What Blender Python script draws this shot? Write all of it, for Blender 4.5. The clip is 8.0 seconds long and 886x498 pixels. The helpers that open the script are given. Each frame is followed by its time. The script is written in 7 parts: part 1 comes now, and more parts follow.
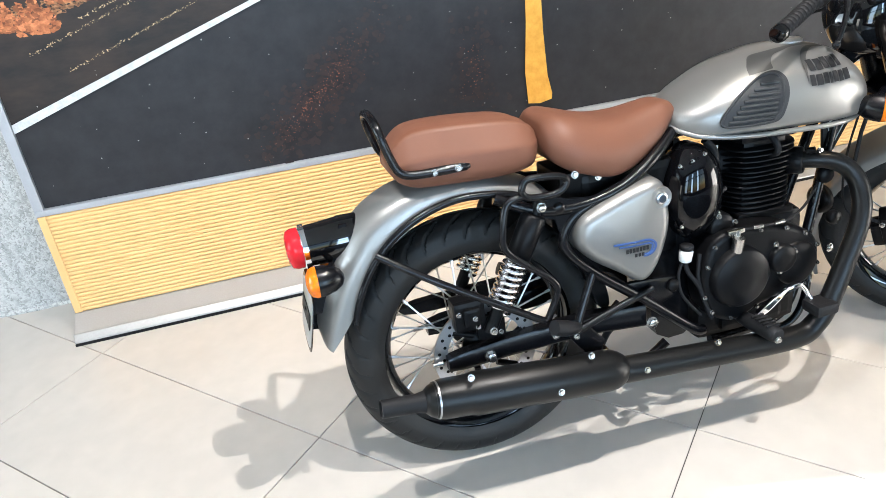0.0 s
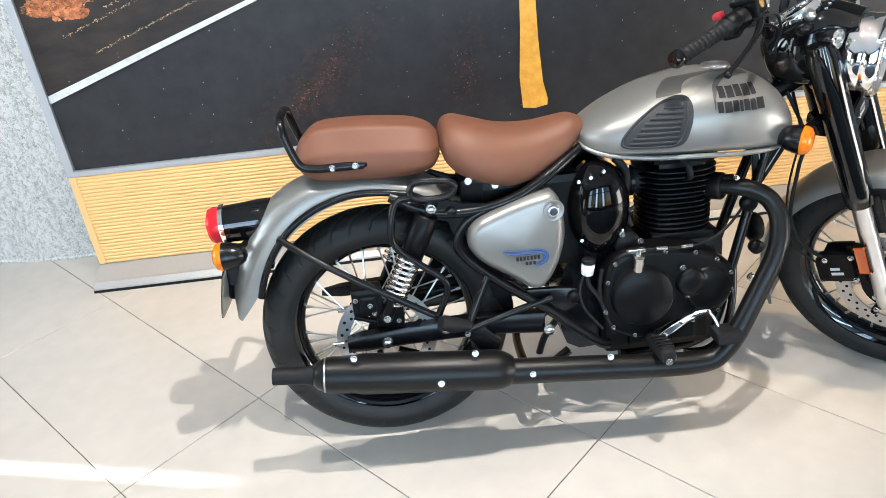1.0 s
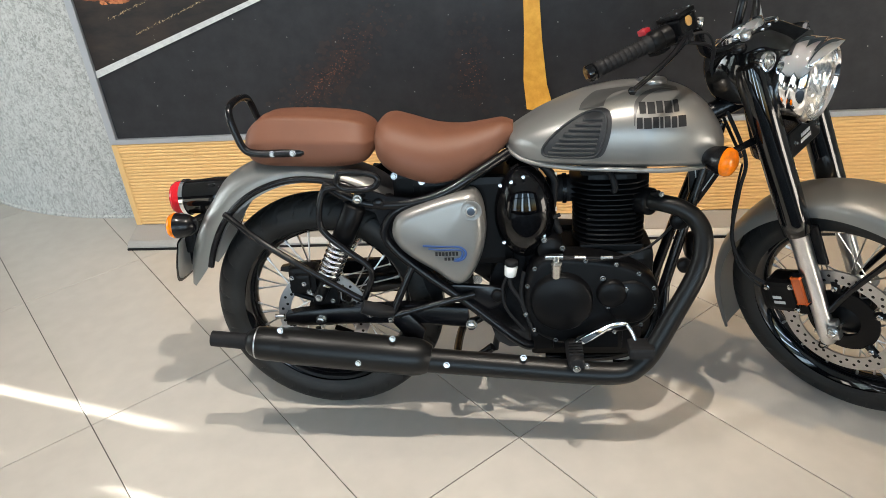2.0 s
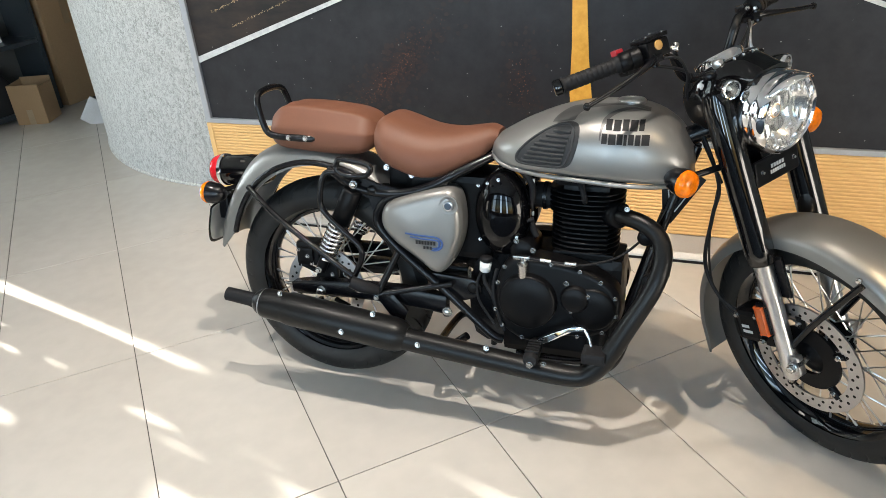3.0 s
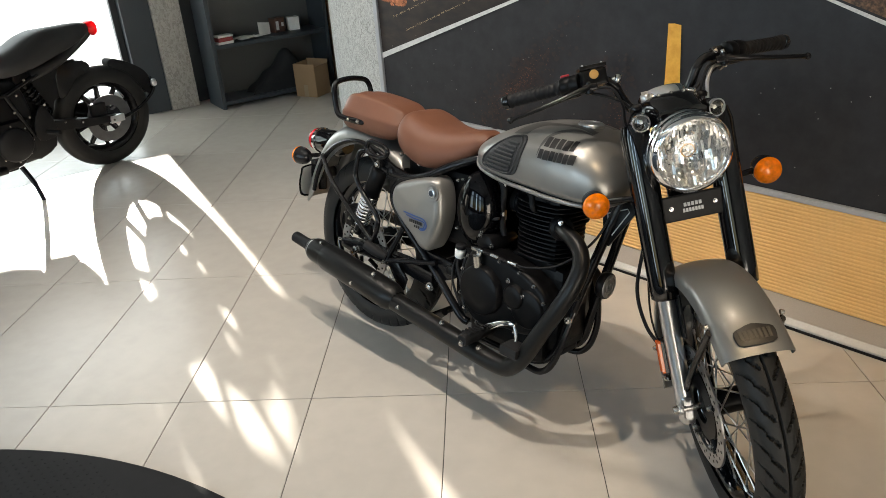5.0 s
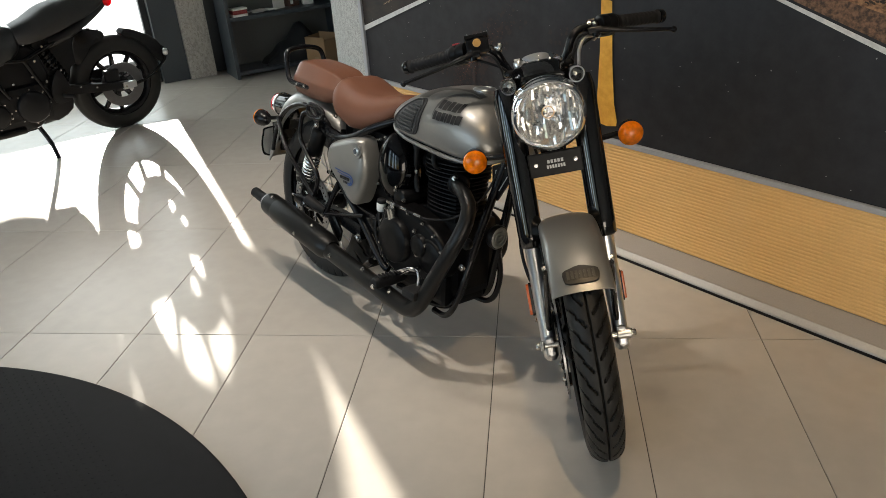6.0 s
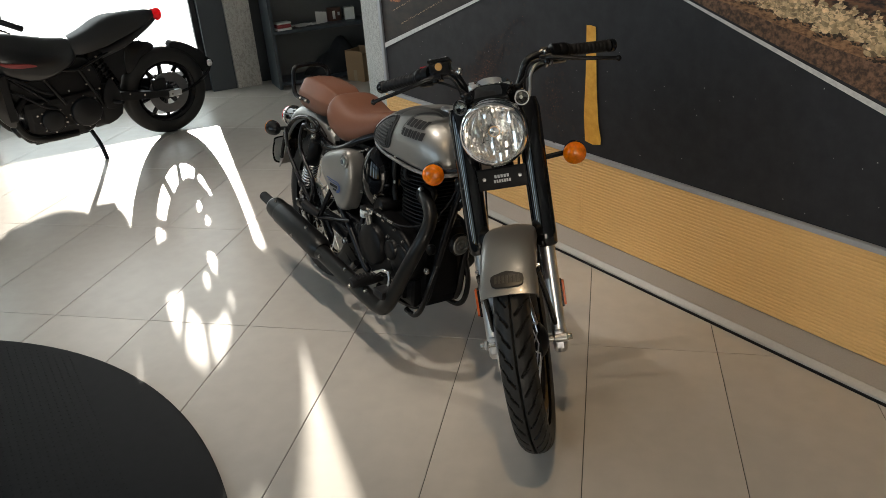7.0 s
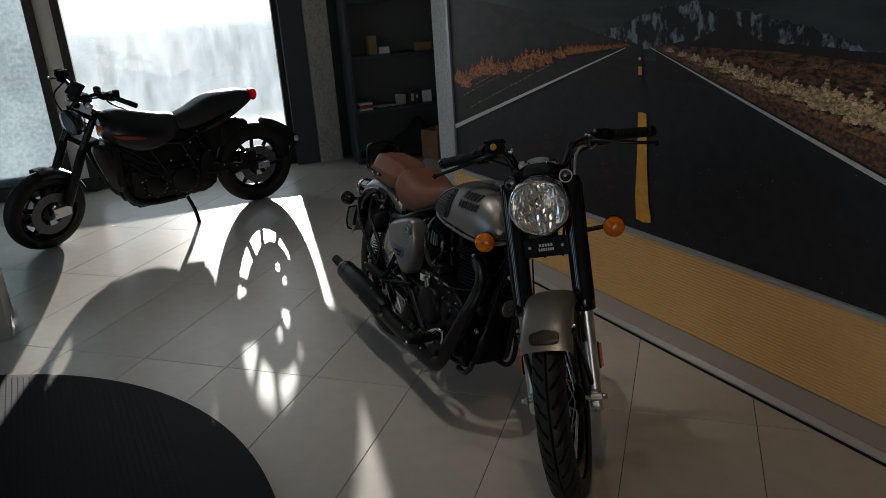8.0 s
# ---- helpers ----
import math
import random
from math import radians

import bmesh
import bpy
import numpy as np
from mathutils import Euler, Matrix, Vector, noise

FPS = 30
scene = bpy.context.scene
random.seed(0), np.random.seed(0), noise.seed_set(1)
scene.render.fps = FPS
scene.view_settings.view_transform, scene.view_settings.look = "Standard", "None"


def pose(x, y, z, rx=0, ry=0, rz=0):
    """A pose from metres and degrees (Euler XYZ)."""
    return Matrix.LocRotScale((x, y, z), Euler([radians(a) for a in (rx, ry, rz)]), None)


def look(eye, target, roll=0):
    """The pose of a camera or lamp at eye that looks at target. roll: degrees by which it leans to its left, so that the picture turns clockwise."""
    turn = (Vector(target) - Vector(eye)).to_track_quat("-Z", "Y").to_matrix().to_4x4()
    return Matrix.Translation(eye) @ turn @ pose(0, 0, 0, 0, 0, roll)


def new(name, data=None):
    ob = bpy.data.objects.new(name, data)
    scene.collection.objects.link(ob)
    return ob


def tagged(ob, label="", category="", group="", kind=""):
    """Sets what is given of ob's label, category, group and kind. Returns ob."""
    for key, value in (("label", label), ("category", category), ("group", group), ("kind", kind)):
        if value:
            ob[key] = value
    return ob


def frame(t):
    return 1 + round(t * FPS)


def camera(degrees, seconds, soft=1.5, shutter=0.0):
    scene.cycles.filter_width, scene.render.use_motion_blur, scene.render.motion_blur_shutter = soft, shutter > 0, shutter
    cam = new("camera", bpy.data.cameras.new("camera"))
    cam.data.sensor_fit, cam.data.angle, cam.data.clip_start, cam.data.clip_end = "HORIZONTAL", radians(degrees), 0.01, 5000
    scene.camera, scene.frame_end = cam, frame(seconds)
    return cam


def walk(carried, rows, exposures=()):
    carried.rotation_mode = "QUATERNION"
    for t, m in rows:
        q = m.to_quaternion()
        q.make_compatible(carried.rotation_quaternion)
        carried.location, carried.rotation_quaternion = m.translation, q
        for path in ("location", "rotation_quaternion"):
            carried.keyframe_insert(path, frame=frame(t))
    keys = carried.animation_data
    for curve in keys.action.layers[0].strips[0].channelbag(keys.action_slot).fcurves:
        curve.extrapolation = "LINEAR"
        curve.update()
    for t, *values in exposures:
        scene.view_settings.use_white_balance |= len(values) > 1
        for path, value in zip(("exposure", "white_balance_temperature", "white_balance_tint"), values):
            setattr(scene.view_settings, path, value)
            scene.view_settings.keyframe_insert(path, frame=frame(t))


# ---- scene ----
cam = camera(62.0, 8.0, 0.8)
EXPO = [(0.0, 4.78, 5800, 10), (1.0, 4.66, 5900, 10), (1.5, 4.13, 6350, 10), (2.0, 4.13, 6350, 10), (3.5, 4.33, 6200, 10), (4.2, 4.03, 6300, 10), (5.5, 3.65, 6650, 10), (6.5, 3.25, 6550, 10), (7.0, 3.12, 6550, 10), (7.5, 2.43, 6250, 10), (8.0, 1.52, 6100, 10)]
PATH = [
    (0, (-0.099, 0.633, 1.434), (0.333, 2.303, 0.421), -5.2),
    (0.5, (0.145, 0.556, 1.461), (0.411, 2.259, 0.447), -5.2),
    (1, (0.407, 0.427, 1.469), (0.498, 2.149, 0.456), -5.2),
    (1.5, (0.634, 0.371, 1.448), (0.564, 2.095, 0.437), -5.1),
    (2, (0.888, 0.341, 1.484), (0.656, 2.052, 0.475), -5.1),
    (2.2, (0.981, 0.33, 1.503), (0.69, 2.024, 0.48), -5.2),
    (3.3, (1.477, 0.257, 1.493), (0.73, 1.857, 0.555), -4.3),
    (3.5, (1.569, 0.296, 1.51), (0.734, 1.857, 0.578), -4.6),
    (4, (1.834, 0.343, 1.515), (0.798, 1.802, 0.621), -4.5),
    (4.2, (1.946, 0.346, 1.52), (0.833, 1.754, 0.638), -4.3),
    (5.3, (2.455, 0.568, 1.482), (1.102, 1.747, 0.599), -4.0),
    (5.5, (2.563, 0.594, 1.492), (1.198, 1.752, 0.601), -4.0),
    (6, (2.78, 0.656, 1.486), (1.387, 1.761, 0.571), -4.1),
    (6.5, (2.951, 0.764, 1.496), (1.512, 1.807, 0.578), -4.1),
    (7, (3.116, 0.785, 1.543), (1.614, 1.77, 0.663), -4.1),
    (7.5, (3.273, 0.745, 1.575), (1.678, 1.663, 0.792), -4.0),
    (8, (3.35, 0.724, 1.589), (1.682, 1.595, 0.912), -3.9),
]
walk(cam, [(t, look(eye, target, roll)) for t, eye, target, roll in PATH], EXPO)

# ---- light ----
SUN_AZ, SUN_EL = -14.4, 8.6
world = bpy.data.worlds.new("sky")
scene.world = world
world.use_nodes = True
wn = world.node_tree.nodes
sky = wn.new("ShaderNodeTexSky")
sky.sky_type, sky.sun_disc = "NISHITA", False
sky.sun_elevation, sky.sun_rotation = radians(SUN_EL), radians(-90 - SUN_AZ + 180)
world.node_tree.links.new(sky.outputs[0], wn["Background"].inputs[0])
wn["Background"].inputs[1].default_value = 0.025

sun = new("sun", bpy.data.lights.new("sun", "SUN"))
sun.data.energy, sun.data.angle, sun.data.color = 5.0, radians(0.6), (1.0, 0.93, 0.82)
_d = Vector((math.cos(radians(SUN_AZ)), math.sin(radians(SUN_AZ)), -math.tan(radians(SUN_EL))))
sun.matrix_world = Matrix.Translation((-8, 4, 4)) @ _d.to_track_quat("-Z", "Y").to_matrix().to_4x4()


def spot(name, eye, target, watts, colour, angle=70, radius=0.05):
    ob = new(name, bpy.data.lights.new(name, "SPOT"))
    ob.data.energy, ob.data.color, ob.data.spot_size = watts, colour, radians(angle)
    ob.data.spot_blend, ob.data.shadow_soft_size = 0.8, radius
    ob.matrix_world = look(eye, target)
    return ob


def window_light(name, eye, target, w, h, watts, colour):
    ob = new(name, bpy.data.lights.new(name, "AREA"))
    ob.data.shape, ob.data.size, ob.data.size_y = "RECTANGLE", w, h
    ob.data.energy, ob.data.color = watts, colour
    ob.matrix_world = look(eye, target)
    return ob


spot("track_spot_a", (0.97, 1.46, 3.0), (0.32, 2.0, 0), 14.2, (1.0, 0.90, 0.77), 64, 0.012)
spot("track_spot_b", (2.42, 1.37, 3.0), (2.05, 2.5, 0), 8.5, (1.0, 0.73, 0.43), 52, 0.014)
spot("track_spot_e", (1.25, 2.26, 3.0), (1.30, 2.05, 0), 2.8, (1.0, 0.84, 0.64), 84, 0.012)
spot("track_spot_d", (-0.47, 1.45, 3.0), (-0.3, 2.3, 0), 9.0, (1.0, 0.93, 0.83), 84, 0.016)
window_light("south_daylight", (0.36, -3.3, 1.6), (0.36, 3, 1.6), 0.40, 2.5, 3.4, (0.60, 0.81, 1.0))
window_light("south_daylight", (2.0, -3.3, 1.6), (2.0, 3, 1.6), 0.40, 2.5, 2.8, (0.60, 0.81, 1.0))
window_light("south_daylight", (-1.64, -3.3, 1.6), (-1.64, 3, 1.6), 0.9, 2.5, 2.6, (0.64, 0.83, 1.0))


# ---- materials ----
def mat(name, colour, rough=0.5, metal=0.0, vary=0.08, scale=20.0, fine=180.0, bump=0.0, coat=0.0, spec=0.5, rough_vary=0.0, space="Object"):
    m = bpy.data.materials.new(name)
    m.use_nodes = True
    nt = m.node_tree
    n, L = nt.nodes, nt.links
    p = n["Principled BSDF"]
    p.inputs["Roughness"].default_value, p.inputs["Metallic"].default_value = rough, metal
    p.inputs["Coat Weight"].default_value, p.inputs["Coat Roughness"].default_value = coat, 0.06
    p.inputs["Specular IOR Level"].default_value = spec
    tc = n.new("ShaderNodeTexCoord")
    big, small = n.new("ShaderNodeTexNoise"), n.new("ShaderNodeTexNoise")
    big.inputs["Scale"].default_value, big.inputs["Detail"].default_value = scale, 4
    small.inputs["Scale"].default_value, small.inputs["Detail"].default_value = fine, 3
    for t in (big, small):
        L.new(tc.outputs[space], t.inputs["Vector"])
    add = n.new("ShaderNodeMath")
    add.operation = "ADD"
    L.new(big.outputs["Fac"], add.inputs[0])
    L.new(small.outputs["Fac"], add.inputs[1])
    mr = n.new("ShaderNodeMapRange")
    mr.interpolation_type = "SMOOTHSTEP"
    mr.inputs["From Min"].default_value, mr.inputs["From Max"].default_value = 0.45, 1.55
    mr.inputs["To Min"].default_value, mr.inputs["To Max"].default_value = 1 - vary, 1 + vary
    L.new(add.outputs[0], mr.inputs["Value"])
    mix = n.new("ShaderNodeVectorMath")
    mix.operation = "SCALE"
    mix.inputs[0].default_value = colour
    L.new(mr.outputs[0], mix.inputs["Scale"])
    L.new(mix.outputs[0], p.inputs["Base Color"])
    if rough_vary:
        rr = n.new("ShaderNodeMapRange")
        rr.inputs["From Min"].default_value, rr.inputs["From Max"].default_value = 0.3, 0.7
        rr.inputs["To Min"].default_value, rr.inputs["To Max"].default_value = max(0.02, rough - rough_vary), rough + rough_vary
        L.new(big.outputs["Fac"], rr.inputs["Value"])
        L.new(rr.outputs[0], p.inputs["Roughness"])
    if bump:
        b = n.new("ShaderNodeBump")
        b.inputs["Strength"].default_value, b.inputs["Distance"].default_value = bump, 0.002
        L.new(small.outputs["Fac"], b.inputs["Height"])
        L.new(b.outputs[0], p.inputs["Normal"])
    return m


M_TILE = mat("porcelain_tile", (0.47, 0.435, 0.39), 0.27, 0, 0.06, 1.7, 16, 0.0)
_n = M_TILE.node_tree
_oi, _mr, _sc, _of, _tc = (_n.nodes.new("ShaderNode" + k) for k in ("ObjectInfo", "MapRange", "VectorMath", "VectorMath", "TexCoord"))
_sc.operation, _of.operation = "SCALE", "MULTIPLY_ADD"
_mr.inputs["To Min"].default_value, _mr.inputs["To Max"].default_value = 0.97, 1.03
_of.inputs[1].default_value = (37.0, 53.0, 71.0)
_n.links.new(_oi.outputs["Random"], _mr.inputs["Value"])
_n.links.new(_oi.outputs["Random"], _of.inputs[0])
_n.links.new(_tc.outputs["Object"], _of.inputs[2])
for _t in _n.nodes:
    if _t.bl_idname == "ShaderNodeTexNoise":
        _n.links.new(_of.outputs[0], _t.inputs["Vector"])
        _t.inputs["Detail"].default_value = 2.5
_bs = _n.nodes["Principled BSDF"]
_n.links.new(_bs.inputs["Base Color"].links[0].from_socket, _sc.inputs[0])
_n.links.new(_mr.outputs[0], _sc.inputs["Scale"])
_n.links.new(_sc.outputs[0], _bs.inputs["Base Color"])
M_GROUT = mat("grout", (0.055, 0.050, 0.046), 0.9)
M_WALL = mat("painted_plaster", (0.62, 0.60, 0.57), 0.85, 0, 0.05, 1.5, 90, 0.1)
M_CEIL = mat("ceiling_paint", (0.45, 0.44, 0.43), 0.9)
M_NAVY = mat("dark_laminate", (0.034, 0.043, 0.052), 0.42, 0, 0.15, 3, 120, 0.05)
M_FRAME = mat("window_frame_metal", (0.03, 0.032, 0.035), 0.45, 0.6)
M_GREYBOARD = mat("grey_board", (0.33, 0.31, 0.29), 0.5, 0, 0.06, 3, 200)
M_TRIM = mat("grey_trim", (0.42, 0.43, 0.46), 0.4, 0.3, 0.04)
M_RUBBER = mat("black_rubber", (0.008, 0.008, 0.009), 0.6, 0, 0.2, 30, 400, 0.15, spec=0.2)
M_MAT = mat("studded_mat_rubber", (0.010, 0.010, 0.011), 0.66, 0, 0.2, 30, 400, 0.1, spec=0.2)
M_TYRE = mat("tyre_rubber", (0.011, 0.0108, 0.0106), 0.55, 0, 0.2, 25, 300, 0.1, spec=0.28)
M_BLACK = mat("black_satin_paint", (0.004, 0.004, 0.005), 0.24, 0, 0.12, 15, 300, 0.02, spec=0.27)
M_MATTE = mat("matte_black_engine_paint", (0.0035, 0.0035, 0.004), 0.36, 0, 0.15, 20, 400, 0.08, spec=0.12)
M_EXH = mat("matte_black_exhaust", (0.005, 0.005, 0.005), 0.36, 0, 0.12, 12, 300, 0.04, spec=0.24)
M_GLOSS = mat("gloss_black_paint", (0.003, 0.003, 0.0035), 0.04, 0, 0.05, coat=0.1)
M_COVER = mat("gloss_black_cover", (0.002, 0.002, 0.0025), 0.03, 0, 0.05, spec=0.3)
M_CHROME = mat("chrome", (0.82, 0.82, 0.83), 0.07, 1, 0.03)
M_STEEL = mat("brushed_steel", (0.60, 0.60, 0.61), 0.28, 1, 0.1, 30, 300, 0.05)
M_DISC = mat("disc_steel", (0.42, 0.42, 0.43), 0.34, 1, 0.1, 40, 500, 0.05)
M_ZINC = mat("zinc_bolt", (0.48, 0.475, 0.46), 0.25, 1, 0.08)
M_SILVER = mat("metallic_grey_paint", (0.222, 0.217, 0.208), 0.36, 0.6, 0.04, 8, 900, 0.0, coat=0.12)
M_PAD = mat("knee_pad_rubber", (0.022, 0.023, 0.025), 0.62, 0, 0.12, 20, 300, 0.05, spec=0.3)
M_STRIPE = mat("dark_grey_metallic_paint", (0.085, 0.084, 0.082), 0.36, 0.6, 0.04, 8, 900, 0.0, coat=0.12)
M_LEATHER = mat("brown_leatherette", (0.128, 0.054, 0.032), 0.48, 0, 0.10, 14, 700, 0.10, spec=0.24)
M_BLUE = mat("blue_decal", (0.02, 0.06, 0.20), 0.4)
M_MARK = mat("dark_lettering", (0.012, 0.012, 0.013), 0.6, spec=0.2)
M_SILVERMARK = mat("silver_lettering", (0.42, 0.42, 0.42), 0.45)
M_PLATE = mat("number_plate_grey", (0.30, 0.30, 0.29), 0.35)
M_CARD = mat("cardboard", (0.34, 0.22, 0.12), 0.8, 0, 0.08, 6, 150, 0.1)
M_PAPER = mat("paper", (0.75, 0.74, 0.70), 0.7)
M_REDBOOK = mat("red_cover", (0.25, 0.03, 0.03), 0.5)
M_WHITEPL = mat("white_plastic", (0.72, 0.72, 0.70), 0.4)


def glass_mat(name, colour, rough=0.0, ior=1.45, weight=1.0):
    m = bpy.data.materials.new(name)
    m.use_nodes = True
    p = m.node_tree.nodes["Principled BSDF"]
    p.inputs["Base Color"].default_value = (*colour, 1)
    p.inputs["Transmission Weight"].default_value, p.inputs["Roughness"].default_value, p.inputs["IOR"].default_value = weight, rough, ior
    return m


M_AMBER = mat("amber_lens", (0.74, 0.18, 0.001), 0.08, 0, 0.5, 34, 90, 0.4, coat=0.2)
_n, _l = M_AMBER.node_tree.nodes, M_AMBER.node_tree.links
_tl, _mx = _n.new("ShaderNodeBsdfTranslucent"), _n.new("ShaderNodeMixShader")
_tl.inputs["Color"].default_value, _mx.inputs["Fac"].default_value = (1.0, 0.36, 0.01, 1), 0.25
_l.new(_n["Principled BSDF"].outputs[0], _mx.inputs[1])
_l.new(_tl.outputs[0], _mx.inputs[2])
_l.new(_mx.outputs[0], _n["Material Output"].inputs["Surface"])
M_RED = glass_mat("red_lens", (0.65, 0.02, 0.03), 0.12, 1.3, 0.35)
M_LENS = bpy.data.materials.new("clear_lens")
M_LENS.use_nodes = True
_n, _l = M_LENS.node_tree.nodes, M_LENS.node_tree.links
_n.remove(_n["Principled BSDF"])
_tr, _gl, _mx = (_n.new("ShaderNode" + k) for k in ("BsdfTransparent", "BsdfGlossy", "MixShader"))
_gl.inputs["Roughness"].default_value, _mx.inputs["Fac"].default_value = 0.02, 0.08
_l.new(_tr.outputs[0], _mx.inputs[1])
_l.new(_gl.outputs[0], _mx.inputs[2])
_l.new(_mx.outputs[0], _n["Material Output"].inputs["Surface"])
M_REFL = mat("orange_reflector", (0.45, 0.09, 0.02), 0.25, coat=0.3)


def stone_mat(name, dark, light, scale):
    m = mat(name, light, 0.85, 0, 0.1, 3, 60)
    n, L = m.node_tree.nodes, m.node_tree.links
    tc, mp, vo, no, ramp, bp = (n.new("ShaderNode" + k) for k in ("TexCoord", "Mapping", "TexVoronoi", "TexNoise", "ValToRGB", "Bump"))
    mp.inputs["Scale"].default_value = (1, 1, 0.5)
    vo.inputs["Scale"].default_value, no.inputs["Scale"].default_value, no.inputs["Detail"].default_value = scale, scale * 0.6, 6
    L.new(tc.outputs["Object"], no.inputs["Vector"])
    mixv = n.new("ShaderNodeVectorMath")
    mixv.operation = "MULTIPLY_ADD"
    mixv.inputs[1].default_value = (0.04, 0.04, 0.04)
    L.new(no.outputs["Color"], mixv.inputs[0])
    L.new(tc.outputs["Object"], mp.inputs["Vector"])
    L.new(mp.outputs[0], mixv.inputs[2])
    L.new(mixv.outputs[0], vo.inputs["Vector"])
    vo.feature = "F1"
    ad = n.new("ShaderNodeMath")
    ad.operation = "MULTIPLY_ADD"
    ad.inputs[1].default_value = 0.55
    sep = n.new("ShaderNodeSeparateColor")
    L.new(vo.outputs["Color"], sep.inputs[0])
    L.new(sep.outputs[0], ad.inputs[0])
    hn = n.new("ShaderNodeMath")
    hn.operation = "MULTIPLY"
    hn.inputs[1].default_value = 0.6
    L.new(no.outputs["Fac"], hn.inputs[0])
    L.new(hn.outputs[0], ad.inputs[2])
    L.new(ad.outputs[0], ramp.inputs["Fac"])
    ramp.color_ramp.elements[0].position, ramp.color_ramp.elements[1].position = 0.22, 0.72
    ramp.color_ramp.elements[0].color, ramp.color_ramp.elements[1].color = (*dark, 1), (*light, 1)
    p = n["Principled BSDF"]
    L.new(ramp.outputs[0], p.inputs["Base Color"])
    bp.inputs["Strength"].default_value, bp.inputs["Distance"].default_value = 0.35, 0.003
    L.new(ad.outputs[0], bp.inputs["Height"])
    L.new(bp.outputs[0], p.inputs["Normal"])
    return m


M_STONE = stone_mat("chipped_stone_column", (0.24, 0.235, 0.222), (0.56, 0.555, 0.535), 150)
M_CONC = stone_mat("rough_concrete_pilaster", (0.27, 0.255, 0.23), (0.44, 0.42, 0.38), 85)


# ---- building helpers ----
def mesh_of(name, verts, faces, smooth=True):
    me = bpy.data.meshes.new(name)
    me.from_pydata([tuple(v) for v in verts], [], faces)
    if smooth:
        me.polygons.foreach_set("use_smooth", [True] * len(me.polygons))
        me.set_sharp_from_angle(angle=radians(50))
    me.update()
    return me


def part(name, geo, material, parent=None, label="", m=None):
    """Links geometry (verts, faces[, smooth]) or a mesh as one object under its parent."""
    me = geo if isinstance(geo, bpy.types.Mesh) else mesh_of(name, *geo)
    if not me.materials:
        me.materials.append(material)
    ob = new(name, me)
    if parent is not None:
        ob.parent = parent
    if m is not None:
        ob.matrix_basis = m
    if label:
        ob["label"] = label
    return ob


def thing(name, m, label, category, group="", kind=""):
    ob = new(name)
    ob.matrix_world = m
    ob.empty_display_size = 0.1
    return tagged(ob, label, category, group, kind)


def join(*geos):
    vs, fs = [], []
    for g in geos:
        k = len(vs)
        vs += [tuple(v) for v in g[0]]
        fs += [tuple(i + k for i in f) for f in g[1]]
    return vs, fs, geos[0][2] if len(geos[0]) > 2 else True


def moved(geo, m):
    return [m @ Vector(v) for v in geo[0]], geo[1], *(geo[2:] or ())


def frame_of(a, b, up=(0, 0, 1)):
    """A turn whose z runs from a to b, at a."""
    z = (Vector(b) - Vector(a)).normalized()
    x = Vector(up).cross(z)
    if x.length < 1e-4:
        x = Vector((1, 0, 0)).cross(z) if abs(z.x) < 0.9 else Vector((0, 1, 0)).cross(z)
    x.normalize()
    y = z.cross(x)
    return Matrix(((x.x, y.x, z.x, a[0]), (x.y, y.y, z.y, a[1]), (x.z, y.z, z.z, a[2]), (0, 0, 0, 1)))


def skin(rings, closed=True, caps=True, wrap=False):
    n, vs, fs = len(rings[0]), [], []
    for r in rings:
        vs += [tuple(p) for p in r]
    k = len(rings)
    for i in range(k if wrap else k - 1):
        for j in range(n if closed else n - 1):
            a, b = i * n + j, i * n + (j + 1) % n
            c, d = ((i + 1) % k) * n + (j + 1) % n, ((i + 1) % k) * n + j
            fs.append((a, b, c, d))
    if caps and closed and not wrap:
        fs += [tuple(reversed(range(n))), tuple((k - 1) * n + j for j in range(n))]
    return vs, fs


def smooth_path(pts, steps=6, closed=False):
    """A Catmull-Rom curve through the points."""
    P = [Vector(p) for p in pts]
    out, n = [], len(P)
    for i in range(n if closed else n - 1):
        g = (lambda k: P[k % n]) if closed else (lambda k: P[min(max(k, 0), n - 1)])
        a, b, c, d = g(i - 1), g(i), g(i + 1), g(i + 2)
        for s in range(steps):
            t = s / steps
            out.append(0.5 * ((2 * b) + (c - a) * t + (2 * a - 5 * b + 4 * c - d) * t * t + (3 * b - a - 3 * c + d) * t ** 3))
    if not closed:
        out.append(P[-1])
    return out


def tube(pts, r, seg=12, steps=6, closed=False, smooth=True):
    """A swept tube; r is one radius, or one at each given point."""
    P = smooth_path(pts, steps, closed) if smooth and len(pts) > 2 else [Vector(p) for p in pts]
    n = len(P)
    if isinstance(r, (int, float)):
        rr = [r] * n
    else:
        rr = [float(np.interp(i / (n - 1) * (len(r) - 1), range(len(r)), r)) for i in range(n)]
    rings, x = [], None
    for i, p in enumerate(P):
        a, b = (P[(i - 1) % n], P[(i + 1) % n]) if closed else (P[max(i - 1, 0)], P[min(i + 1, n - 1)])
        z = (b - a).normalized()
        if x is None:
            x = z.orthogonal().normalized()
        x = (x - z * x.dot(z)).normalized()
        y = z.cross(x)
        rings.append([p + rr[i] * (math.cos(2 * math.pi * k / seg) * x + math.sin(2 * math.pi * k / seg) * y) for k in range(seg)])
    return skin(rings, wrap=closed)


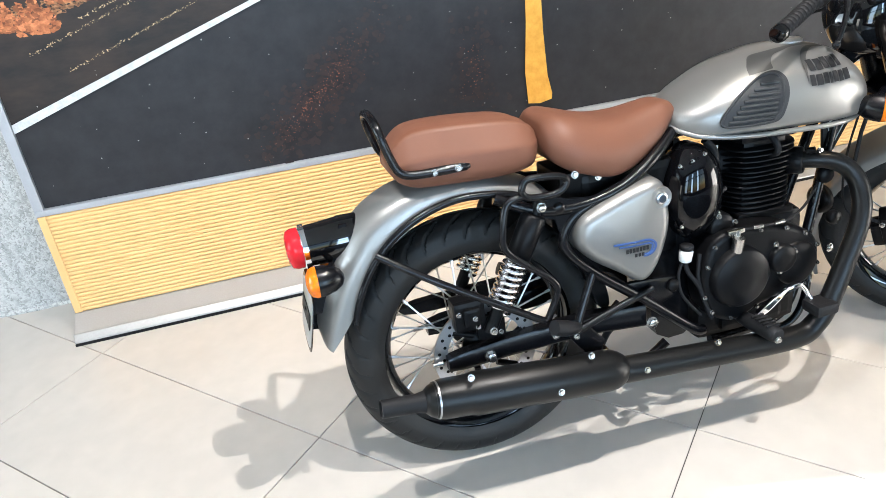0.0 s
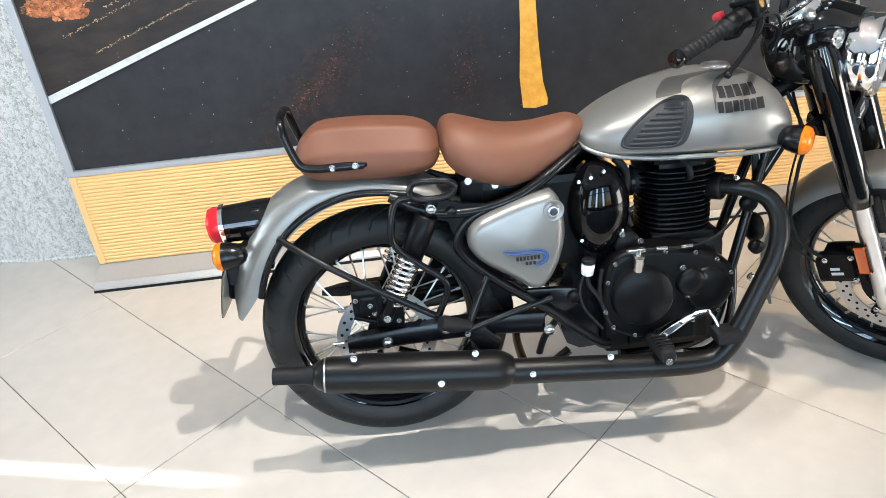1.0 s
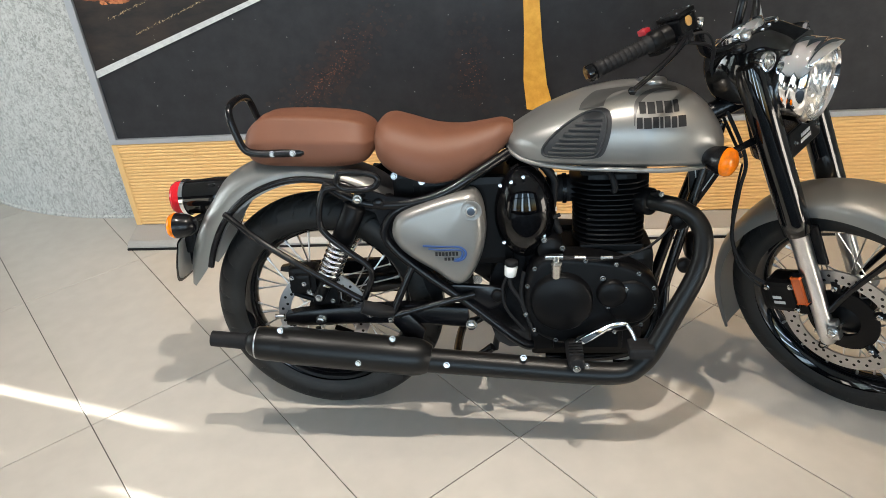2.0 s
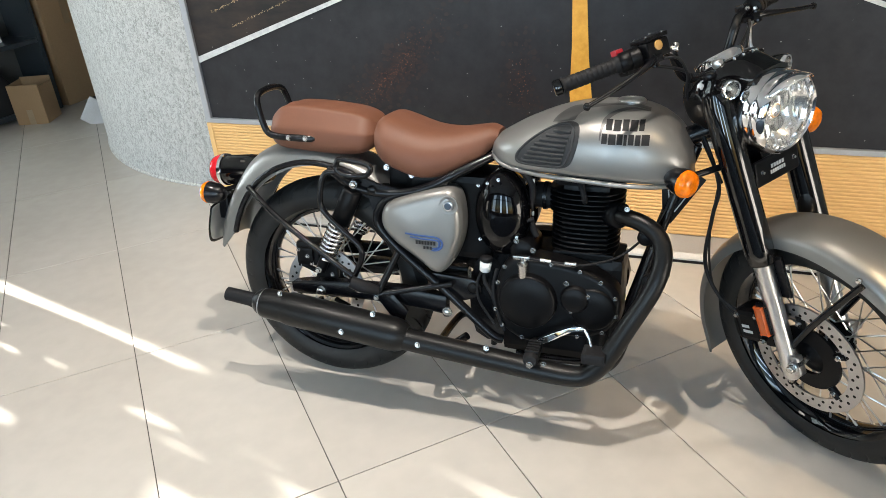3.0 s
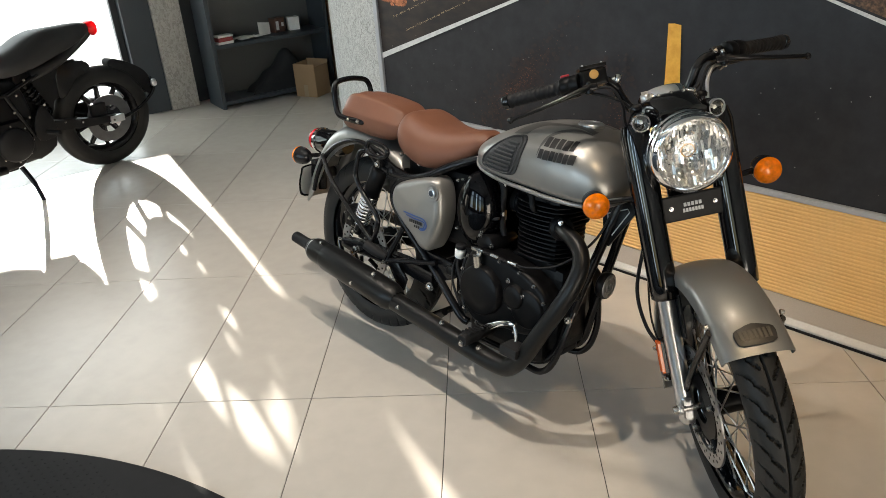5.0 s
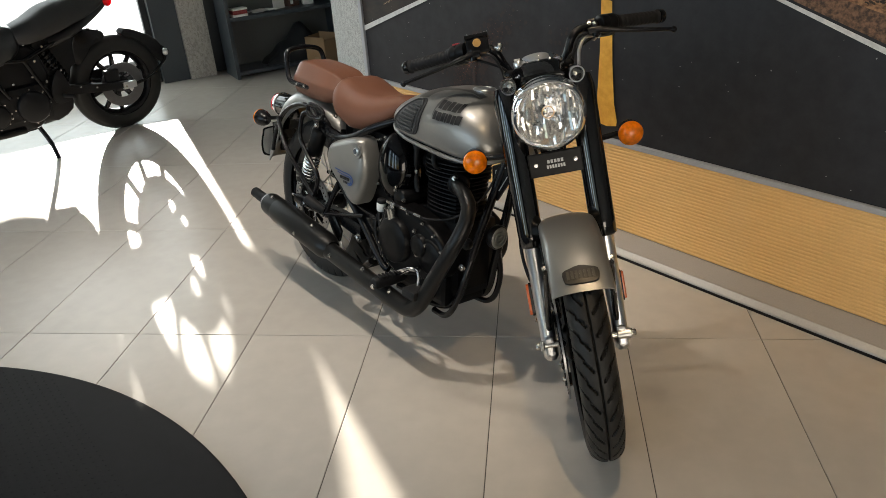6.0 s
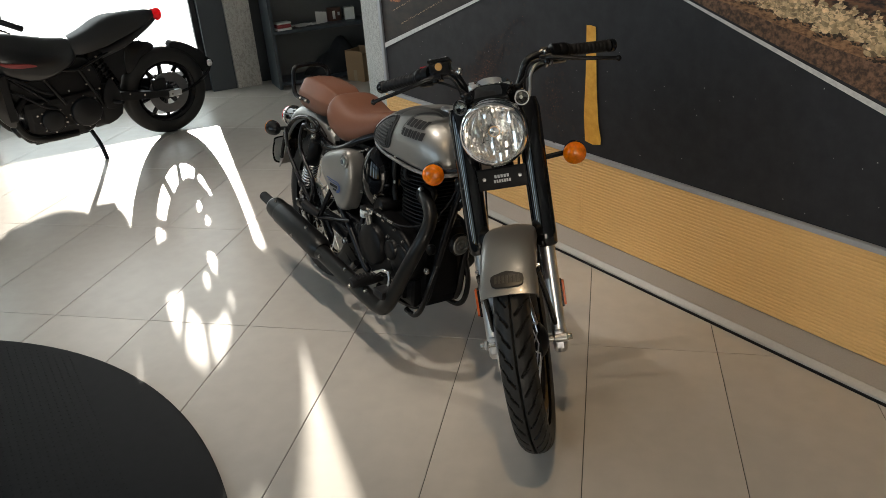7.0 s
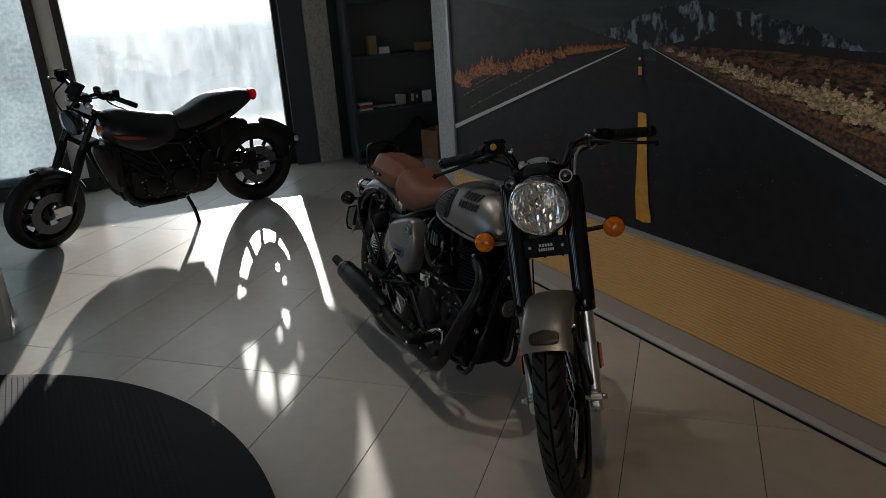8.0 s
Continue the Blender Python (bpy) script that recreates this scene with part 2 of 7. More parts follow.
def rod(a, b, r, seg=14, r2=None, bevel=0.0):
    """A straight round bar from a to b, with small bevels at its ends."""
    m, L = frame_of(a, b), (Vector(b) - Vector(a)).length
    r2 = r if r2 is None else r2
    prof = [(r, 0), (r2, L)] if not bevel else [(r - bevel, 0), (r, bevel), (r2, L - bevel), (r2 - bevel, L)]
    return moved(lathe(prof, seg), m)


def lathe(prof, seg=24, caps=True):
    """Turns (radius, z) about z."""
    rings = [[(r * math.cos(2 * math.pi * k / seg), r * math.sin(2 * math.pi * k / seg), z) for k in range(seg)] for r, z in prof]
    return skin(rings, caps=caps)


def block(x0, x1, y0, y1, z0, z1, bevel=0.004):
    """A box with chamfered edges."""
    bm = bmesh.new()
    bmesh.ops.create_cube(bm, size=1)
    for v in bm.verts:
        v.co = ((x0 + x1) / 2 + v.co.x * (x1 - x0), (y0 + y1) / 2 + v.co.y * (y1 - y0), (z0 + z1) / 2 + v.co.z * (z1 - z0))
    if bevel:
        bmesh.ops.bevel(bm, geom=bm.edges[:], offset=bevel, segments=2, profile=0.7, affect="EDGES")
    bm.verts.index_update()
    g = [tuple(v.co) for v in bm.verts], [tuple(v.index for v in f.verts) for f in bm.faces], False
    bm.free()
    return g


def slab(outline, d0, d1, bevel=0.005, axis="y", steps=2, dome=0.0):
    """A plate with the outline (two coordinates) from d0 to d1, its d1 rim rounded; dome swells the face."""
    c = np.mean(outline, axis=0)
    O = [Vector((p[0], p[1])) for p in outline]
    cen = Vector((float(c[0]), float(c[1])))
    sgn = 1 if d1 > d0 else -1
    size = max((o - cen).length for o in O)

    def ring(inset, d):
        out = []
        for o in O:
            q = o + (cen - o) * min(1.0, inset / max((o - cen).length, 1e-6))
            out.append((q.x, d, q.y) if axis == "y" else (q.x, q.y, d) if axis == "z" else (d, q.x, q.y))
        return out
    rings = [ring(0, d0)]
    for s in range(steps + 1):
        a = s / steps * math.pi / 2
        rings.append(ring(bevel * (1 - math.cos(a)), d1 - sgn * bevel * (1 - math.sin(a))))
    if dome:
        base = rings[-1]
        for k in (0.15, 0.3, 0.5, 0.7, 0.88, 0.97):
            out = []
            for v in base:
                u, w = (v[0], v[2]) if axis == "y" else (v[0], v[1]) if axis == "z" else (v[1], v[2])
                u, w, d = u + (cen.x - u) * k, w + (cen.y - w) * k, d1 + sgn * dome * math.sin(k * math.pi / 2)
                out.append((u, d, w) if axis == "y" else (u, w, d) if axis == "z" else (d, u, w))
            rings.append(out)
    return skin(rings)


def round_outline(pts, steps=5):
    return [(p.x, p.y) for p in smooth_path([(a, b, 0) for a, b in pts], steps, True)]


def coil(a, b, r, wire, turns, seg=8, per=14):
    m, L = frame_of(a, b), (Vector(b) - Vector(a)).length
    n = int(turns * per)
    return tube([m @ Vector((r * math.cos(2 * math.pi * i / per), r * math.sin(2 * math.pi * i / per), L * i / n)) for i in range(n + 1)], wire, seg, smooth=False)


def bolt(p, d, r=0.008, h=0.007):
    """A hexagon bolt head with its washer, at p facing d."""
    p, d, r = Vector(p), Vector(d).normalized(), 0.84 * r
    m = frame_of(p, p + d)
    return join(moved(lathe([(r * 1.25, -0.002), (r * 1.25, 0.0015)], 14), m), moved(lathe([(r, 0.0015), (r, h - 0.0015), (r * 0.82, h)], 6), m))


# ---- the room ----
TH = radians(43.5)
TU, TV, TH0 = Vector((math.cos(TH), math.sin(TH), 0)), Vector((-math.sin(TH), math.cos(TH), 0)), Vector((0.85, 1.83, 0))
X1, Y0, Y1, HGT = 5.2, -3.0, 5.6, 3.2
W0, WS, WN = Vector((-3.68, 2.72, 0)), Vector((0.17, 0.985, 0)), Vector((0.985, -0.17, 0))
WALLM = Matrix(((WS.x, -WN.x, 0, W0.x), (WS.y, -WN.y, 0, W0.y), (0, 0, 1, 0), (0, 0, 0, 1)))  # x along the back wall, y outwards

floor = tagged(part("floor", block(-5.2, X1 + 0.3, Y0 - 0.3, Y1 + 0.3, -0.15, -0.004, 0), M_GROUT), "dark grout bed under pale floor tiles", "floor", kind="structure")
ceiling = tagged(part("ceiling", block(-4.9, X1 + 0.2, Y0 - 0.2, Y1 + 0.2, HGT, HGT + 0.2, 0), M_CEIL), "plain grey showroom ceiling", "ceiling", kind="structure")
tagged(part("wall_north", block(-4.9, X1, Y1, Y1 + 0.2, 0, HGT, 0), M_WALL), "plain pale plastered wall", "wall", kind="structure")
tagged(part("wall_east", block(X1, X1 + 0.2, Y0, Y1, 0, HGT, 0), M_WALL), "plain pale plastered wall", "wall", kind="structure")
south = join(block(-4.9, -2.4, Y0 - 0.2, Y0, 0, HGT, 0), block(4.0, X1, Y0 - 0.2, Y0, 0, HGT, 0), block(-2.4, 4.0, Y0 - 0.2, Y0, 0, 0.3, 0), block(-2.4, 4.0, Y0 - 0.2, Y0, 2.9, HGT, 0),
             block(-0.9, -0.82, Y0 - 0.15, Y0 - 0.05, 0.3, 2.9, 0), block(0.76, 0.84, Y0 - 0.15, Y0 - 0.05, 0.3, 2.9, 0), block(2.4, 2.48, Y0 - 0.15, Y0 - 0.05, 0.3, 2.9, 0), block(-2.4, 4.0, Y0 - 0.15, Y0 - 0.05, 1.95, 2.03, 0), block(1.56, 1.62, Y0 - 0.15, Y0 - 0.05, 0.3, 2.9, 0), block(-0.06, 0.0, Y0 - 0.15, Y0 - 0.05, 0.3, 2.9, 0))
tagged(part("wall_south", south, M_FRAME), "glazed shop front with dark frames", "wall", kind="structure")

# Back wall, turned a little, with a tall glazed opening
SL, SR, MUL = -3.6, 0.11, -1.735
wall_w = join(block(SR, 3.2, 0.06, 0.26, 0, HGT, 0), block(-6.0, SL, 0.0, 0.2, 0, HGT, 0), block(SL, SR, 0.0, 0.2, 2.75, HGT, 0))
tagged(part("wall_west", wall_w, M_NAVY, m=WALLM), "dark painted wall round a tall window", "wall", kind="structure")
win = tagged(part("window_1", join(block(SL, SR, 0.04, 0.12, 0.0, 0.12, 0.004), block(SL, SR, 0.04, 0.12, 2.69, 2.75, 0.004), block(SR - 0.05, SR, 0.03, 0.12, 0.05, 2.69, 0.004), block(SL, SL + 0.05, 0.04, 0.12, 0.05, 2.69, 0.004)), M_FRAME, m=WALLM),
             "tall shop window with dark metal frame and hazy glass", "window", kind="structure")
for a in (MUL, MUL - 0.21):
    part("mullion", block(a - 0.035, a + 0.035, 0.0, 0.12, 0.05, 2.69, 0.004), M_FRAME, win)
part("mullion_cover", block(MUL - 0.173, MUL - 0.037, 0.05, 0.10, 0.05, 2.69, 0.004), M_WHITEPL, win, "pale cover strip between two dark mullions")

M_PANE = bpy.data.materials.new("hazy_window_glass")
M_PANE.use_nodes = True
_n, _l = M_PANE.node_tree.nodes, M_PANE.node_tree.links
_n.remove(_n["Principled BSDF"])
_tr, _df, _mx, _gl, _mx2 = (_n.new("ShaderNode" + k) for k in ("BsdfTransparent", "BsdfTranslucent", "MixShader", "BsdfGlossy", "MixShader"))
_tc, _no, _mp, _no2, _rr = (_n.new("ShaderNode" + k) for k in ("TexCoord", "TexNoise", "Mapping", "TexNoise", "MapRange"))
_mp.inputs["Scale"].default_value, _mp.inputs["Rotation"].default_value = (4.0, 1, 1.3), (0, radians(24), 0)
_no.inputs["Scale"].default_value, _no.inputs["Detail"].default_value = 1.5, 10
_no.inputs["Roughness"].default_value = 0.68
_df.inputs["Color"].default_value = (0.82, 0.93, 1.0, 1)
_l.new(_tc.outputs["Object"], _mp.inputs["Vector"])
_l.new(_mp.outputs[0], _no.inputs["Vector"])
_rr.inputs["From Min"].default_value, _rr.inputs["From Max"].default_value = 0.3, 0.75
_rr.inputs["To Min"].default_value, _rr.inputs["To Max"].default_value = 0.06, 0.15
_l.new(_no.outputs["Fac"], _rr.inputs["Value"])
_l.new(_rr.outputs[0], _mx.inputs["Fac"])
_l.new(_tr.outputs[0], _mx.inputs[1])
_l.new(_df.outputs[0], _mx.inputs[2])
_gl.inputs["Roughness"].default_value = 0.03
_mx2.inputs["Fac"].default_value = 0.05
_l.new(_mx.outputs[0], _mx2.inputs[1])
_l.new(_gl.outputs[0], _mx2.inputs[2])
_l.new(_mx2.outputs[0], _n["Material Output"].inputs["Surface"])
part("pane", block(MUL + 0.035, SR - 0.05, 0.07, 0.078, 0.12, 2.69, 0), M_PANE, win)
# Hazy left pane: frosted film added to scatter the direct sun
M_FROST = mat("frosted_sun_stop_film", (0.34, 0.38, 0.40), 0.6, 0, 0.25, 1.6, 30)
_n, _l = M_FROST.node_tree.nodes, M_FROST.node_tree.links
_tl, _mx = _n.new("ShaderNodeBsdfTranslucent"), _n.new("ShaderNodeMixShader")
_mx.inputs["Fac"].default_value = 0.85
_l.new(_n["Principled BSDF"].inputs["Base Color"].links[0].from_socket, _tl.inputs["Color"])
_l.new(_n["Principled BSDF"].outputs[0], _mx.inputs[1])
_l.new(_tl.outputs[0], _mx.inputs[2])
_l.new(_mx.outputs[0], _n["Material Output"].inputs["Surface"])
part("pane", block(SL + 0.05, MUL - 0.245, 0.07, 0.078, 0.12, 2.69, 0), M_FROST, win, "hazy pane with an added frosted film that stops direct sun")

jamb = tagged(part("wall_panel", block(0.113, 0.332, -0.05, 0.038, 0, HGT, 0.006), M_NAVY, m=WALLM), "dark panelled window jamb", "wall", kind="structure")
tagged(part("pilaster", block(0.335, 0.560, -0.075, 0.058, 0, HGT, 0.01), M_CONC, m=WALLM), "rough grey concrete pilaster", "column", kind="structure")

tagged(part("kerb", block(-4.2, 1.5, 0.27, 0.47, -0.16, 0.235, 0.015), mat("outside_kerb_stone", (0.36, 0.35, 0.32), 0.8, 0, 0.1, 3, 40), m=WALLM), "low pale kerb outside the shop window", "kerb", kind="structure")

# Outside: ground and a pale far backdrop that glows by itself
tagged(part("ground", block(-60, -5.2, -40, 40, -0.3, -0.16, 0), mat("outside_paving", (0.42, 0.40, 0.36), 0.8, 0, 0.1, 0.8, 20)), "pale sunlit paving outside the window", "ground", kind="structure")
back = bpy.data.materials.new("glowing_hazy_distance")
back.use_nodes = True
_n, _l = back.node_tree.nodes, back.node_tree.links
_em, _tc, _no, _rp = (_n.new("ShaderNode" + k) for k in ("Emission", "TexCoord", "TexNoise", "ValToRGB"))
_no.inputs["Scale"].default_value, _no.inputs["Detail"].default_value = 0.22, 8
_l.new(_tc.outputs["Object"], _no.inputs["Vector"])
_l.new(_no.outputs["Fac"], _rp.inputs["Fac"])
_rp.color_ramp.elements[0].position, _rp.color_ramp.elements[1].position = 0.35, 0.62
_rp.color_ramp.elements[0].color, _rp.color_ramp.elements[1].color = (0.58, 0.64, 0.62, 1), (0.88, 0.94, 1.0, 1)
# Emission grows along y: the sunlit brightness is built into the backdrop
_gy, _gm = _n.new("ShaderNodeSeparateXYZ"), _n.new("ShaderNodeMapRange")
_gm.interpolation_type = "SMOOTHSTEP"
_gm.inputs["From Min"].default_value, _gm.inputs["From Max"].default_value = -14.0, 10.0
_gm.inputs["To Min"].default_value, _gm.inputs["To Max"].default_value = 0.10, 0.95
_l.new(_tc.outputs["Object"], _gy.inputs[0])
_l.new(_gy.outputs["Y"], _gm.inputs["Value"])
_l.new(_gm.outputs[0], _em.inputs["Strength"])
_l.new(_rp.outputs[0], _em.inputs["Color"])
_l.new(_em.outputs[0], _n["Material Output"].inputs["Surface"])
tagged(part("backdrop", ([(-58, -44, -0.2), (-58, 50, -0.2), (-58, 50, 7.8), (-58, -44, 7.8)], [(0, 1, 2, 3)], False), back), "glowing backdrop for a hazy street and greenery far outside", "backdrop", kind="structure")

# Plain plinth by the front of the window
M_PLINTH = mat("grey_plinth_paint", (0.30, 0.30, 0.27), 0.6, 0, 0.06, 3, 120)
tagged(part("display_plinth", block(-1.25, -0.79, -0.15, 0.337, 0, 0.95, 0.004), M_PLINTH), "plain grey painted display plinth near the window", "plinth")

# Large round column
col_prof = [(1.556, 0), (1.556, 0.006), (1.548, 0.012), (1.548, 0.03), (1.548, 0.06)] + [(1.548, 0.2 * k) for k in range(1, 17)]
tagged(part("column", moved(lathe(col_prof, 160, False), Matrix.Translation((-0.952, 4.753, 0))), M_STONE), "large round column clad in chipped pale grey stone", "column", kind="structure")

# Low round display mat
mat_th = thing("round_mat", Matrix.Translation((1.109, -0.551, 0)), "large round black studded rubber floor mat", "mat")
part("mat_disc", lathe([(1.685, 0.0), (1.685, 0.009), (1.680, 0.0118), (1.678, 0.012), (1.66, 0.012), (1.6, 0.012), (1.2, 0.012), (0.6, 0.012), (0.01, 0.012)], 160), M_MAT, mat_th)


def stud_geo():
    vs, fs, step = [], [], 0.027
    n = int(1.66 / step)
    for j in range(-n, n + 1):
        for i in range(-n, n + 1):
            x, y = (i + 0.5 * (j % 2)) * step, j * step * 0.87
            if x * x + y * y < 1.655 ** 2 and y > 0.2:
                k = len(vs)
                for q in range(6):
                    a = math.pi * q / 3
                    vs.append((x + 0.0046 * math.cos(a), y + 0.0046 * math.sin(a), 0.0118))
                for q in range(6):
                    a = math.pi * q / 3
                    vs.append((x + 0.0030 * math.cos(a), y + 0.0030 * math.sin(a), 0.0134))
                fs += [(k + q, k + (q + 1) % 6, k + 6 + (q + 1) % 6, k + 6 + q) for q in range(6)] + [tuple(range(k + 6, k + 12))]
    return vs, fs, False


tagged(part("studs", stud_geo(), M_MAT, mat_th), kind="stuff")

# ---- printed banner wall ----
BY, BL, BR, BB, BT = 3.035, -0.775, 2.56, 0.4515, 2.15


def print_mat(name, a, b, scale, rough=0.5, stretch=(1, 1, 1), lo=0.35, hi=0.65, detail=8):
    m = mat(name, a, rough, 0, 0.0, spec=0.34)
    n, L = m.node_tree.nodes, m.node_tree.links
    tc, mp, no, rp = (n.new("ShaderNode" + k) for k in ("TexCoord", "Mapping", "TexNoise", "ValToRGB"))
    mp.inputs["Scale"].default_value = stretch
    no.inputs["Scale"].default_value, no.inputs["Detail"].default_value, no.inputs["Roughness"].default_value = scale, detail, 0.62
    L.new(tc.outputs["Object"], mp.inputs["Vector"])
    L.new(mp.outputs[0], no.inputs["Vector"])
    L.new(no.outputs["Fac"], rp.inputs["Fac"])
    rp.color_ramp.elements[0].position, rp.color_ramp.elements[1].position = lo, hi
    rp.color_ramp.elements[0].color, rp.color_ramp.elements[1].color = (*a, 1), (*b, 1)
    L.new(rp.outputs[0], n["Principled BSDF"].inputs["Base Color"])
    return m


P_ROAD = print_mat("printed_road", (0.016, 0.016, 0.019), (0.026, 0.026, 0.030), 14)
P_SKY = print_mat("printed_sky", (0.014, 0.020, 0.023), (0.055, 0.066, 0.068), 2.2, stretch=(0.6, 1, 2.2))
P_LAND = print_mat("printed_dark_land", (0.014, 0.013, 0.014), (0.040, 0.028, 0.023), 7, stretch=(1, 1, 2.5))
P_MOUNT = print_mat("printed_mountain", (0.014, 0.016, 0.020), (0.24, 0.265, 0.30), 13, stretch=(1.4, 1, 0.75), lo=0.50, hi=0.60)
P_MOUNT.node_tree.nodes["Mapping"].inputs["Rotation"].default_value = (0, radians(28), 0)
P_HILL = print_mat("printed_hill", (0.016, 0.011, 0.010), (0.032, 0.020, 0.016), 10)
P_GRAVEL = print_mat("printed_gravel", (0.055, 0.032, 0.021), (0.21, 0.115, 0.066), 70, lo=0.4, hi=0.62)
P_BRUSH = print_mat("printed_brush", (0.022, 0.013, 0.009), (0.19, 0.088, 0.042), 26, stretch=(1, 1, 2.2), lo=0.42, hi=0.62)
P_SOIL = print_mat("printed_soil", (0.10, 0.048, 0.024), (0.36, 0.19, 0.09), 60, stretch=(1, 1, 2.0), lo=0.36, hi=0.62)
P_SHADE = print_mat("printed_bush_shade", (0.020, 0.013, 0.008), (0.06, 0.038, 0.02), 60)
P_WHITE = print_mat("printed_white_line", (0.52, 0.52, 0.52), (0.66, 0.66, 0.65), 60)
P_YELLOW = print_mat("printed_yellow_dash", (0.62, 0.30, 0.04), (0.78, 0.42, 0.07), 25)
P_DUST = print_mat("printed_rust_dust", (0.09, 0.042, 0.03), (0.30, 0.105, 0.055), 60)
P_FLECK = print_mat("printed_pale_fleck", (0.3, 0.29, 0.28), (0.42, 0.4, 0.38), 30)

banner = thing("banner_wall", Matrix.Translation((0, BY, 0)), "free-standing display wall with a printed desert road above a ribbed wooden band", "display wall")
part("wall_core", block(BL - 0.02, BR + 0.02, 0.004, 0.11, 0.0, BT + 0.02, 0.004), M_GREYBOARD, banner)


def flat(pts, layer):
    return [(x, -0.001 * layer, z) for x, z in pts], [tuple(range(len(pts)))], False


part("road_print", flat([(BL, BB), (BR, BB), (BR, 1.3), (BL, 1.3)], 1), P_ROAD, banner)
part("sky_print", flat([(BL, 1.26), (BR, 1.19), (BR, BT), (BL, BT)], 2), P_SKY, banner)
rnd = random.Random(4)


def ridge(x0, x1, z0, top, n, rough_):
    out = []
    for i in range(n + 1):
        x = x0 + (x1 - x0) * i / n
        out.append((x, top(x) + rnd.uniform(-rough_, rough_)))
    return [(x0, z0)] + out + [(x1, z0)]


def fan(outline, layer):
    """A flat strip from a ridge outline: first and last points are its foot."""
    (x0, z0), (x1, _), tops = outline[0], outline[-1], outline[1:-1]
    vs, fs = [], []
    for k, (x, z) in enumerate(tops):
        vs += [(x, -0.001 * layer, z0), (x, -0.001 * layer, max(z, z0 + 0.001))]
        if k:
            fs.append((2 * k - 2, 2 * k, 2 * k + 1, 2 * k - 1))
    return vs, fs, False


def slope(*pts):
    """A ridge line through given points."""
    return lambda x: float(np.interp(x, [p[0] for p in pts], [p[1] for p in pts]))


part("mountain_print", fan(ridge(0.62, 2.2, 1.27, slope((0.62, 1.30), (0.67, 1.342), (0.836, 1.388), (0.95, 1.428), (1.036, 1.446), (1.09, 1.438), (1.172, 1.466), (1.26, 1.442), (1.434, 1.419), (1.55, 1.40), (1.672, 1.378), (1.76, 1.352), (1.90, 1.304), (2.2, 1.285)), 150, 0.006), 3), P_MOUNT, banner)
part("hill_print", fan(ridge(BL, 0.9, 1.10, slope((BL, 1.53), (0.089, 1.422), (0.3, 1.388), (0.527, 1.346), (0.689, 1.311), (0.90, 1.286)), 90, 0.003), 3.5), P_LAND, banner)
part("far_hill_print", fan(ridge(0.98, BR, 1.15, slope((0.98, 1.288), (1.196, 1.315), (1.29, 1.355), (1.358, 1.395), (1.42, 1.36), (1.506, 1.318), (1.7, 1.312), (1.9, 1.30), (BR, 1.285)), 90, 0.003), 3.5), P_HILL, banner)
# left roadside
part("roadside_print", flat([(BL, 0.735), (0.80, 1.272), (0.74, 1.285), (BL, 1.12)], 4), P_LAND, banner)


def tuft_mat(name, a, b):
    """A print colour that changes from tuft to tuft."""
    m = print_mat(name, a, b, 55, lo=0.3, hi=0.7)
    n, L = m.node_tree.nodes, m.node_tree.links
    ge, mr, sc = n.new("ShaderNodeNewGeometry"), n.new("ShaderNodeMapRange"), n.new("ShaderNodeVectorMath")
    sc.operation = "SCALE"
    mr.inputs["To Min"].default_value, mr.inputs["To Max"].default_value = 0.35, 1.5
    L.new(ge.outputs["Random Per Island"], mr.inputs["Value"])
    L.new(n["Principled BSDF"].inputs["Base Color"].links[0].from_socket, sc.inputs[0])
    L.new(mr.outputs[0], sc.inputs["Scale"])
    L.new(sc.outputs[0], n["Principled BSDF"].inputs["Base Color"])
    return m


P_STRAW = tuft_mat("printed_straw", (0.34, 0.22, 0.11), (0.72, 0.53, 0.31))
P_RUST = tuft_mat("printed_rust_bush", (0.22, 0.065, 0.025), (0.52, 0.19, 0.075))
P_RUSTY = tuft_mat("printed_far_scrub", (0.14, 0.055, 0.025), (0.36, 0.19, 0.09))


def bushes(name, clumps, layer, material, n=150):
    """Printed bushes (x, foot, height, width): heaps of small ragged tufts, finer towards the crown."""
    vs, fs, i = [], [], 0
    for x, z, hgt, wid in clumps:
        for b in range(n):
            a, r = rnd.uniform(0, math.pi), math.sqrt(rnd.random())
            u, w = math.cos(a) * r, math.sin(a) * r
            lump = 0.80 + 0.20 * math.sin(u * 9 + x * 40)
            px, pz = x + u * wid * 0.75, z + w * hgt * lump
            size, k, y = hgt * rnd.uniform(0.04, 0.11) * (1.2 - 0.6 * r), len(vs), -0.001 * layer - 0.0000012 * i
            lean = 0.6 * u
            for q in range(6):
                t = 2 * math.pi * q / 6
                e = size * rnd.uniform(0.4, 1.15)
                vs.append((px + e * math.cos(t) * 1.5 + lean * e * math.sin(t), y, pz + e * math.sin(t) * 1.05))
            fs.append(tuple(range(k, k + 6)))
            i += 1
    part(name, (vs, fs, False), material, banner)


rust = [(-0.70, 1.0, 0.09, 0.06), (-0.61, 0.985, 0.11, 0.075), (-0.50, 1.06, 0.075, 0.10), (-0.40, 1.075, 0.10, 0.10), (-0.32, 1.085, 0.105, 0.09), (-0.22, 1.09, 0.085, 0.09), (-0.05, 1.115, 0.085, 0.06), (0.04, 1.135, 0.105, 0.09), (0.13, 1.155, 0.095, 0.09), (0.22, 1.175, 0.065, 0.07), (0.33, 1.205, 0.06, 0.06)]
rust += [(0.40 + 0.05 * k, 1.225 + 0.0065 * k, 0.05 - 0.0042 * k, 0.05) for k in range(9)]
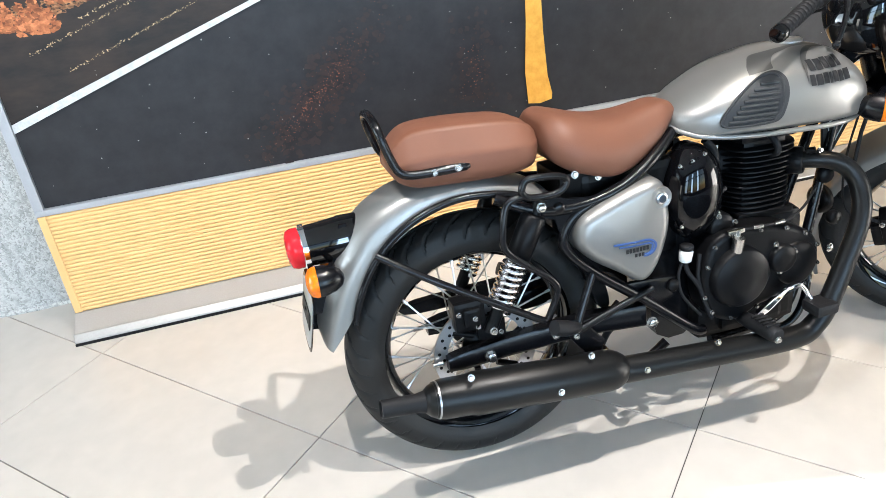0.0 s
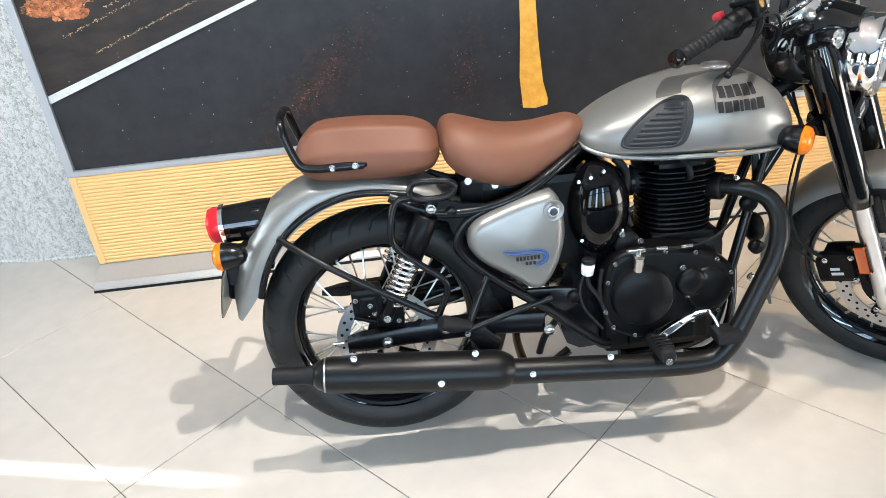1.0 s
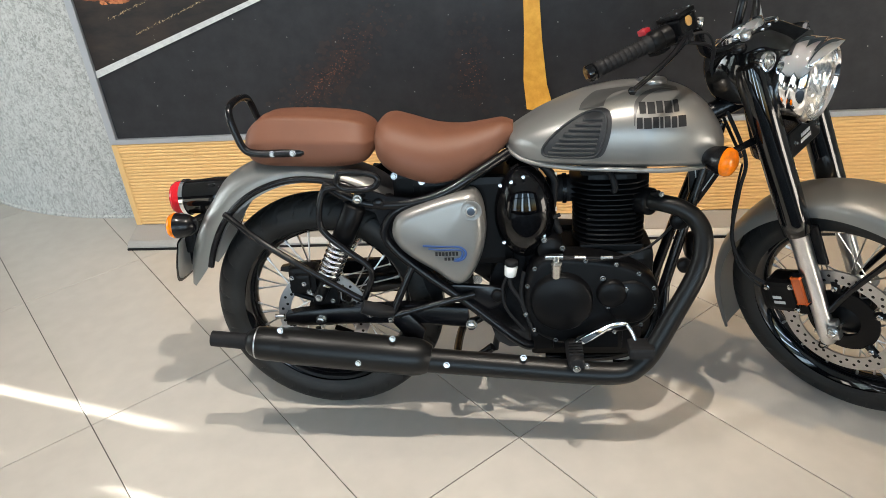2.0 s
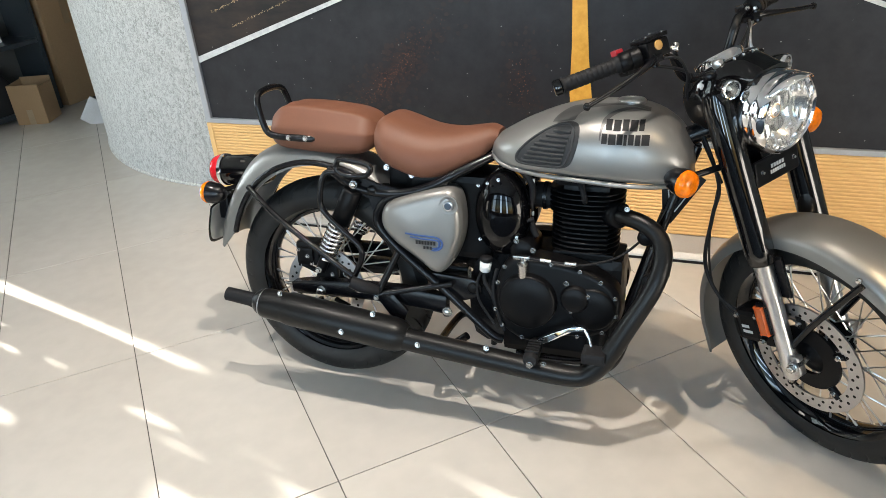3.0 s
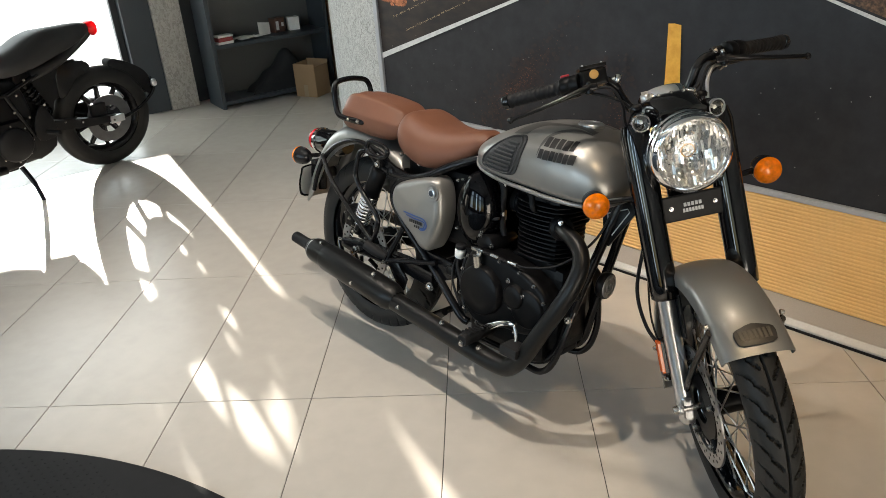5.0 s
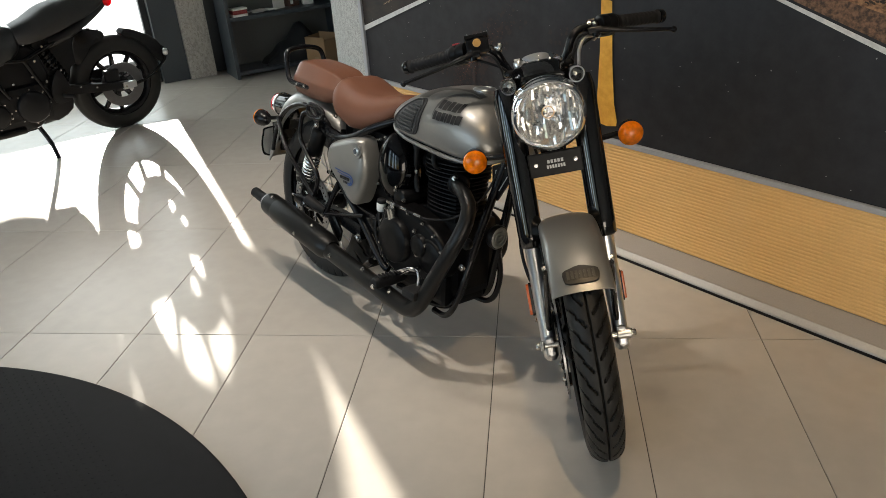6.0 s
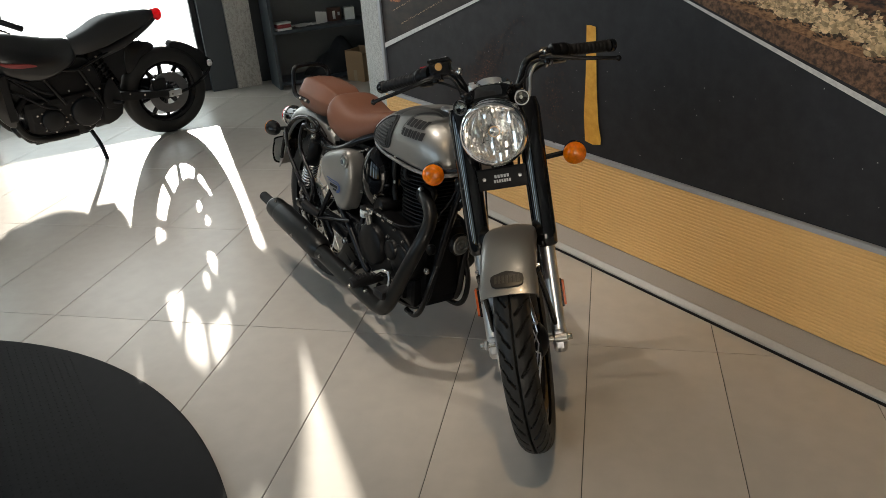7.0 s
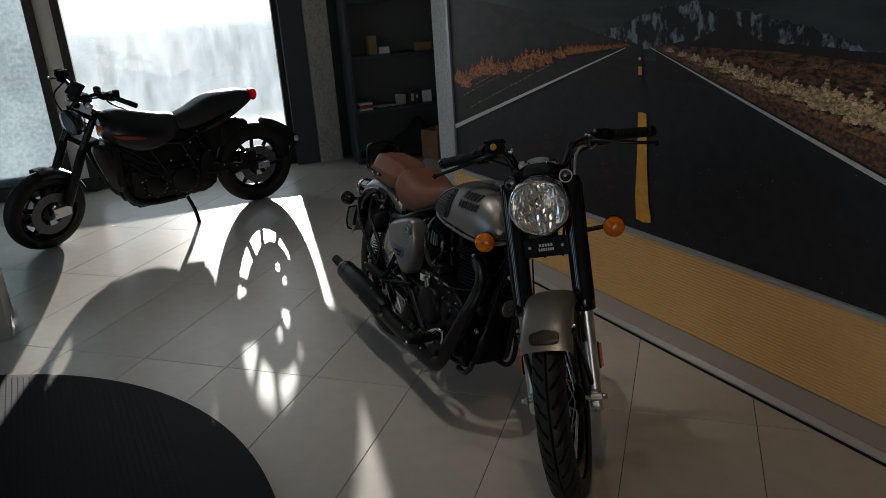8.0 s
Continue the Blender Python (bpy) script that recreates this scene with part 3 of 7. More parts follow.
scrub = [(-0.72 + 0.05 * k, 1.005 + 0.0105 * k + rnd.uniform(-0.008, 0.008), 0.055 - 0.0012 * k, 0.06) for k in range(26)]
bushes("far_scrub_print", scrub, 4.6, P_RUSTY, 120)
bushes("rust_bush_print", rust, 5, P_RUST, 300)
# right roadside
part("verge_print", flat([(0.96, 1.281), (2.56, 0.735), (BR, 0.90), (BR, 1.23), (1.6, 1.284), (1.0, 1.289)], 4), P_GRAVEL, banner)
part("brush_print", flat([(0.99, 1.284), (1.35, 1.235), (BR, 1.02), (BR, 1.225), (1.6, 1.288), (1.02, 1.290)], 5), P_BRUSH, banner)
part("soil_print", flat([(1.0, 1.282), (1.283, 1.225), (1.43, 1.195), (1.613, 1.155), (1.774, 1.12), (1.915, 1.085), (BR, 0.935), (BR, 0.80), (1.915, 0.985), (1.43, 1.13)], 5.2), P_SOIL, banner)
part("verge_gravel_print", flat([(0.97, 1.277), (2.56, 0.735), (BR, 0.905), (1.9, 1.035), (1.4, 1.165), (1.1, 1.252)], 5.4), P_GRAVEL, banner)
far = [(1.05 + 0.13 * k + rnd.uniform(-0.04, 0.04), 1.262 - 0.006 * k + rnd.uniform(-0.015, 0.012), 0.016 + 0.002 * k, 0.045) for k in range(12) for _ in range(2)]
bushes("far_bush_print", far, 5.6, P_RUSTY, 110)
straw = [(1.06, 1.262, 0.022, 0.03), (1.13, 1.247, 0.026, 0.035), (1.20, 1.232, 0.032, 0.04), (1.283, 1.212, 0.044, 0.05), (1.36, 1.195, 0.05, 0.055), (1.44, 1.176, 0.058, 0.07), (1.53, 1.158, 0.05, 0.07), (1.62, 1.138, 0.066, 0.085), (1.70, 1.122, 0.06, 0.07), (1.775, 1.098, 0.10, 0.085), (1.85, 1.09, 0.075, 0.07), (1.92, 1.062, 0.115, 0.095), (2.02, 1.05, 0.09, 0.08), (2.10, 1.012, 0.135, 0.11), (2.24, 0.985, 0.15, 0.12), (2.36, 0.965, 0.13, 0.11), (2.46, 0.935, 0.16, 0.12)]
bushes("straw_shade_print", [(a, b - 0.004, c * 0.55, d) for a, b, c, d in straw], 5.8, P_SHADE, 120)
bushes("straw_print", [(a, b + 0.12 * c, c, d) for a, b, c, d in straw], 6.0, P_STRAW, 320)
# road markings
part("edge_line_print", flat([(BL, 0.706), (BL, 0.734), (0.80, 1.274), (0.795, 1.268)], 7), P_WHITE, banner)
part("edge_line_print", flat([(0.945, 1.281), (0.950, 1.276), (2.56, 0.695), (2.56, 0.722)], 7), P_WHITE, banner)
part("yellow_dash_print", flat([(0.890, 0.506), (0.935, 0.499), (0.982, 0.508), (0.984, 0.53), (0.966, 0.60), (0.950, 0.76), (0.937, 0.996), (0.910, 1.0), (0.885, 0.998), (0.886, 0.8), (0.880, 0.62)], 7), P_YELLOW, banner)
part("yellow_dash_print", flat([(0.881, 1.160), (0.904, 1.160), (0.900, 1.196), (0.880, 1.196)], 7), P_YELLOW, banner)
part("yellow_dash_print", flat([(0.879, 1.222), (0.895, 1.222), (0.893, 1.236), (0.880, 1.236)], 7), P_YELLOW, banner)


def flecks(name, n, where, size, layer, material):
    vs, fs = [], []
    for i in range(n):
        x, z = where()
        s = size * rnd.uniform(0.4, 1.3)
        k = len(vs)
        for q in range(5):
            a = 2 * math.pi * q / 5
            vs.append((x + s * math.cos(a) * rnd.uniform(0.5, 1.2), -0.001 * layer - 0.0000004 * i, z + s * math.sin(a) * rnd.uniform(0.5, 1.1)))
        fs.append(tuple(range(k, k + 5)))
    part(name, (vs, fs, False), material, banner)


def dust(spread, peak):
    """A drift of grit that runs up from the lower edge, thickest near its middle, and a fainter one by the dash."""
    def place():
        if rnd.random() < 0.8:
            t = min(1.2, max(-0.1, rnd.gauss(0.42, peak)))
            return -0.03 + 0.42 * t + rnd.gauss(0, spread), 0.50 + 0.40 * t + rnd.gauss(0, spread)
        return 0.69 + rnd.gauss(0, spread), 0.66 + rnd.gauss(0, 2.2 * spread)
    return place


def gravel_row():
    k, t = rnd.choice((0, 0, 1, 1, 2)), rnd.random()
    (xa, za), (xb, zb) = GRAVEL[k]
    return xa + (xb - xa) * t, za + (zb - za) * t + rnd.gauss(0, 0.0025)


GRAVEL = (((-0.66, 0.925), (0.20, 1.235)), ((-0.57, 0.865), (0.24, 1.165)), ((-0.50, 1.010), (-0.10, 1.145)))
P_HAZE = print_mat("printed_red_haze", (0.026, 0.021, 0.022), (0.040, 0.027, 0.026), 30)
flecks("haze_print", 420, dust(0.055, 0.30), 0.012, 5.9, P_HAZE)
flecks("dust_print", 420, dust(0.030, 0.26), 0.0017, 6, P_DUST)
flecks("dust_print", 110, dust(0.016, 0.12), 0.0026, 6.1, P_DUST)
flecks("gravel_edge_print", 900, gravel_row, 0.0019, 6.2, P_STRAW)
flecks("fleck_print", 90, lambda: (rnd.uniform(BL, BR), rnd.uniform(0.48, 0.95)), 0.0022, 6.4, P_FLECK)

# frame and ribbed band
part("trim", block(BL - 0.03, BL - 0.001, -0.016, 0.003, 0.431, BT, 0.003), M_TRIM, banner, "pale grey edge trim")
part("trim", block(BR + 0.001, BR + 0.03, -0.016, 0.003, 0.431, BT, 0.003), M_TRIM, banner)
part("trim", block(BL - 0.03, BR + 0.03, -0.018, 0.003, 0.431, 0.4508, 0.003), M_TRIM, banner, "pale grey edge trim")
M_WOOD = mat("orange_ribbed_wood", (0.76, 0.48, 0.205), 0.6, 0, 0.035, 5, 60, 0.0, spec=0.2)
N_RIB, RZ0, RZ1 = 26, 0.058, 0.430


def ribbed(x0, x1):
    prof, pitch = [], (RZ1 - RZ0) / N_RIB
    for i in range(N_RIB):
        z = RZ0 + i * pitch
        prof += [(-0.0118, z), (-0.0148, z + 0.0024), (-0.016, z + pitch * 0.45), (-0.0148, z + pitch - 0.0036), (-0.0118, z + pitch - 0.0012)]
    prof = [(0.003, RZ0)] + prof + [(0.003, RZ1)]
    return skin([[(x, y, z) for y, z in prof] for x in (x0, x1)])[0], skin([[(x, y, z) for y, z in prof] for x in (x0, x1)], caps=True)[1], False


for a, b in ((BL - 0.0035, 0.884), (0.887, BR + 0.025)):
    part("ribbed_panel", ribbed(a, b), M_WOOD, banner, "orange ribbed wooden panel")
part("end_strip", block(BL - 0.028, BL - 0.004, -0.0175, 0.003, RZ0 + 0.001, RZ1 - 0.001, 0.002), M_WOOD, banner, "plain wooden edge strip")
led = [(0.003, 0.0), (0.003, 0.057), (-0.018, 0.056), (-0.108, 0.030), (-0.116, 0.026), (-0.128, 0.014), (-0.130, 0.006), (-0.130, 0.0)]
part("base_ledge", skin([[(x, y, z) for y, z in led] for x in (BL - 0.03, BR + 0.03)])[:2] + (False,), M_GREYBOARD, banner, "low grey base ledge")
lip = [(-0.106, 0.0315), (-0.112, 0.0320), (-0.132, 0.0160), (-0.134, 0.0100), (-0.131, 0.0095), (-0.128, 0.0145), (-0.110, 0.0292)]
part("ledge_lip", skin([[(x, y, z) for y, z in lip] for x in (BL - 0.03, BR + 0.03)])[:2] + (False,), mat("dull_aluminium", (0.37, 0.36, 0.345), 0.45, 0.45, 0.08, 6, 120), banner, "pale metal lip of the base ledge")
part("rubber_strip", block(BL - 0.03, BR + 0.03, -0.138, -0.131, 0.0, 0.008, 0.001), M_RUBBER, banner)

# ---- shelving and what stands by it ----
shelf = thing("shelving_unit", WALLM, "dark laminate open shelving unit holding papers and boxes", "shelf")
SA, SB, SF = 0.645, 1.66, -0.41
part("side_panel", block(SA, SA + 0.03, SF, -0.08, 0, 2.3, 0.002), M_NAVY, shelf)
part("side_panel", block(SB - 0.03, SB, SF, -0.08, 0, 2.3, 0.002), M_NAVY, shelf)
part("back_panel", block(SA + 0.031, SB - 0.031, -0.10, -0.08, 0.0, 2.3, 0.002), mat("dark_back_panel", (0.095, 0.097, 0.095), 0.5, 0, 0.08, 4, 90), shelf)
for z in (0.03, 0.475, 0.97, 1.47, 2.27):
    part("shelf_board", block(SA + 0.031, SB - 0.031, SF + 0.005, -0.101, z, z + 0.03, 0.002), M_NAVY, shelf)


def on_shelf(name, geo, material, s, d, z, turn, label, category):
    t = thing(name, WALLM @ Matrix.Translation((s + 0.045, d + 0.085, z)) @ Matrix.Rotation(radians(turn), 4, "Z"), label, category)
    part("body", geo, material, t)
    return t


bk = on_shelf("book_stack", block(-0.065, 0.065, -0.045, 0.045, 0.0, 0.018, 0.002), M_PAPER, 0.72, -0.44, 0.505, 8, "stack of white and red books on the dark shelf", "books")
part("book", block(-0.06, 0.062, -0.044, 0.043, 0.019, 0.036, 0.002), M_REDBOOK, bk, "red book")
part("book", block(-0.064, 0.058, -0.046, 0.041, 0.037, 0.050, 0.002), M_REDBOOK, bk, "red book")
part("book", block(-0.06, 0.066, -0.043, 0.046, 0.051, 0.066, 0.002), M_PAPER, bk, "white book")


def crumple(w, d, h, seed):
    r = random.Random(seed)
    n = 7
    vs = [((i / n - 0.5) * w, (j / n - 0.5) * d, 0.002 + h * abs(noise.noise(Vector((i * 0.6 + seed, j * 0.6, 0.3)))) + r.uniform(0, h * 0.15)) for j in range(n + 1) for i in range(n + 1)]
    fs = [(j * (n + 1) + i, j * (n + 1) + i + 1, (j + 1) * (n + 1) + i + 1, (j + 1) * (n + 1) + i) for j in range(n) for i in range(n)]
    return vs, fs, False


on_shelf("papers", crumple(0.22, 0.16, 0.03, 2), M_PAPER, 0.92, -0.38, 0.5055, 12, "loose crumpled papers on the shelf", "papers")
on_shelf("paper_leaflet", slab([(-0.06, 0), (0.06, 0), (0.06, 0.09), (-0.06, 0.11)], -0.003, 0.003, 0.001), M_PAPER, 1.10, -0.36, 0.506, 20, "pale leaflet leaning on the shelf", "leaflet")
bx = on_shelf("product_box", block(-0.05, 0.05, -0.04, 0.04, 0, 0.115, 0.002), mat("brown_box_print", (0.10, 0.05, 0.035), 0.5), 1.24, -0.30, 0.5055, 14, "small dark brown carton with pale labels", "carton")
part("label", block(-0.04, -0.012, -0.0425, -0.0405, 0.02, 0.09, 0.0005), M_PAPER, bx)
part("label", block(0.015, 0.038, -0.0425, -0.0405, 0.045, 0.075, 0.0005), M_PAPER, bx)
on_shelf("white_carton", block(-0.045, 0.045, -0.04, 0.04, 0, 0.105, 0.002), M_PAPER, 1.38, -0.31, 0.5055, -8, "small white carton on the shelf", "carton")
on_shelf("brown_carton", block(-0.04, 0.04, -0.035, 0.035, 0, 0.17, 0.002), M_CARD, 0.86, -0.36, 1.001, 6, "upright brown carton on the upper shelf", "carton")
on_shelf("flat_carton", block(-0.07, 0.07, -0.05, 0.05, 0, 0.075, 0.002), M_CARD, 1.36, -0.36, 1.001, 4, "flat pale brown carton on the upper shelf", "carton")
on_shelf("small_carton", block(-0.05, 0.05, -0.04, 0.04, 0, 0.06, 0.002), M_WHITEPL, 0.98, -0.33, 1.001, -6, "small pale carton on the upper shelf", "carton")


def bag_geo():
    """A slumped heap: a tall hump to one side that trails off to the other."""
    vs, fs, n, m = [], [], 28, 12
    for i in range(n + 1):
        for j in range(m + 1):
            u, v = i / n * 2 - 1, j / m * 2 - 1
            edge = max(0.0, 1 - u * u) ** 0.5 * max(0.0, 1 - v * v) ** 0.5
            hump = 0.10 + 0.24 * math.exp(-((u - 0.25) / 0.42) ** 2) + 0.06 * math.exp(-((u + 0.45) / 0.22) ** 2)
            fold = 1 + 0.16 * noise.noise(Vector((u * 3.1, v * 2.3, 0.7)))
            vs.append((0.30 * u * (1 + 0.05 * math.sin(5 * v)), 0.12 * v, hump * edge * fold))
    for i in range(n):
        for j in range(m):
            k = i * (m + 1) + j
            fs.append((k, k + m + 1, k + m + 2, k + 1))
    return vs, fs, True


on_shelf("cloth_bag", bag_geo(), mat("black_cloth", (0.008, 0.008, 0.009), 0.8, 0, 0.2, 12, 200, 0.2), 1.20, -0.335, 0.0605, 0, "slumped black bag in the lower bay", "bag")
cb = thing("cardboard_box", Matrix.Translation((-2.950, 4.022, 0)) @ Matrix.Rotation(radians(19.7), 4, "Z"), "open brown cardboard box on the floor", "box")
for nm, g in (("side", block(-0.104, 0.104, -0.10, -0.095, 0, 0.27, 0.001)), ("side", block(-0.104, 0.104, 0.095, 0.10, 0, 0.28, 0.001)), ("side", block(-0.104, -0.099, -0.0945, 0.0945, 0, 0.27, 0.001)), ("side", block(0.099, 0.104, -0.0945, 0.0945, 0, 0.25, 0.001)), ("bottom", block(-0.0985, 0.0985, -0.0945, 0.0945, 0.001, 0.006, 0.001))):
    part(nm, g, M_CARD, cb)
part("tape", block(-0.02, 0.02, -0.1025, -0.1005, 0.0, 0.10, 0.0003), mat("packing_tape", (0.36, 0.27, 0.17), 0.3), cb)
tb = thing("tall_cardboard_box", WALLM @ Matrix.Translation((1.88, -0.26, 0)) @ Matrix.Rotation(radians(4), 4, "Z"), "tall brown cardboard carton beside the shelving unit", "box")
part("body", block(-0.19, 0.19, -0.15, 0.15, 0, 1.02, 0.004), M_CARD, tb)
part("flap", block(-0.188, 0.188, -0.1535, -0.1505, 0.86, 1.018, 0.0008), M_CARD, tb, "folded brown flap")
part("tape", block(-0.025, 0.025, -0.1560, -0.1538, 0.55, 1.0, 0.0003), mat("brown_tape", (0.30, 0.21, 0.12), 0.3), tb)
wr = thing("wrapped_parcel", Matrix.Translation((-2.52, 3.99, 0.0)) @ Matrix.Rotation(radians(20), 4, "Z"), "plastic-wrapped flat parcel leaning by the cartons", "parcel")
part("parcel_body", moved(block(-0.10, 0.06, -0.012, 0.012, 0, 0.17, 0.006), Matrix.Rotation(radians(-14), 4, "X") @ Matrix.Rotation(radians(32), 4, "Y") @ Matrix.Translation((0.05, 0, 0.012))), mat("clear_wrap", (0.55, 0.55, 0.56), 0.15, 0.2), wr)

# ---- the grey roadster ----
BIKE = Matrix.Translation((0.326, 1.992, 0)) @ Matrix.Rotation(radians(-8), 4, "X")
bike = thing("motorcycle", BIKE, "matt grey retro motorcycle with brown seats on its side stand", "motorcycle")
AXR = Vector((0, 0, 0.325))
RAKE, STEER = 20.3, 44.6
FORK = Matrix.Translation((1.322, 0, 0.31)) @ Matrix.Rotation(radians(-RAKE), 4, "Y") @ Matrix.Rotation(radians(-STEER), 4, "Z")
AXF = Vector((0.088, 0, -0.012))  # front axle, in the fork's own axes


def mirror(geo):
    return [(v[0], -v[1], v[2]) for v in geo[0]], [tuple(reversed(f)) for f in geo[1]], *(geo[2:] or ())


def tyre_geo(R, hw, rim_r, n, sipes, depth=0.0075):
    """A tyre about the y axis, with a centre groove and curved sipes cut into its tread."""
    prof = []
    ri = rim_r
    H = R - ri
    for k in range(45):
        a = -1.0 + 2.0 * k / 44
        y = hw * math.sin(a * math.pi * 0.5) ** 1 * (1.0 if abs(a) < 0.75 else 1.0 - 0.22 * ((abs(a) - 0.75) / 0.25) ** 1.5)
        if abs(a) < 0.62:
            r = R - 0.55 * H * (abs(a) / 0.62) ** 2.2 * 0.55
        else:
            q = (abs(a) - 0.62) / 0.38
            r = R - 0.3025 * H - 0.6975 * H * q ** 0.9
        prof.append((a, y, r))
    rings = []
    for i in range(n):
        th = 2 * math.pi * i / n
        ring = []
        for a, y, r in prof:
            cut = 0.0
            if abs(a) < 0.78 and sipes:
                if abs(a) < 0.024:
                    cut = depth
                u = abs(a)
                ph = (th / (2 * math.pi) * sipes + (0.5 if a > 0 else 0.0)) % 1.0
                for u0, u1, c0, w in ((0.10, 0.46, 0.05, 0.085), (0.34, 0.77, 0.62, 0.075)):
                    if u0 < u < u1:
                        c = (c0 + 1.5 * (u - u0) ** 0.8) % 1.0
                        q = abs(ph - c)
                        if min(q, 1.0 - q) < w * math.sin(math.pi * min(1.0, 0.15 + (u - u0) / (u1 - u0))) ** 0.5:
                            cut = depth
            rr = r - cut
            ring.append((rr * math.cos(th), y, rr * math.sin(th)))
        rings.append(ring)
    return skin(rings, closed=False, wrap=True)


def ring_geo(prof, seg=72):
    """A closed (radius, y) profile turned about the y axis."""
    rings = [[(r * math.cos(2 * math.pi * i / seg), y, r * math.sin(2 * math.pi * i / seg)) for r, y in prof] for i in range(seg)]
    return skin(rings, closed=True, wrap=True)


def disc_geo(r0, r1, y, thick, holes=24):
    """A drilled brake disc about the y axis."""
    seg = holes * 6
    g = ring_geo([(r0, y - thick / 2), (r1, y - thick / 2), (r1, y + thick / 2), (r0, y + thick / 2)], seg)
    return g


def disc_holes(r0, r1, y, thick, n, rad=0.0042):
    gs = []
    for i in range(n):
        for q, off in ((0.28, 0), (0.62, 0.5)):
            a = 2 * math.pi * (i + off) / n
            r = r0 + (r1 - r0) * q
            gs.append(rod((r * math.cos(a), y - thick / 2 - 0.0006, r * math.sin(a)), (r * math.cos(a), y + thick / 2 + 0.0006, r * math.sin(a)), rad, 8))
    return join(*gs)


def wheel(prefix, m, R, hw, rim_r, hub_w, n_spokes, sipes):
    ty = part(prefix + "_tyre", moved(tyre_geo(R, hw, rim_r, 800, sipes), m), M_TYRE, bike, "black road tyre with grooved tread")
    part("rim", moved(ring_geo([(rim_r + 0.006, -0.036), (rim_r + 0.010, -0.033), (rim_r - 0.002, -0.026), (rim_r - 0.014, -0.014), (rim_r - 0.018, 0), (rim_r - 0.014, 0.014), (rim_r - 0.002, 0.026), (rim_r + 0.010, 0.033), (rim_r + 0.006, 0.036), (rim_r - 0.006, 0.030), (rim_r - 0.022, 0.012), (rim_r - 0.024, 0), (rim_r - 0.022, -0.012), (rim_r - 0.006, -0.030)]), m), M_GLOSS, ty, "gloss black spoked rim")
    hub = lathe([(0.012, -hub_w - 0.02), (0.034, -hub_w - 0.012), (0.050, -hub_w), (0.050, -hub_w + 0.008), (0.032, -hub_w + 0.016), (0.030, hub_w - 0.016), (0.050, hub_w - 0.008), (0.050, hub_w), (0.034, hub_w + 0.012), (0.012, hub_w + 0.02)], 32)
    part("hub", moved(hub, m @ Matrix.Rotation(radians(-90), 4, "X")), M_MATTE, ty)
    for i in range(n_spokes):
        side = 1 if i % 2 else -1
        a = 2 * math.pi * i / n_spokes
        da = radians(58) * (1 if (i // 2) % 2 else -1)
        p = Vector((0.046 * math.cos(a + da), side * (hub_w - 0.006), 0.046 * math.sin(a + da)))
        q = Vector(((rim_r - 0.019) * math.cos(a), side * 0.006, (rim_r - 0.019) * math.sin(a)))
        nip = q + (p - q).normalized() * 0.016
        part("spoke", moved(join(rod(p, nip, 0.0021, 6), rod(nip, q, 0.0036, 6)), m), M_STEEL, ty)
    return ty


def bike_part(name, geo, material, parent=None, label=""):
    return part(name, geo, material, bike if parent is None else parent, label)


def fork_part(name, geo, material, parent=None, label=""):
    return part(name, moved(geo, FORK), material, bike if parent is None else parent, label)


rear = wheel("rear", Matrix.Translation(AXR), 0.324, 0.060, 0.238, 0.055, 36, 36)
front = wheel("front", FORK @ Matrix.Translation(AXF), 0.322, 0.052, 0.245, 0.048, 36, 38)

# rear disc, caliper, hub parts
bike_part("brake_disc", moved(disc_geo(0.095, 0.128, -0.082, 0.005), Matrix.Translation(AXR)), M_DISC, rear, "drilled steel brake disc")
for k in range(6):
    a = 2 * math.pi * k / 6
    bike_part("disc_arm", moved(rod((0.05 * math.cos(a), -0.078, 0.05 * math.sin(a)), (0.1 * math.cos(a + 0.35), -0.080, 0.1 * math.sin(a + 0.35)), 0.008, 8), Matrix.Translation(AXR)), M_MATTE, rear)
bike_part("disc_hole", moved(disc_holes(0.095, 0.128, -0.082, 0.005, 20), Matrix.Translation(AXR)), M_MATTE, rear)
bike_part("rear_caliper", join(block(-0.075, 0.0, -0.115, -0.06, 0.40, 0.475, 0.012), block(-0.055, -0.015, -0.125, -0.10, 0.415, 0.46, 0.008), block(-0.02, 0.05, -0.10, -0.08, 0.36, 0.42, 0.01)), M_MATTE, None, "black brake caliper")
for p in ((-0.065, -0.117, 0.45), (-0.022, -0.117, 0.41), (0.035, -0.103, 0.375), (-0.03, -0.127, 0.437)):
    bike_part("bolt", bolt(p, (0, -1, 0), 0.006), M_ZINC)

# swing arm
for s in (-1, 1):
    arm = skin([[(x, s * (y0 + dy), z + dz) for dy, dz in ((-0.014, -h), (0.014, -h), (0.017, -h + 0.006), (0.017, h - 0.006), (0.014, h), (-0.014, h), (-0.017, h - 0.006), (-0.017, -h + 0.006))]
                for x, y0, z, h in ((-0.10, 0.095, 0.322, 0.016), (-0.06, 0.096, 0.325, 0.022), (0.05, 0.096, 0.332, 0.024), (0.25, 0.10, 0.338, 0.026), (0.40, 0.11, 0.330, 0.028))])
    bike_part("swingarm", arm, M_BLACK)
    bike_part("axle_nut", join(bolt((0, s * 0.116, 0.325), (0, s, 0), 0.014, 0.014), rod((0, s * 0.112, 0.325), (0, s * 0.136, 0.325), 0.007, 10)), M_ZINC)
    bike_part("pivot_bolt", bolt((0.408, s * 0.140, 0.318), (0, s, 0), 0.014, 0.012), M_ZINC)
    bike_part("adjuster", rod((-0.11, s * 0.095, 0.325), (-0.135, s * 0.095, 0.325), 0.006), M_ZINC)

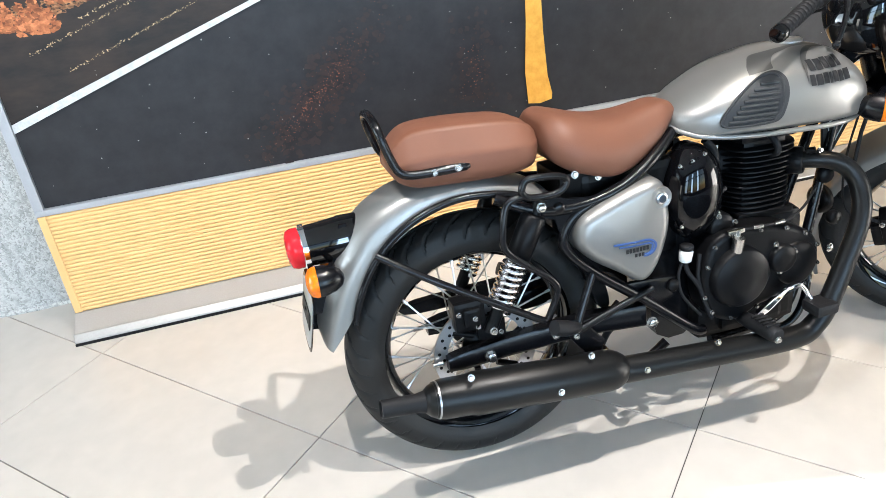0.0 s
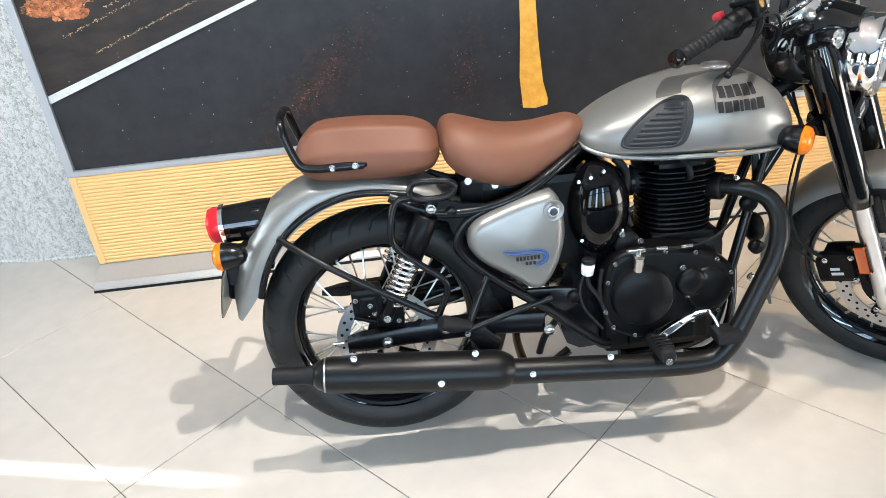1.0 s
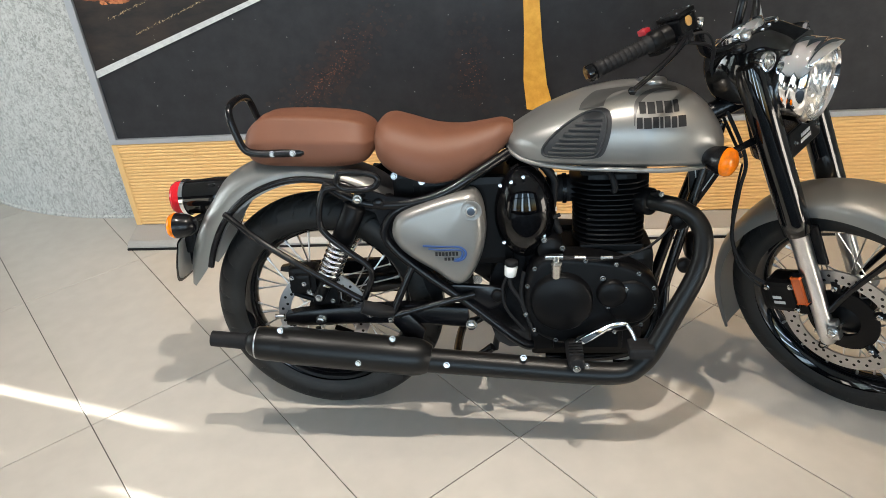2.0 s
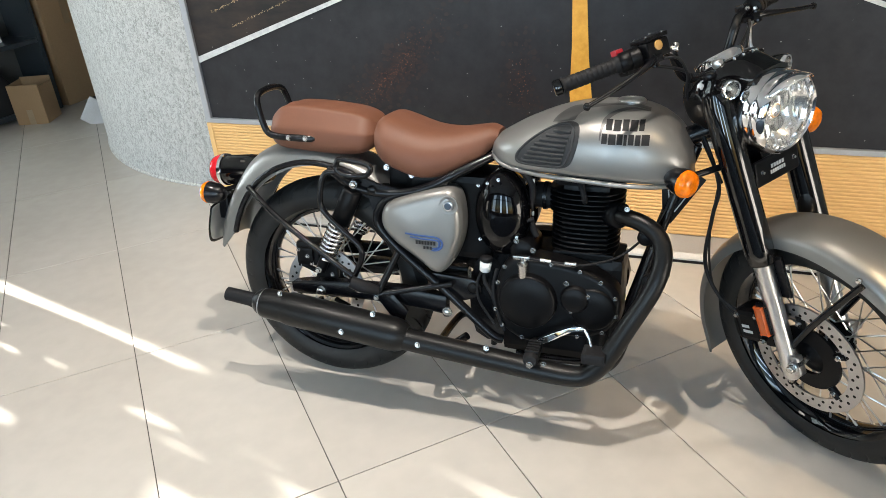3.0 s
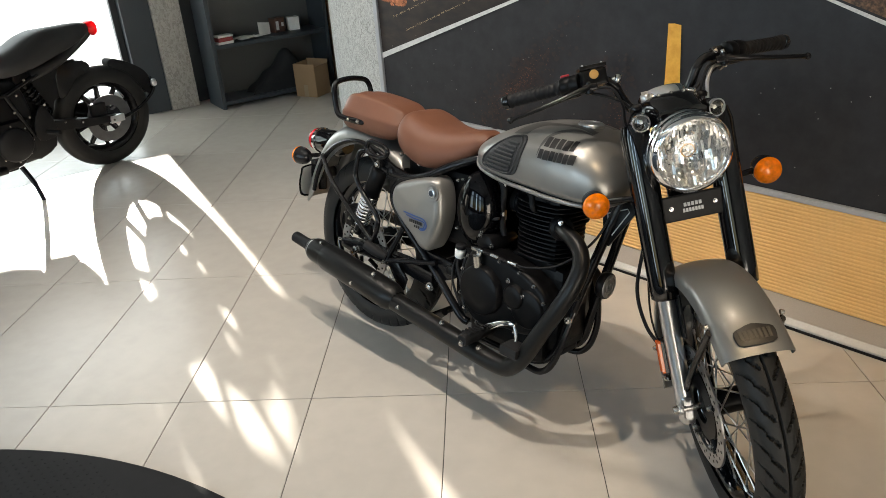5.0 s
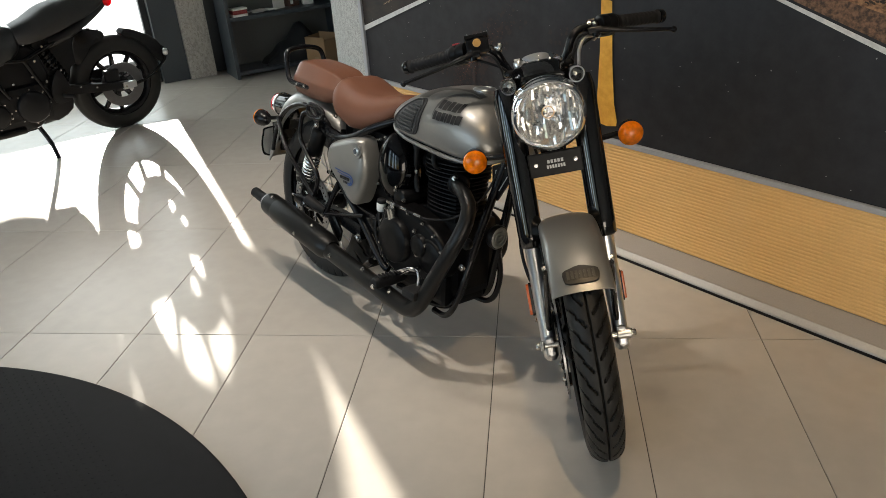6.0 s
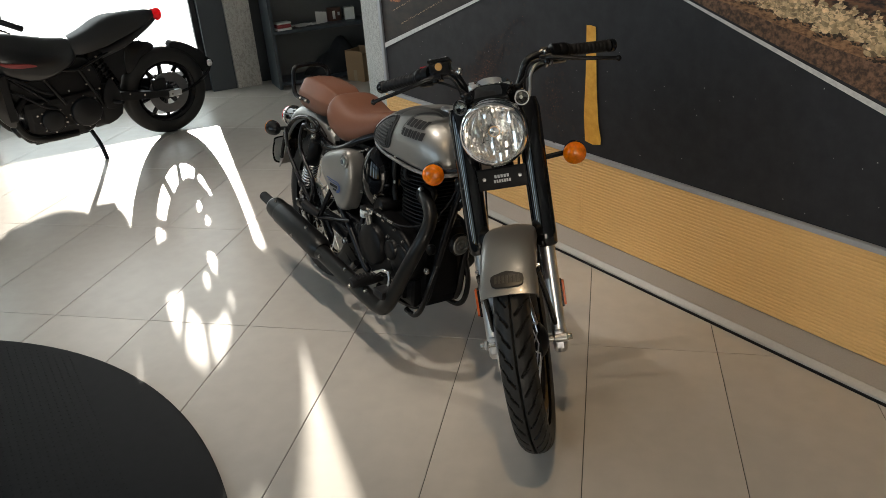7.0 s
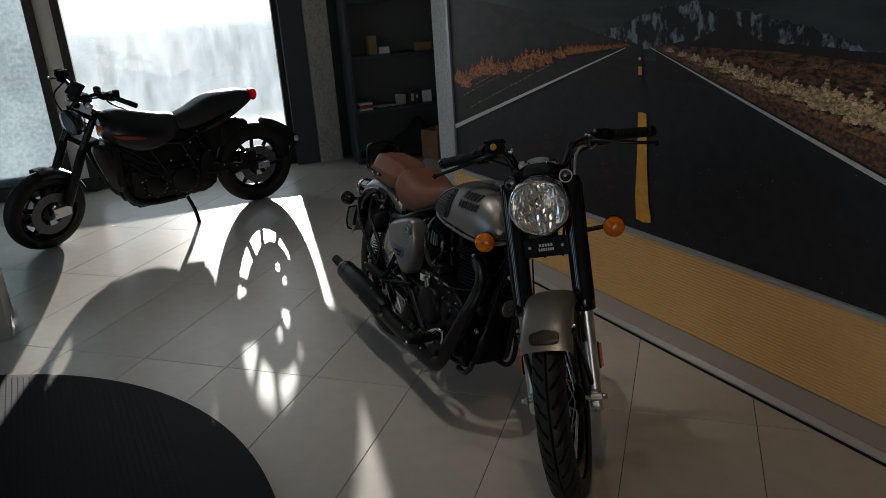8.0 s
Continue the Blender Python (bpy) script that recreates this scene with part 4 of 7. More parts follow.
# rear mudguard
FEN = [((-0.368, 0.430), (-0.352, 0.415)), ((-0.372, 0.470), (-0.318, 0.455)), ((-0.358, 0.525), (-0.285, 0.50)), ((-0.330, 0.580), (-0.248, 0.562)), ((-0.298, 0.632), (-0.205, 0.616)), ((-0.262, 0.680), (-0.155, 0.655)),
       ((-0.215, 0.718), (-0.10, 0.683)), ((-0.150, 0.745), (-0.045, 0.698)), ((-0.06, 0.753), (0.01, 0.702)), ((0.03, 0.748), (0.05, 0.698)), ((0.10, 0.728), (0.10, 0.680)), ((0.18, 0.690), (0.16, 0.650)), ((0.25, 0.62), (0.22, 0.59))]


def arch(stations, hw, n=18, power=0.55, lip=0.004):
    rings = []
    P = smooth_path([(o[0], 0, o[1]) for o, _ in stations], 4)
    E = smooth_path([(e[0], 0, e[1]) for _, e in stations], 4)
    for p, e in zip(P, E):
        outer, inner = [], []
        for k in range(n + 1):
            a = math.pi * k / n
            f = math.sin(a) ** power if 0 < k < n else 0.0
            q = e.lerp(p, f)
            outer.append(Vector((q.x, -hw * math.cos(a), q.z)))
            f2 = max(0.0, f - 0.05)
            q2 = e.lerp(p, f2)
            inner.append(Vector((q2.x, -(hw - lip) * math.cos(a), q2.z)))
        rings.append(outer + inner[::-1])
    return skin(rings)


bike_part("rear_mudguard", arch(FEN, 0.082), M_SILVER, None, "matt metallic grey rear mudguard")
rail = [(-0.292, 0.478), (-0.272, 0.535), (-0.235, 0.60), (-0.182, 0.655), (-0.11, 0.695), (-0.02, 0.714), (0.09, 0.70), (0.15, 0.668)]
for s in (-1, 1):
    bike_part("mudguard_rail", tube([(x, s * 0.094, z) for x, z in rail], 0.0085, 10), M_BLACK)

# tail lamp
TL = Matrix.Translation((-0.252, 0, 0.650)) @ Matrix.Rotation(radians(-92), 4, "Y")
tail = bike_part("tail_lamp_housing", moved(lathe([(0.030, -0.05), (0.048, -0.02), (0.050, 0.02), (0.047, 0.07), (0.046, 0.105)], 28), TL), M_GLOSS, None, "gloss black tail lamp housing")
bike_part("lamp_bezel", moved(lathe([(0.044, 0.104), (0.050, 0.106), (0.050, 0.117), (0.045, 0.121)], 28), TL), M_CHROME, tail, "chrome bezel")
bike_part("tail_lens", moved(lathe([(0.0455, 0.120), (0.046, 0.135), (0.042, 0.146), (0.028, 0.152), (0.008, 0.154)], 28), TL), M_RED, tail, "red tail lamp lens")
bike_part("lamp_bracket", skin([[(x, y, z) for x, z in ((-0.345, 0.572), (-0.31, 0.552), (-0.275, 0.62), (-0.268, 0.690), (-0.285, 0.690), (-0.312, 0.61))] for y in (-0.035, 0.035)])[:2] + (False,), M_GLOSS)


def indicator(name, centre, face, stalk_from, adder, lab):
    c, d = Vector(centre), Vector(face).normalized()
    m = frame_of(c, c + d)
    body = adder(name, moved(lathe([(0.006, -0.052), (0.018, -0.046), (0.028, -0.030), (0.033, -0.010), (0.034, 0.004)], 24), m), M_BLACK, None, lab)
    adder("dish", moved(lathe([(0.030, 0.0046), (0.022, 0.0020), (0.006, 0.0012), (0.001, 0.001)], 20), m @ Matrix.Translation((0, 0, 0.0042))), M_CHROME, body)
    adder("bulb", moved(lathe([(0.003, 0.006), (0.007, 0.012), (0.006, 0.018), (0.001, 0.020)], 12), m), M_CHROME, body)
    adder("lens", moved(lathe([(0.0335, 0.0045), (0.034, 0.010), (0.030, 0.020), (0.018, 0.027), (0.005, 0.029)], 24), m), M_AMBER, body, "amber lens")
    adder("stalk", rod(stalk_from, c - d * 0.016, 0.008, 10), M_BLACK, body)
    return body


for s in (-1, 1):
    indicator("rear_indicator", (-0.352, s * 0.108, 0.603), (-1, 0, 0), (-0.315, s * 0.03, 0.603), bike_part, "black bullet indicator with amber lens")
PLO = [(-0.06, -0.066), (0.06, -0.066), (0.088, -0.03), (0.088, 0.03), (0.07, 0.055), (-0.07, 0.055), (-0.088, 0.03), (-0.088, -0.03)]
bike_part("plate_rim", moved(slab(round_outline([(a * 1.09, b * 1.12) for a, b in PLO], 4), 0.0008, -0.0008, 0.0004, "x"), Matrix.Translation((-0.385, 0, 0.495)) @ Matrix.Rotation(radians(12), 4, "Y")), M_BLACK)
plate = bike_part("number_plate", moved(slab(round_outline([(-0.06, -0.066), (0.06, -0.066), (0.088, -0.03), (0.088, 0.03), (0.07, 0.055), (-0.07, 0.055), (-0.088, 0.03), (-0.088, -0.03)], 4), 0.002, -0.002, 0.001, "x"), Matrix.Translation((-0.385, 0, 0.495)) @ Matrix.Rotation(radians(12), 4, "Y")), M_PLATE, None, "pale grey number plate with dark bars")
bike_part("plate_bar", moved(block(-0.0045, -0.0025, -0.07, 0.07, -0.02, 0.015, 0.0005), Matrix.Translation((-0.385, 0, 0.495)) @ Matrix.Rotation(radians(12), 4, "Y")), M_MARK, plate)
bike_part("plate_holder", join(block(-0.375, -0.340, -0.05, 0.05, 0.50, 0.575, 0.006), rod((-0.372, 0.0, 0.50), (-0.372, 0.0, 0.45), 0.02, 10)), M_BLACK)


# seats
def loft_seat(sta, crease=False):
    """Stations (x, bottom, top, half width, top half width)."""
    S = smooth_path([(a, b, c) for a, b, c, _, _ in sta], 5)
    W = smooth_path([(a, d, e) for a, _, _, d, e in sta], 5)
    rings = []
    for p, w in zip(S, W):
        x, zb, zt, hw, tw = p.x, p.y, p.z, w.y, w.z
        H = zt - zb
        prof = [(0, zt), (tw * 0.6, zt - 0.012 * H), (tw, zt - 0.10 * H), (tw + (hw - tw) * 0.7, zt - 0.33 * H), (hw, zt - 0.58 * H), (hw * 0.99, zt - 0.80 * H), (hw * 0.93, zb + 0.06 * H), (hw * 0.80, zb), (hw * 0.4, zb), (0, zb)]
        if crease:
            prof = [(0, zt), (tw * 0.5, zt - 0.004), (tw * 0.9, zt - 0.03 * H), (tw + 0.002, zt - 0.055 * H), (tw + 0.006, zt - 0.10 * H), (hw - 0.006, zt - 0.42 * H), (hw - 0.001, zt - 0.47 * H), (hw, zt - 0.53 * H), (hw, zb + 0.22 * H), (hw * 0.97, zb + 0.12 * H), (hw * 0.90, zb + 0.02 * H), (hw * 0.8, zb), (0, zb)]
        half = smooth_path([(a, b, 0) for a, b in prof], 1 if crease else 2)
        ring = [(x, -q.x, q.y) for q in half] + [(x, q.x, q.y) for q in half[-2:0:-1]]
        rings.append(ring)
    return skin(rings)


bike_part("pillion_seat", loft_seat([(-0.160, 0.785, 0.816, 0.045, 0.028), (-0.142, 0.762, 0.842, 0.070, 0.045), (-0.105, 0.748, 0.868, 0.084, 0.054), (-0.04, 0.744, 0.872, 0.090, 0.060), (0.05, 0.740, 0.866, 0.094, 0.062), (0.12, 0.742, 0.856, 0.092, 0.060), (0.160, 0.752, 0.840, 0.080, 0.050), (0.180, 0.775, 0.820, 0.052, 0.032)], True), M_LEATHER, None, "brown pillion seat pad")
rider = bike_part("rider_seat", loft_seat([(0.182, 0.785, 0.818, 0.060, 0.040), (0.192, 0.760, 0.840, 0.096, 0.066), (0.218, 0.735, 0.850, 0.120, 0.084), (0.26, 0.715, 0.839, 0.130, 0.090), (0.33, 0.695, 0.818, 0.126, 0.086), (0.40, 0.703, 0.814, 0.105, 0.070), (0.46, 0.732, 0.822, 0.082, 0.054), (0.50, 0.762, 0.828, 0.064, 0.042), (0.528, 0.790, 0.820, 0.045, 0.028)]), M_LEATHER, None, "brown sprung-look rider seat")
# grab rail
gr = [(0.0, 0.086, 0.780), (-0.05, 0.089, 0.782), (-0.115, 0.089, 0.784), (-0.146, 0.088, 0.796), (-0.163, 0.085, 0.835), (-0.174, 0.080, 0.876), (-0.178, 0.060, 0.898), (-0.178, 0.0, 0.906)]
bike_part("grab_rail", tube([(x, -y, z) for x, y, z in gr[:-1]] + [(gr[-1][0], 0, gr[-1][2])] + [(x, y, z) for x, y, z in gr[-2::-1]], 0.0095, 14), M_BLACK, None, "black tubular pillion grab rail")
for s in (-1, 1):
    bike_part("rail_plate", moved(lathe([(0.002, -0.056), (0.008, -0.052), (0.0105, -0.040), (0.0115, 0.0), (0.0105, 0.040), (0.008, 0.052), (0.002, 0.056)], 16), Matrix.Translation((-0.045, s * 0.088, 0.782)) @ Matrix.Rotation(radians(90), 4, "Y") @ Matrix.Diagonal((0.95, 0.75, 1, 1))), M_BLACK)
    for x in (-0.073, -0.020):
        bike_part("bolt", bolt((x, s * 0.0962, 0.783), (0, s, 0), 0.0075), M_ZINC)


# tank
TANK = [(0.512, 0.768, 0.795, 0.035), (0.525, 0.750, 0.808, 0.070), (0.56, 0.738, 0.829, 0.105), (0.61, 0.731, 0.855, 0.128), (0.69, 0.726, 0.886, 0.146), (0.78, 0.722, 0.904, 0.155), (0.86, 0.718, 0.905, 0.157), (0.93, 0.716, 0.892, 0.151), (0.985, 0.718, 0.858, 0.133), (1.018, 0.728, 0.812, 0.100), (1.030, 0.745, 0.780, 0.055)]
TANK_S = smooth_path([(a, b, c) for a, b, c, _ in TANK], 6)
TANK_W = smooth_path([(a, d, 0) for a, _, _, d in TANK], 6)


def tank_geo():
    S, W = TANK_S, TANK_W
    rings = []
    for p, w in zip(S, W):
        ring, zm = [], p.y + (p.z - p.y) * 0.40
        for k in range(48):
            a = 2 * math.pi * k / 48
            c, s = math.cos(a), math.sin(a)
            y = w.y * math.copysign(abs(c) ** (2 / 2.4), c)
            z = zm + (p.z - zm) * abs(s) ** (2 / 2.2) if s >= 0 else zm - (zm - p.y) * abs(s) ** (2 / 7.0)
            ring.append((p.x, -y, z))
        rings.append(ring)
    return skin(rings)


tank = bike_part("fuel_tank", tank_geo(), M_SILVER, None, "matt metallic grey teardrop fuel tank")
lip_path = [(0.514, 0.030, 0.772), (0.528, 0.070, 0.756), (0.57, 0.104, 0.742), (0.66, 0.132, 0.733), (0.78, 0.146, 0.728), (0.88, 0.146, 0.723), (0.96, 0.128, 0.723), (1.01, 0.090, 0.732), (1.027, 0.050, 0.745)]
for s in (-1, 1):
    bike_part("tank_seam", tube([(x, s * y, z) for x, y, z in lip_path], 0.0062, 10), M_SILVER, tank)


def on_tank(x, z, off=0.0):
    """The tank's right flank (y negative) at x, z."""
    xs = [q.x for q in TANK_S]
    zb, zt = (float(np.interp(x, xs, [q[k] for q in TANK_S])) for k in (1, 2))
    w = float(np.interp(x, [q.x for q in TANK_W], [q.y for q in TANK_W]))
    zm = zb + (zt - zb) * 0.40
    if z >= zm:
        s = min(1.0, (z - zm) / (zt - zm)) ** (2.2 / 2)
    else:
        s = min(1.0, (zm - z) / (zm - zb)) ** (7.0 / 2)
    return -w * max(0.0, 1 - s * s) ** (1 / 2.4) - off


def wrap_patch(outline, off, side=-1, rim=0.003, n=10):
    """A thin pad that follows the tank's flank inside an outline of (x, z)."""
    O = round_outline(outline, 5)
    c = (sum(p[0] for p in O) / len(O), sum(p[1] for p in O) / len(O))
    rings = []
    for k in range(n + 1):
        f = 1 - k / n
        lift = off * (1 if k > 0 else 0.0)
        rings.append([(c[0] + (p[0] - c[0]) * f, -side * on_tank(c[0] + (p[0] - c[0]) * f, c[1] + (p[1] - c[1]) * f, lift), c[1] + (p[1] - c[1]) * f) for p in O])
        if k == 0:
            rings.append([(c[0] + (p[0] - c[0]) * 0.985, -side * on_tank(c[0] + (p[0] - c[0]) * 0.985, c[1] + (p[1] - c[1]) * 0.985, off), c[1] + (p[1] - c[1]) * 0.985) for p in O])
    return skin(rings, caps=False) if side > 0 else skin([[(x, y, z) for x, y, z in r] for r in rings], caps=False)


PADO = [(0.598, 0.772), (0.610, 0.795), (0.650, 0.832), (0.700, 0.861), (0.737, 0.869), (0.754, 0.860), (0.756, 0.835), (0.749, 0.798), (0.735, 0.766), (0.705, 0.757), (0.640, 0.757), (0.606, 0.760)]
for s in (-1, 1):
    pad = bike_part("knee_pad", wrap_patch(PADO, 0.0045, s), M_PAD, tank, "black ribbed rubber knee pad")
    rim = smooth_path([(x, -s * on_tank(x, z, 0.0045), z) for x, z in ((0.665 + (x - 0.665) * 0.92 - 0.006, 0.811 + (z - 0.811) * 0.92) for x, z in PADO)], 4, True)
    bike_part("pad_rim", tube(rim, 0.0034, 8, closed=True, smooth=False), M_PAD, pad)
    for k in range(8):
        z = 0.771 + k * 0.0108
        x0 = 0.612 + 0.0085 * k + 0.0013 * max(0, k - 3) ** 2
        x1 = 0.716 + 0.0028 * k
        if x1 - x0 > 0.012:
            pts = [(x0 + (x1 - x0) * i / 8, -s * on_tank(x0 + (x1 - x0) * i / 8, z, 0.0045), z) for i in range(9)]
            bike_part("rib", tube(pts, 0.0042, 8, smooth=False), M_PAD, pad)


# darker two-tone stripe that sweeps from the pad over the tank's shoulder
def stripe(upper, lower, side):
    up, lo = (smooth_path([(x, z, 0) for x, z in e], 5) for e in (upper, lower))
    rows = []
    for a, b in zip(up, lo):
        row = []
        for k in range(7):
            x, z = a.x + (b.x - a.x) * k / 6, a.y + (b.y - a.y) * k / 6
            row.append((x, -side * on_tank(x, z, 0.0), z + 0.0006))
        rows.append([(x, y + side * 0.0012, z) for x, y, z in row])
    return skin(rows, closed=False, caps=False)


for s in (-1, 1):
    bike_part("tank_stripe", stripe([(0.684, 0.863), (0.694, 0.877), (0.722, 0.892), (0.760, 0.899), (0.81, 0.9035), (0.87, 0.9035), (0.915, 0.8955)], [(0.740, 0.872), (0.748, 0.884), (0.768, 0.894), (0.798, 0.899), (0.830, 0.902), (0.875, 0.900), (0.915, 0.8925)], s), M_STRIPE, tank, "darker grey painted stripe")
    bike_part("tank_stripe", stripe([(0.805, 0.832), (0.805, 0.858), (0.812, 0.881), (0.836, 0.895), (0.872, 0.899), (0.915, 0.8925)], [(0.8065, 0.831), (0.811, 0.856), (0.823, 0.878), (0.846, 0.891), (0.878, 0.896), (0.915, 0.8905)], s), M_STRIPE, tank, "thin darker grey painted line")


# Brand marks as plain strokes, two rows of bars
def marks(x0, z0, h, widths, gap, side):
    x = x0
    for k, w in enumerate(widths):
        zz = z0 + (0.0 if k % 2 else 0.001)
        rows = [[(x + w * i / 2, -side * on_tank(x + w * i / 2, zz + h * j / 5, 0.0022), zz + h * j / 5 + 0.0008) for i in range(3)] for j in range(6)]
        bike_part("mark_bar", skin(rows, closed=False, caps=False), M_MARK, tank, "dark painted bar")
        x += w + gap


for s in (-1, 1):
    marks(0.818, 0.855, 0.0225, (0.015, 0.017, 0.0145, 0.017, 0.012), 0.0035, s)
    marks(0.811, 0.824, 0.0235, (0.013, 0.017, 0.013, 0.007, 0.013, 0.012, 0.018), 0.003, s)
bike_part("filler_cap", moved(lathe([(0.034, -0.008), (0.035, 0.002), (0.031, 0.006), (0.022, 0.007), (0.020, 0.005), (0.004, 0.005)], 28), Matrix.Translation((0.865, 0, 0.9055))), M_STEEL, tank, "chrome filler cap")

# side cover, one each side
SC = [(0.222, 0.595), (0.245, 0.630), (0.32, 0.660), (0.395, 0.680), (0.432, 0.676), (0.450, 0.640), (0.455, 0.565), (0.436, 0.495), (0.405, 0.445), (0.372, 0.437), (0.325, 0.470), (0.26, 0.515), (0.226, 0.555)]
for s in (-1, 1):
    g = slab(round_outline(SC, 5), -0.085, -0.158, 0.030, "y", 6, 0.006)
    side_cover = bike_part("side_cover", g if s < 0 else mirror(g), M_SILVER, None, "matt grey triangular side cover")
    if s < 0:
        bike_part("lock_dish", moved(lathe([(0.027, -0.004), (0.026, 0.0015), (0.023, 0.002), (0.019, -0.001), (0.008, -0.002)], 30), frame_of((0.424, -0.158, 0.640), (0.424, -0.17, 0.640))), M_SILVER, side_cover)
        bike_part("lock_ring", moved(lathe([(0.011, 0.0), (0.0135, 0.003), (0.0135, 0.007), (0.010, 0.009)], 20), frame_of((0.424, -0.156, 0.640), (0.424, -0.17, 0.640))), M_STEEL, side_cover, "steel lock")
        bike_part("lock_core", moved(lathe([(0.0098, 0.0), (0.0095, 0.0098), (0.002, 0.0102)], 16), frame_of((0.424, -0.156, 0.640), (0.424, -0.17, 0.640))), mat("lock_core", (0.08, 0.10, 0.13), 0.3, 0.8), side_cover)
        for o, h in ((0.0, 0.0027), (0.0085, 0.0022)):
            bl = [(0.300 + 1.6 * o, 0.553 - o), (0.345, 0.550 - o), (0.385, 0.549 - o), (0.401 - 0.6 * o, 0.542 - 0.5 * o), (0.406 - o, 0.530), (0.399 - 0.6 * o, 0.517 + 0.4 * o), (0.385, 0.511 + 0.6 * o), (0.374, 0.511 + 0.6 * o)]
            bike_part("decal", moved(tube([(x, 0, z) for x, z in bl], [h, h, h, h * 1.1, h * 1.2, h * 1.2, h, h * 0.4], 6), Matrix.Translation((0, -0.1642, 0)) @ Matrix.Diagonal((1, 0.3, 1, 1))), M_BLUE, side_cover, "blue double-line swoosh decal")
        bike_part("decal_bar", join(*[block(0.330 + k * 0.0085, 0.336 + k * 0.0085, -0.1662, -0.1652, 0.526, 0.536, 0) for k in range(7)], *[block(0.352 + k * 0.009, 0.358 + k * 0.009, -0.1658, -0.1648, 0.513, 0.521, 0) for k in range(3)]), M_MARK, side_cover)

# air box with gloss cover
g = moved(lathe([(0.95, -0.045), (1.0, -0.038), (1.0, 0.0)] + [(q, 0.024 * (1 - q * q) + 0.032 * (1 - q ** 5) ** 0.55) for q in (0.998, 0.99, 0.975, 0.955, 0.93, 0.9, 0.86, 0.81, 0.75, 0.68, 0.6, 0.5, 0.4, 0.3, 0.2, 0.1, 0.001)], 72), Matrix.Translation((0.553, -0.082, 0.606)) @ Matrix.Rotation(radians(90), 4, "X") @ Matrix.Diagonal((0.076, 0.119, 1, 1)))
bike_part("air_filter_cover", g, M_COVER, None, "gloss black oval air filter cover")
bike_part("air_filter_cover", mirror(g), M_COVER, None, "gloss black oval air filter cover")
bike_part("air_box", block(0.27, 0.52, -0.075, 0.075, 0.46, 0.70, 0.02), M_MATTE)
for p in ((0.522, -0.128, 0.70), (0.552, -0.130, 0.712), (0.495, -0.12, 0.69), (0.60, -0.118, 0.555), (0.50, -0.12, 0.54)):
    bike_part("bolt", bolt(p, (0, -1, 0.2), 0.0042), M_ZINC)
for z in (0.605, 0.672):
    bike_part("intake_clip", moved(ring_geo([(0.036, -0.005), (0.039, -0.005), (0.039, 0.005), (0.036, 0.005)], 30), Matrix.Translation((0.625 if z < 0.65 else 0.655, 0, 0.64)) @ Matrix.Rotation(radians(90), 4, "Z")), M_BLACK)
for z in (0.60, 0.65, 0.69):
    bike_part("harness_tag", block(0.618, 0.634, -0.066, -0.060, z, z + 0.012, 0.002), M_WHITEPL)
bike_part("wiring_loom", tube([(0.60, -0.06, 0.72), (0.628, -0.062, 0.68), (0.622, -0.06, 0.60), (0.64, -0.06, 0.54)], 0.010, 10), M_RUBBER)
bike_part("intake_pipe", rod((0.56, 0, 0.64), (0.70, 0, 0.64), 0.035, 20), M_RUBBER)

# engine
eng = bike_part("crankcase", join(block(0.565, 0.88, -0.08, 0.08, 0.24, 0.50, 0.03), block(0.60, 0.86, -0.07, 0.07, 0.205, 0.25, 0.02)), M_MATTE, None, "matt black single-cylinder crankcase")
CO = [(0.545, 0.40), (0.562, 0.468), (0.60, 0.505), (0.70, 0.505), (0.79, 0.488), (0.865, 0.445), (0.884, 0.385), (0.86, 0.325), (0.80, 0.293), (0.72, 0.285), (0.645, 0.258), (0.58, 0.285), (0.55, 0.335)]
g = slab(round_outline(CO, 4), -0.08, -0.145, 0.02, "y", 5)
bike_part("clutch_cover", g, M_MATTE, eng, "matt black engine side cover")
bike_part("clutch_cover", mirror(g), M_MATTE, eng, "matt black engine side cover")
for cx, cz, r, y in ((0.641, 0.389, 0.076, -0.172), (0.765, 0.408, 0.036, -0.164), (0.812, 0.382, 0.058, -0.155)):
    bike_part("round_cap", moved(lathe([(r + 0.004, 0.0), (r, abs(y) - 0.140 - 0.004), (r - 0.005, abs(y) - 0.140), (r * 0.3, abs(y) - 0.139)], 40), frame_of((cx, -0.138, cz), (cx, -0.2, cz))), M_MATTE, eng)
for cx, cz in ((0.556, 0.43), (0.575, 0.478), (0.625, 0.497), (0.70, 0.497), (0.775, 0.485), (0.83, 0.46), (0.868, 0.42), (0.872, 0.37), (0.84, 0.318), (0.775, 0.298), (0.70, 0.288), (0.625, 0.275), (0.57, 0.305), (0.55, 0.35)):
    bike_part("bolt", bolt((cx, -0.146, cz), (0, -1, 0), 0.0055), M_ZINC, eng)
for cx, cz in ((0.742, 0.451), (0.798, 0.42), (0.757, 0.374)):
    bike_part("bolt", bolt((cx, -0.152, cz), (0, -1, 0), 0.007), M_ZINC, eng)


def fin(x0, x1, hw, z, t=0.004):
    c, hx, o = (x0 + x1) / 2, (x1 - x0) / 2, []
    for k in range(28):
        a = 2 * math.pi * (k + 0.5) / 28
        ca, sa = math.cos(a), math.sin(a)
        o.append((c + hx * math.copysign(abs(ca) ** 0.75, ca), hw * math.copysign(abs(sa) ** 0.75, sa)))
    return slab(o, z, z + t, 0.0012, "z", 1)


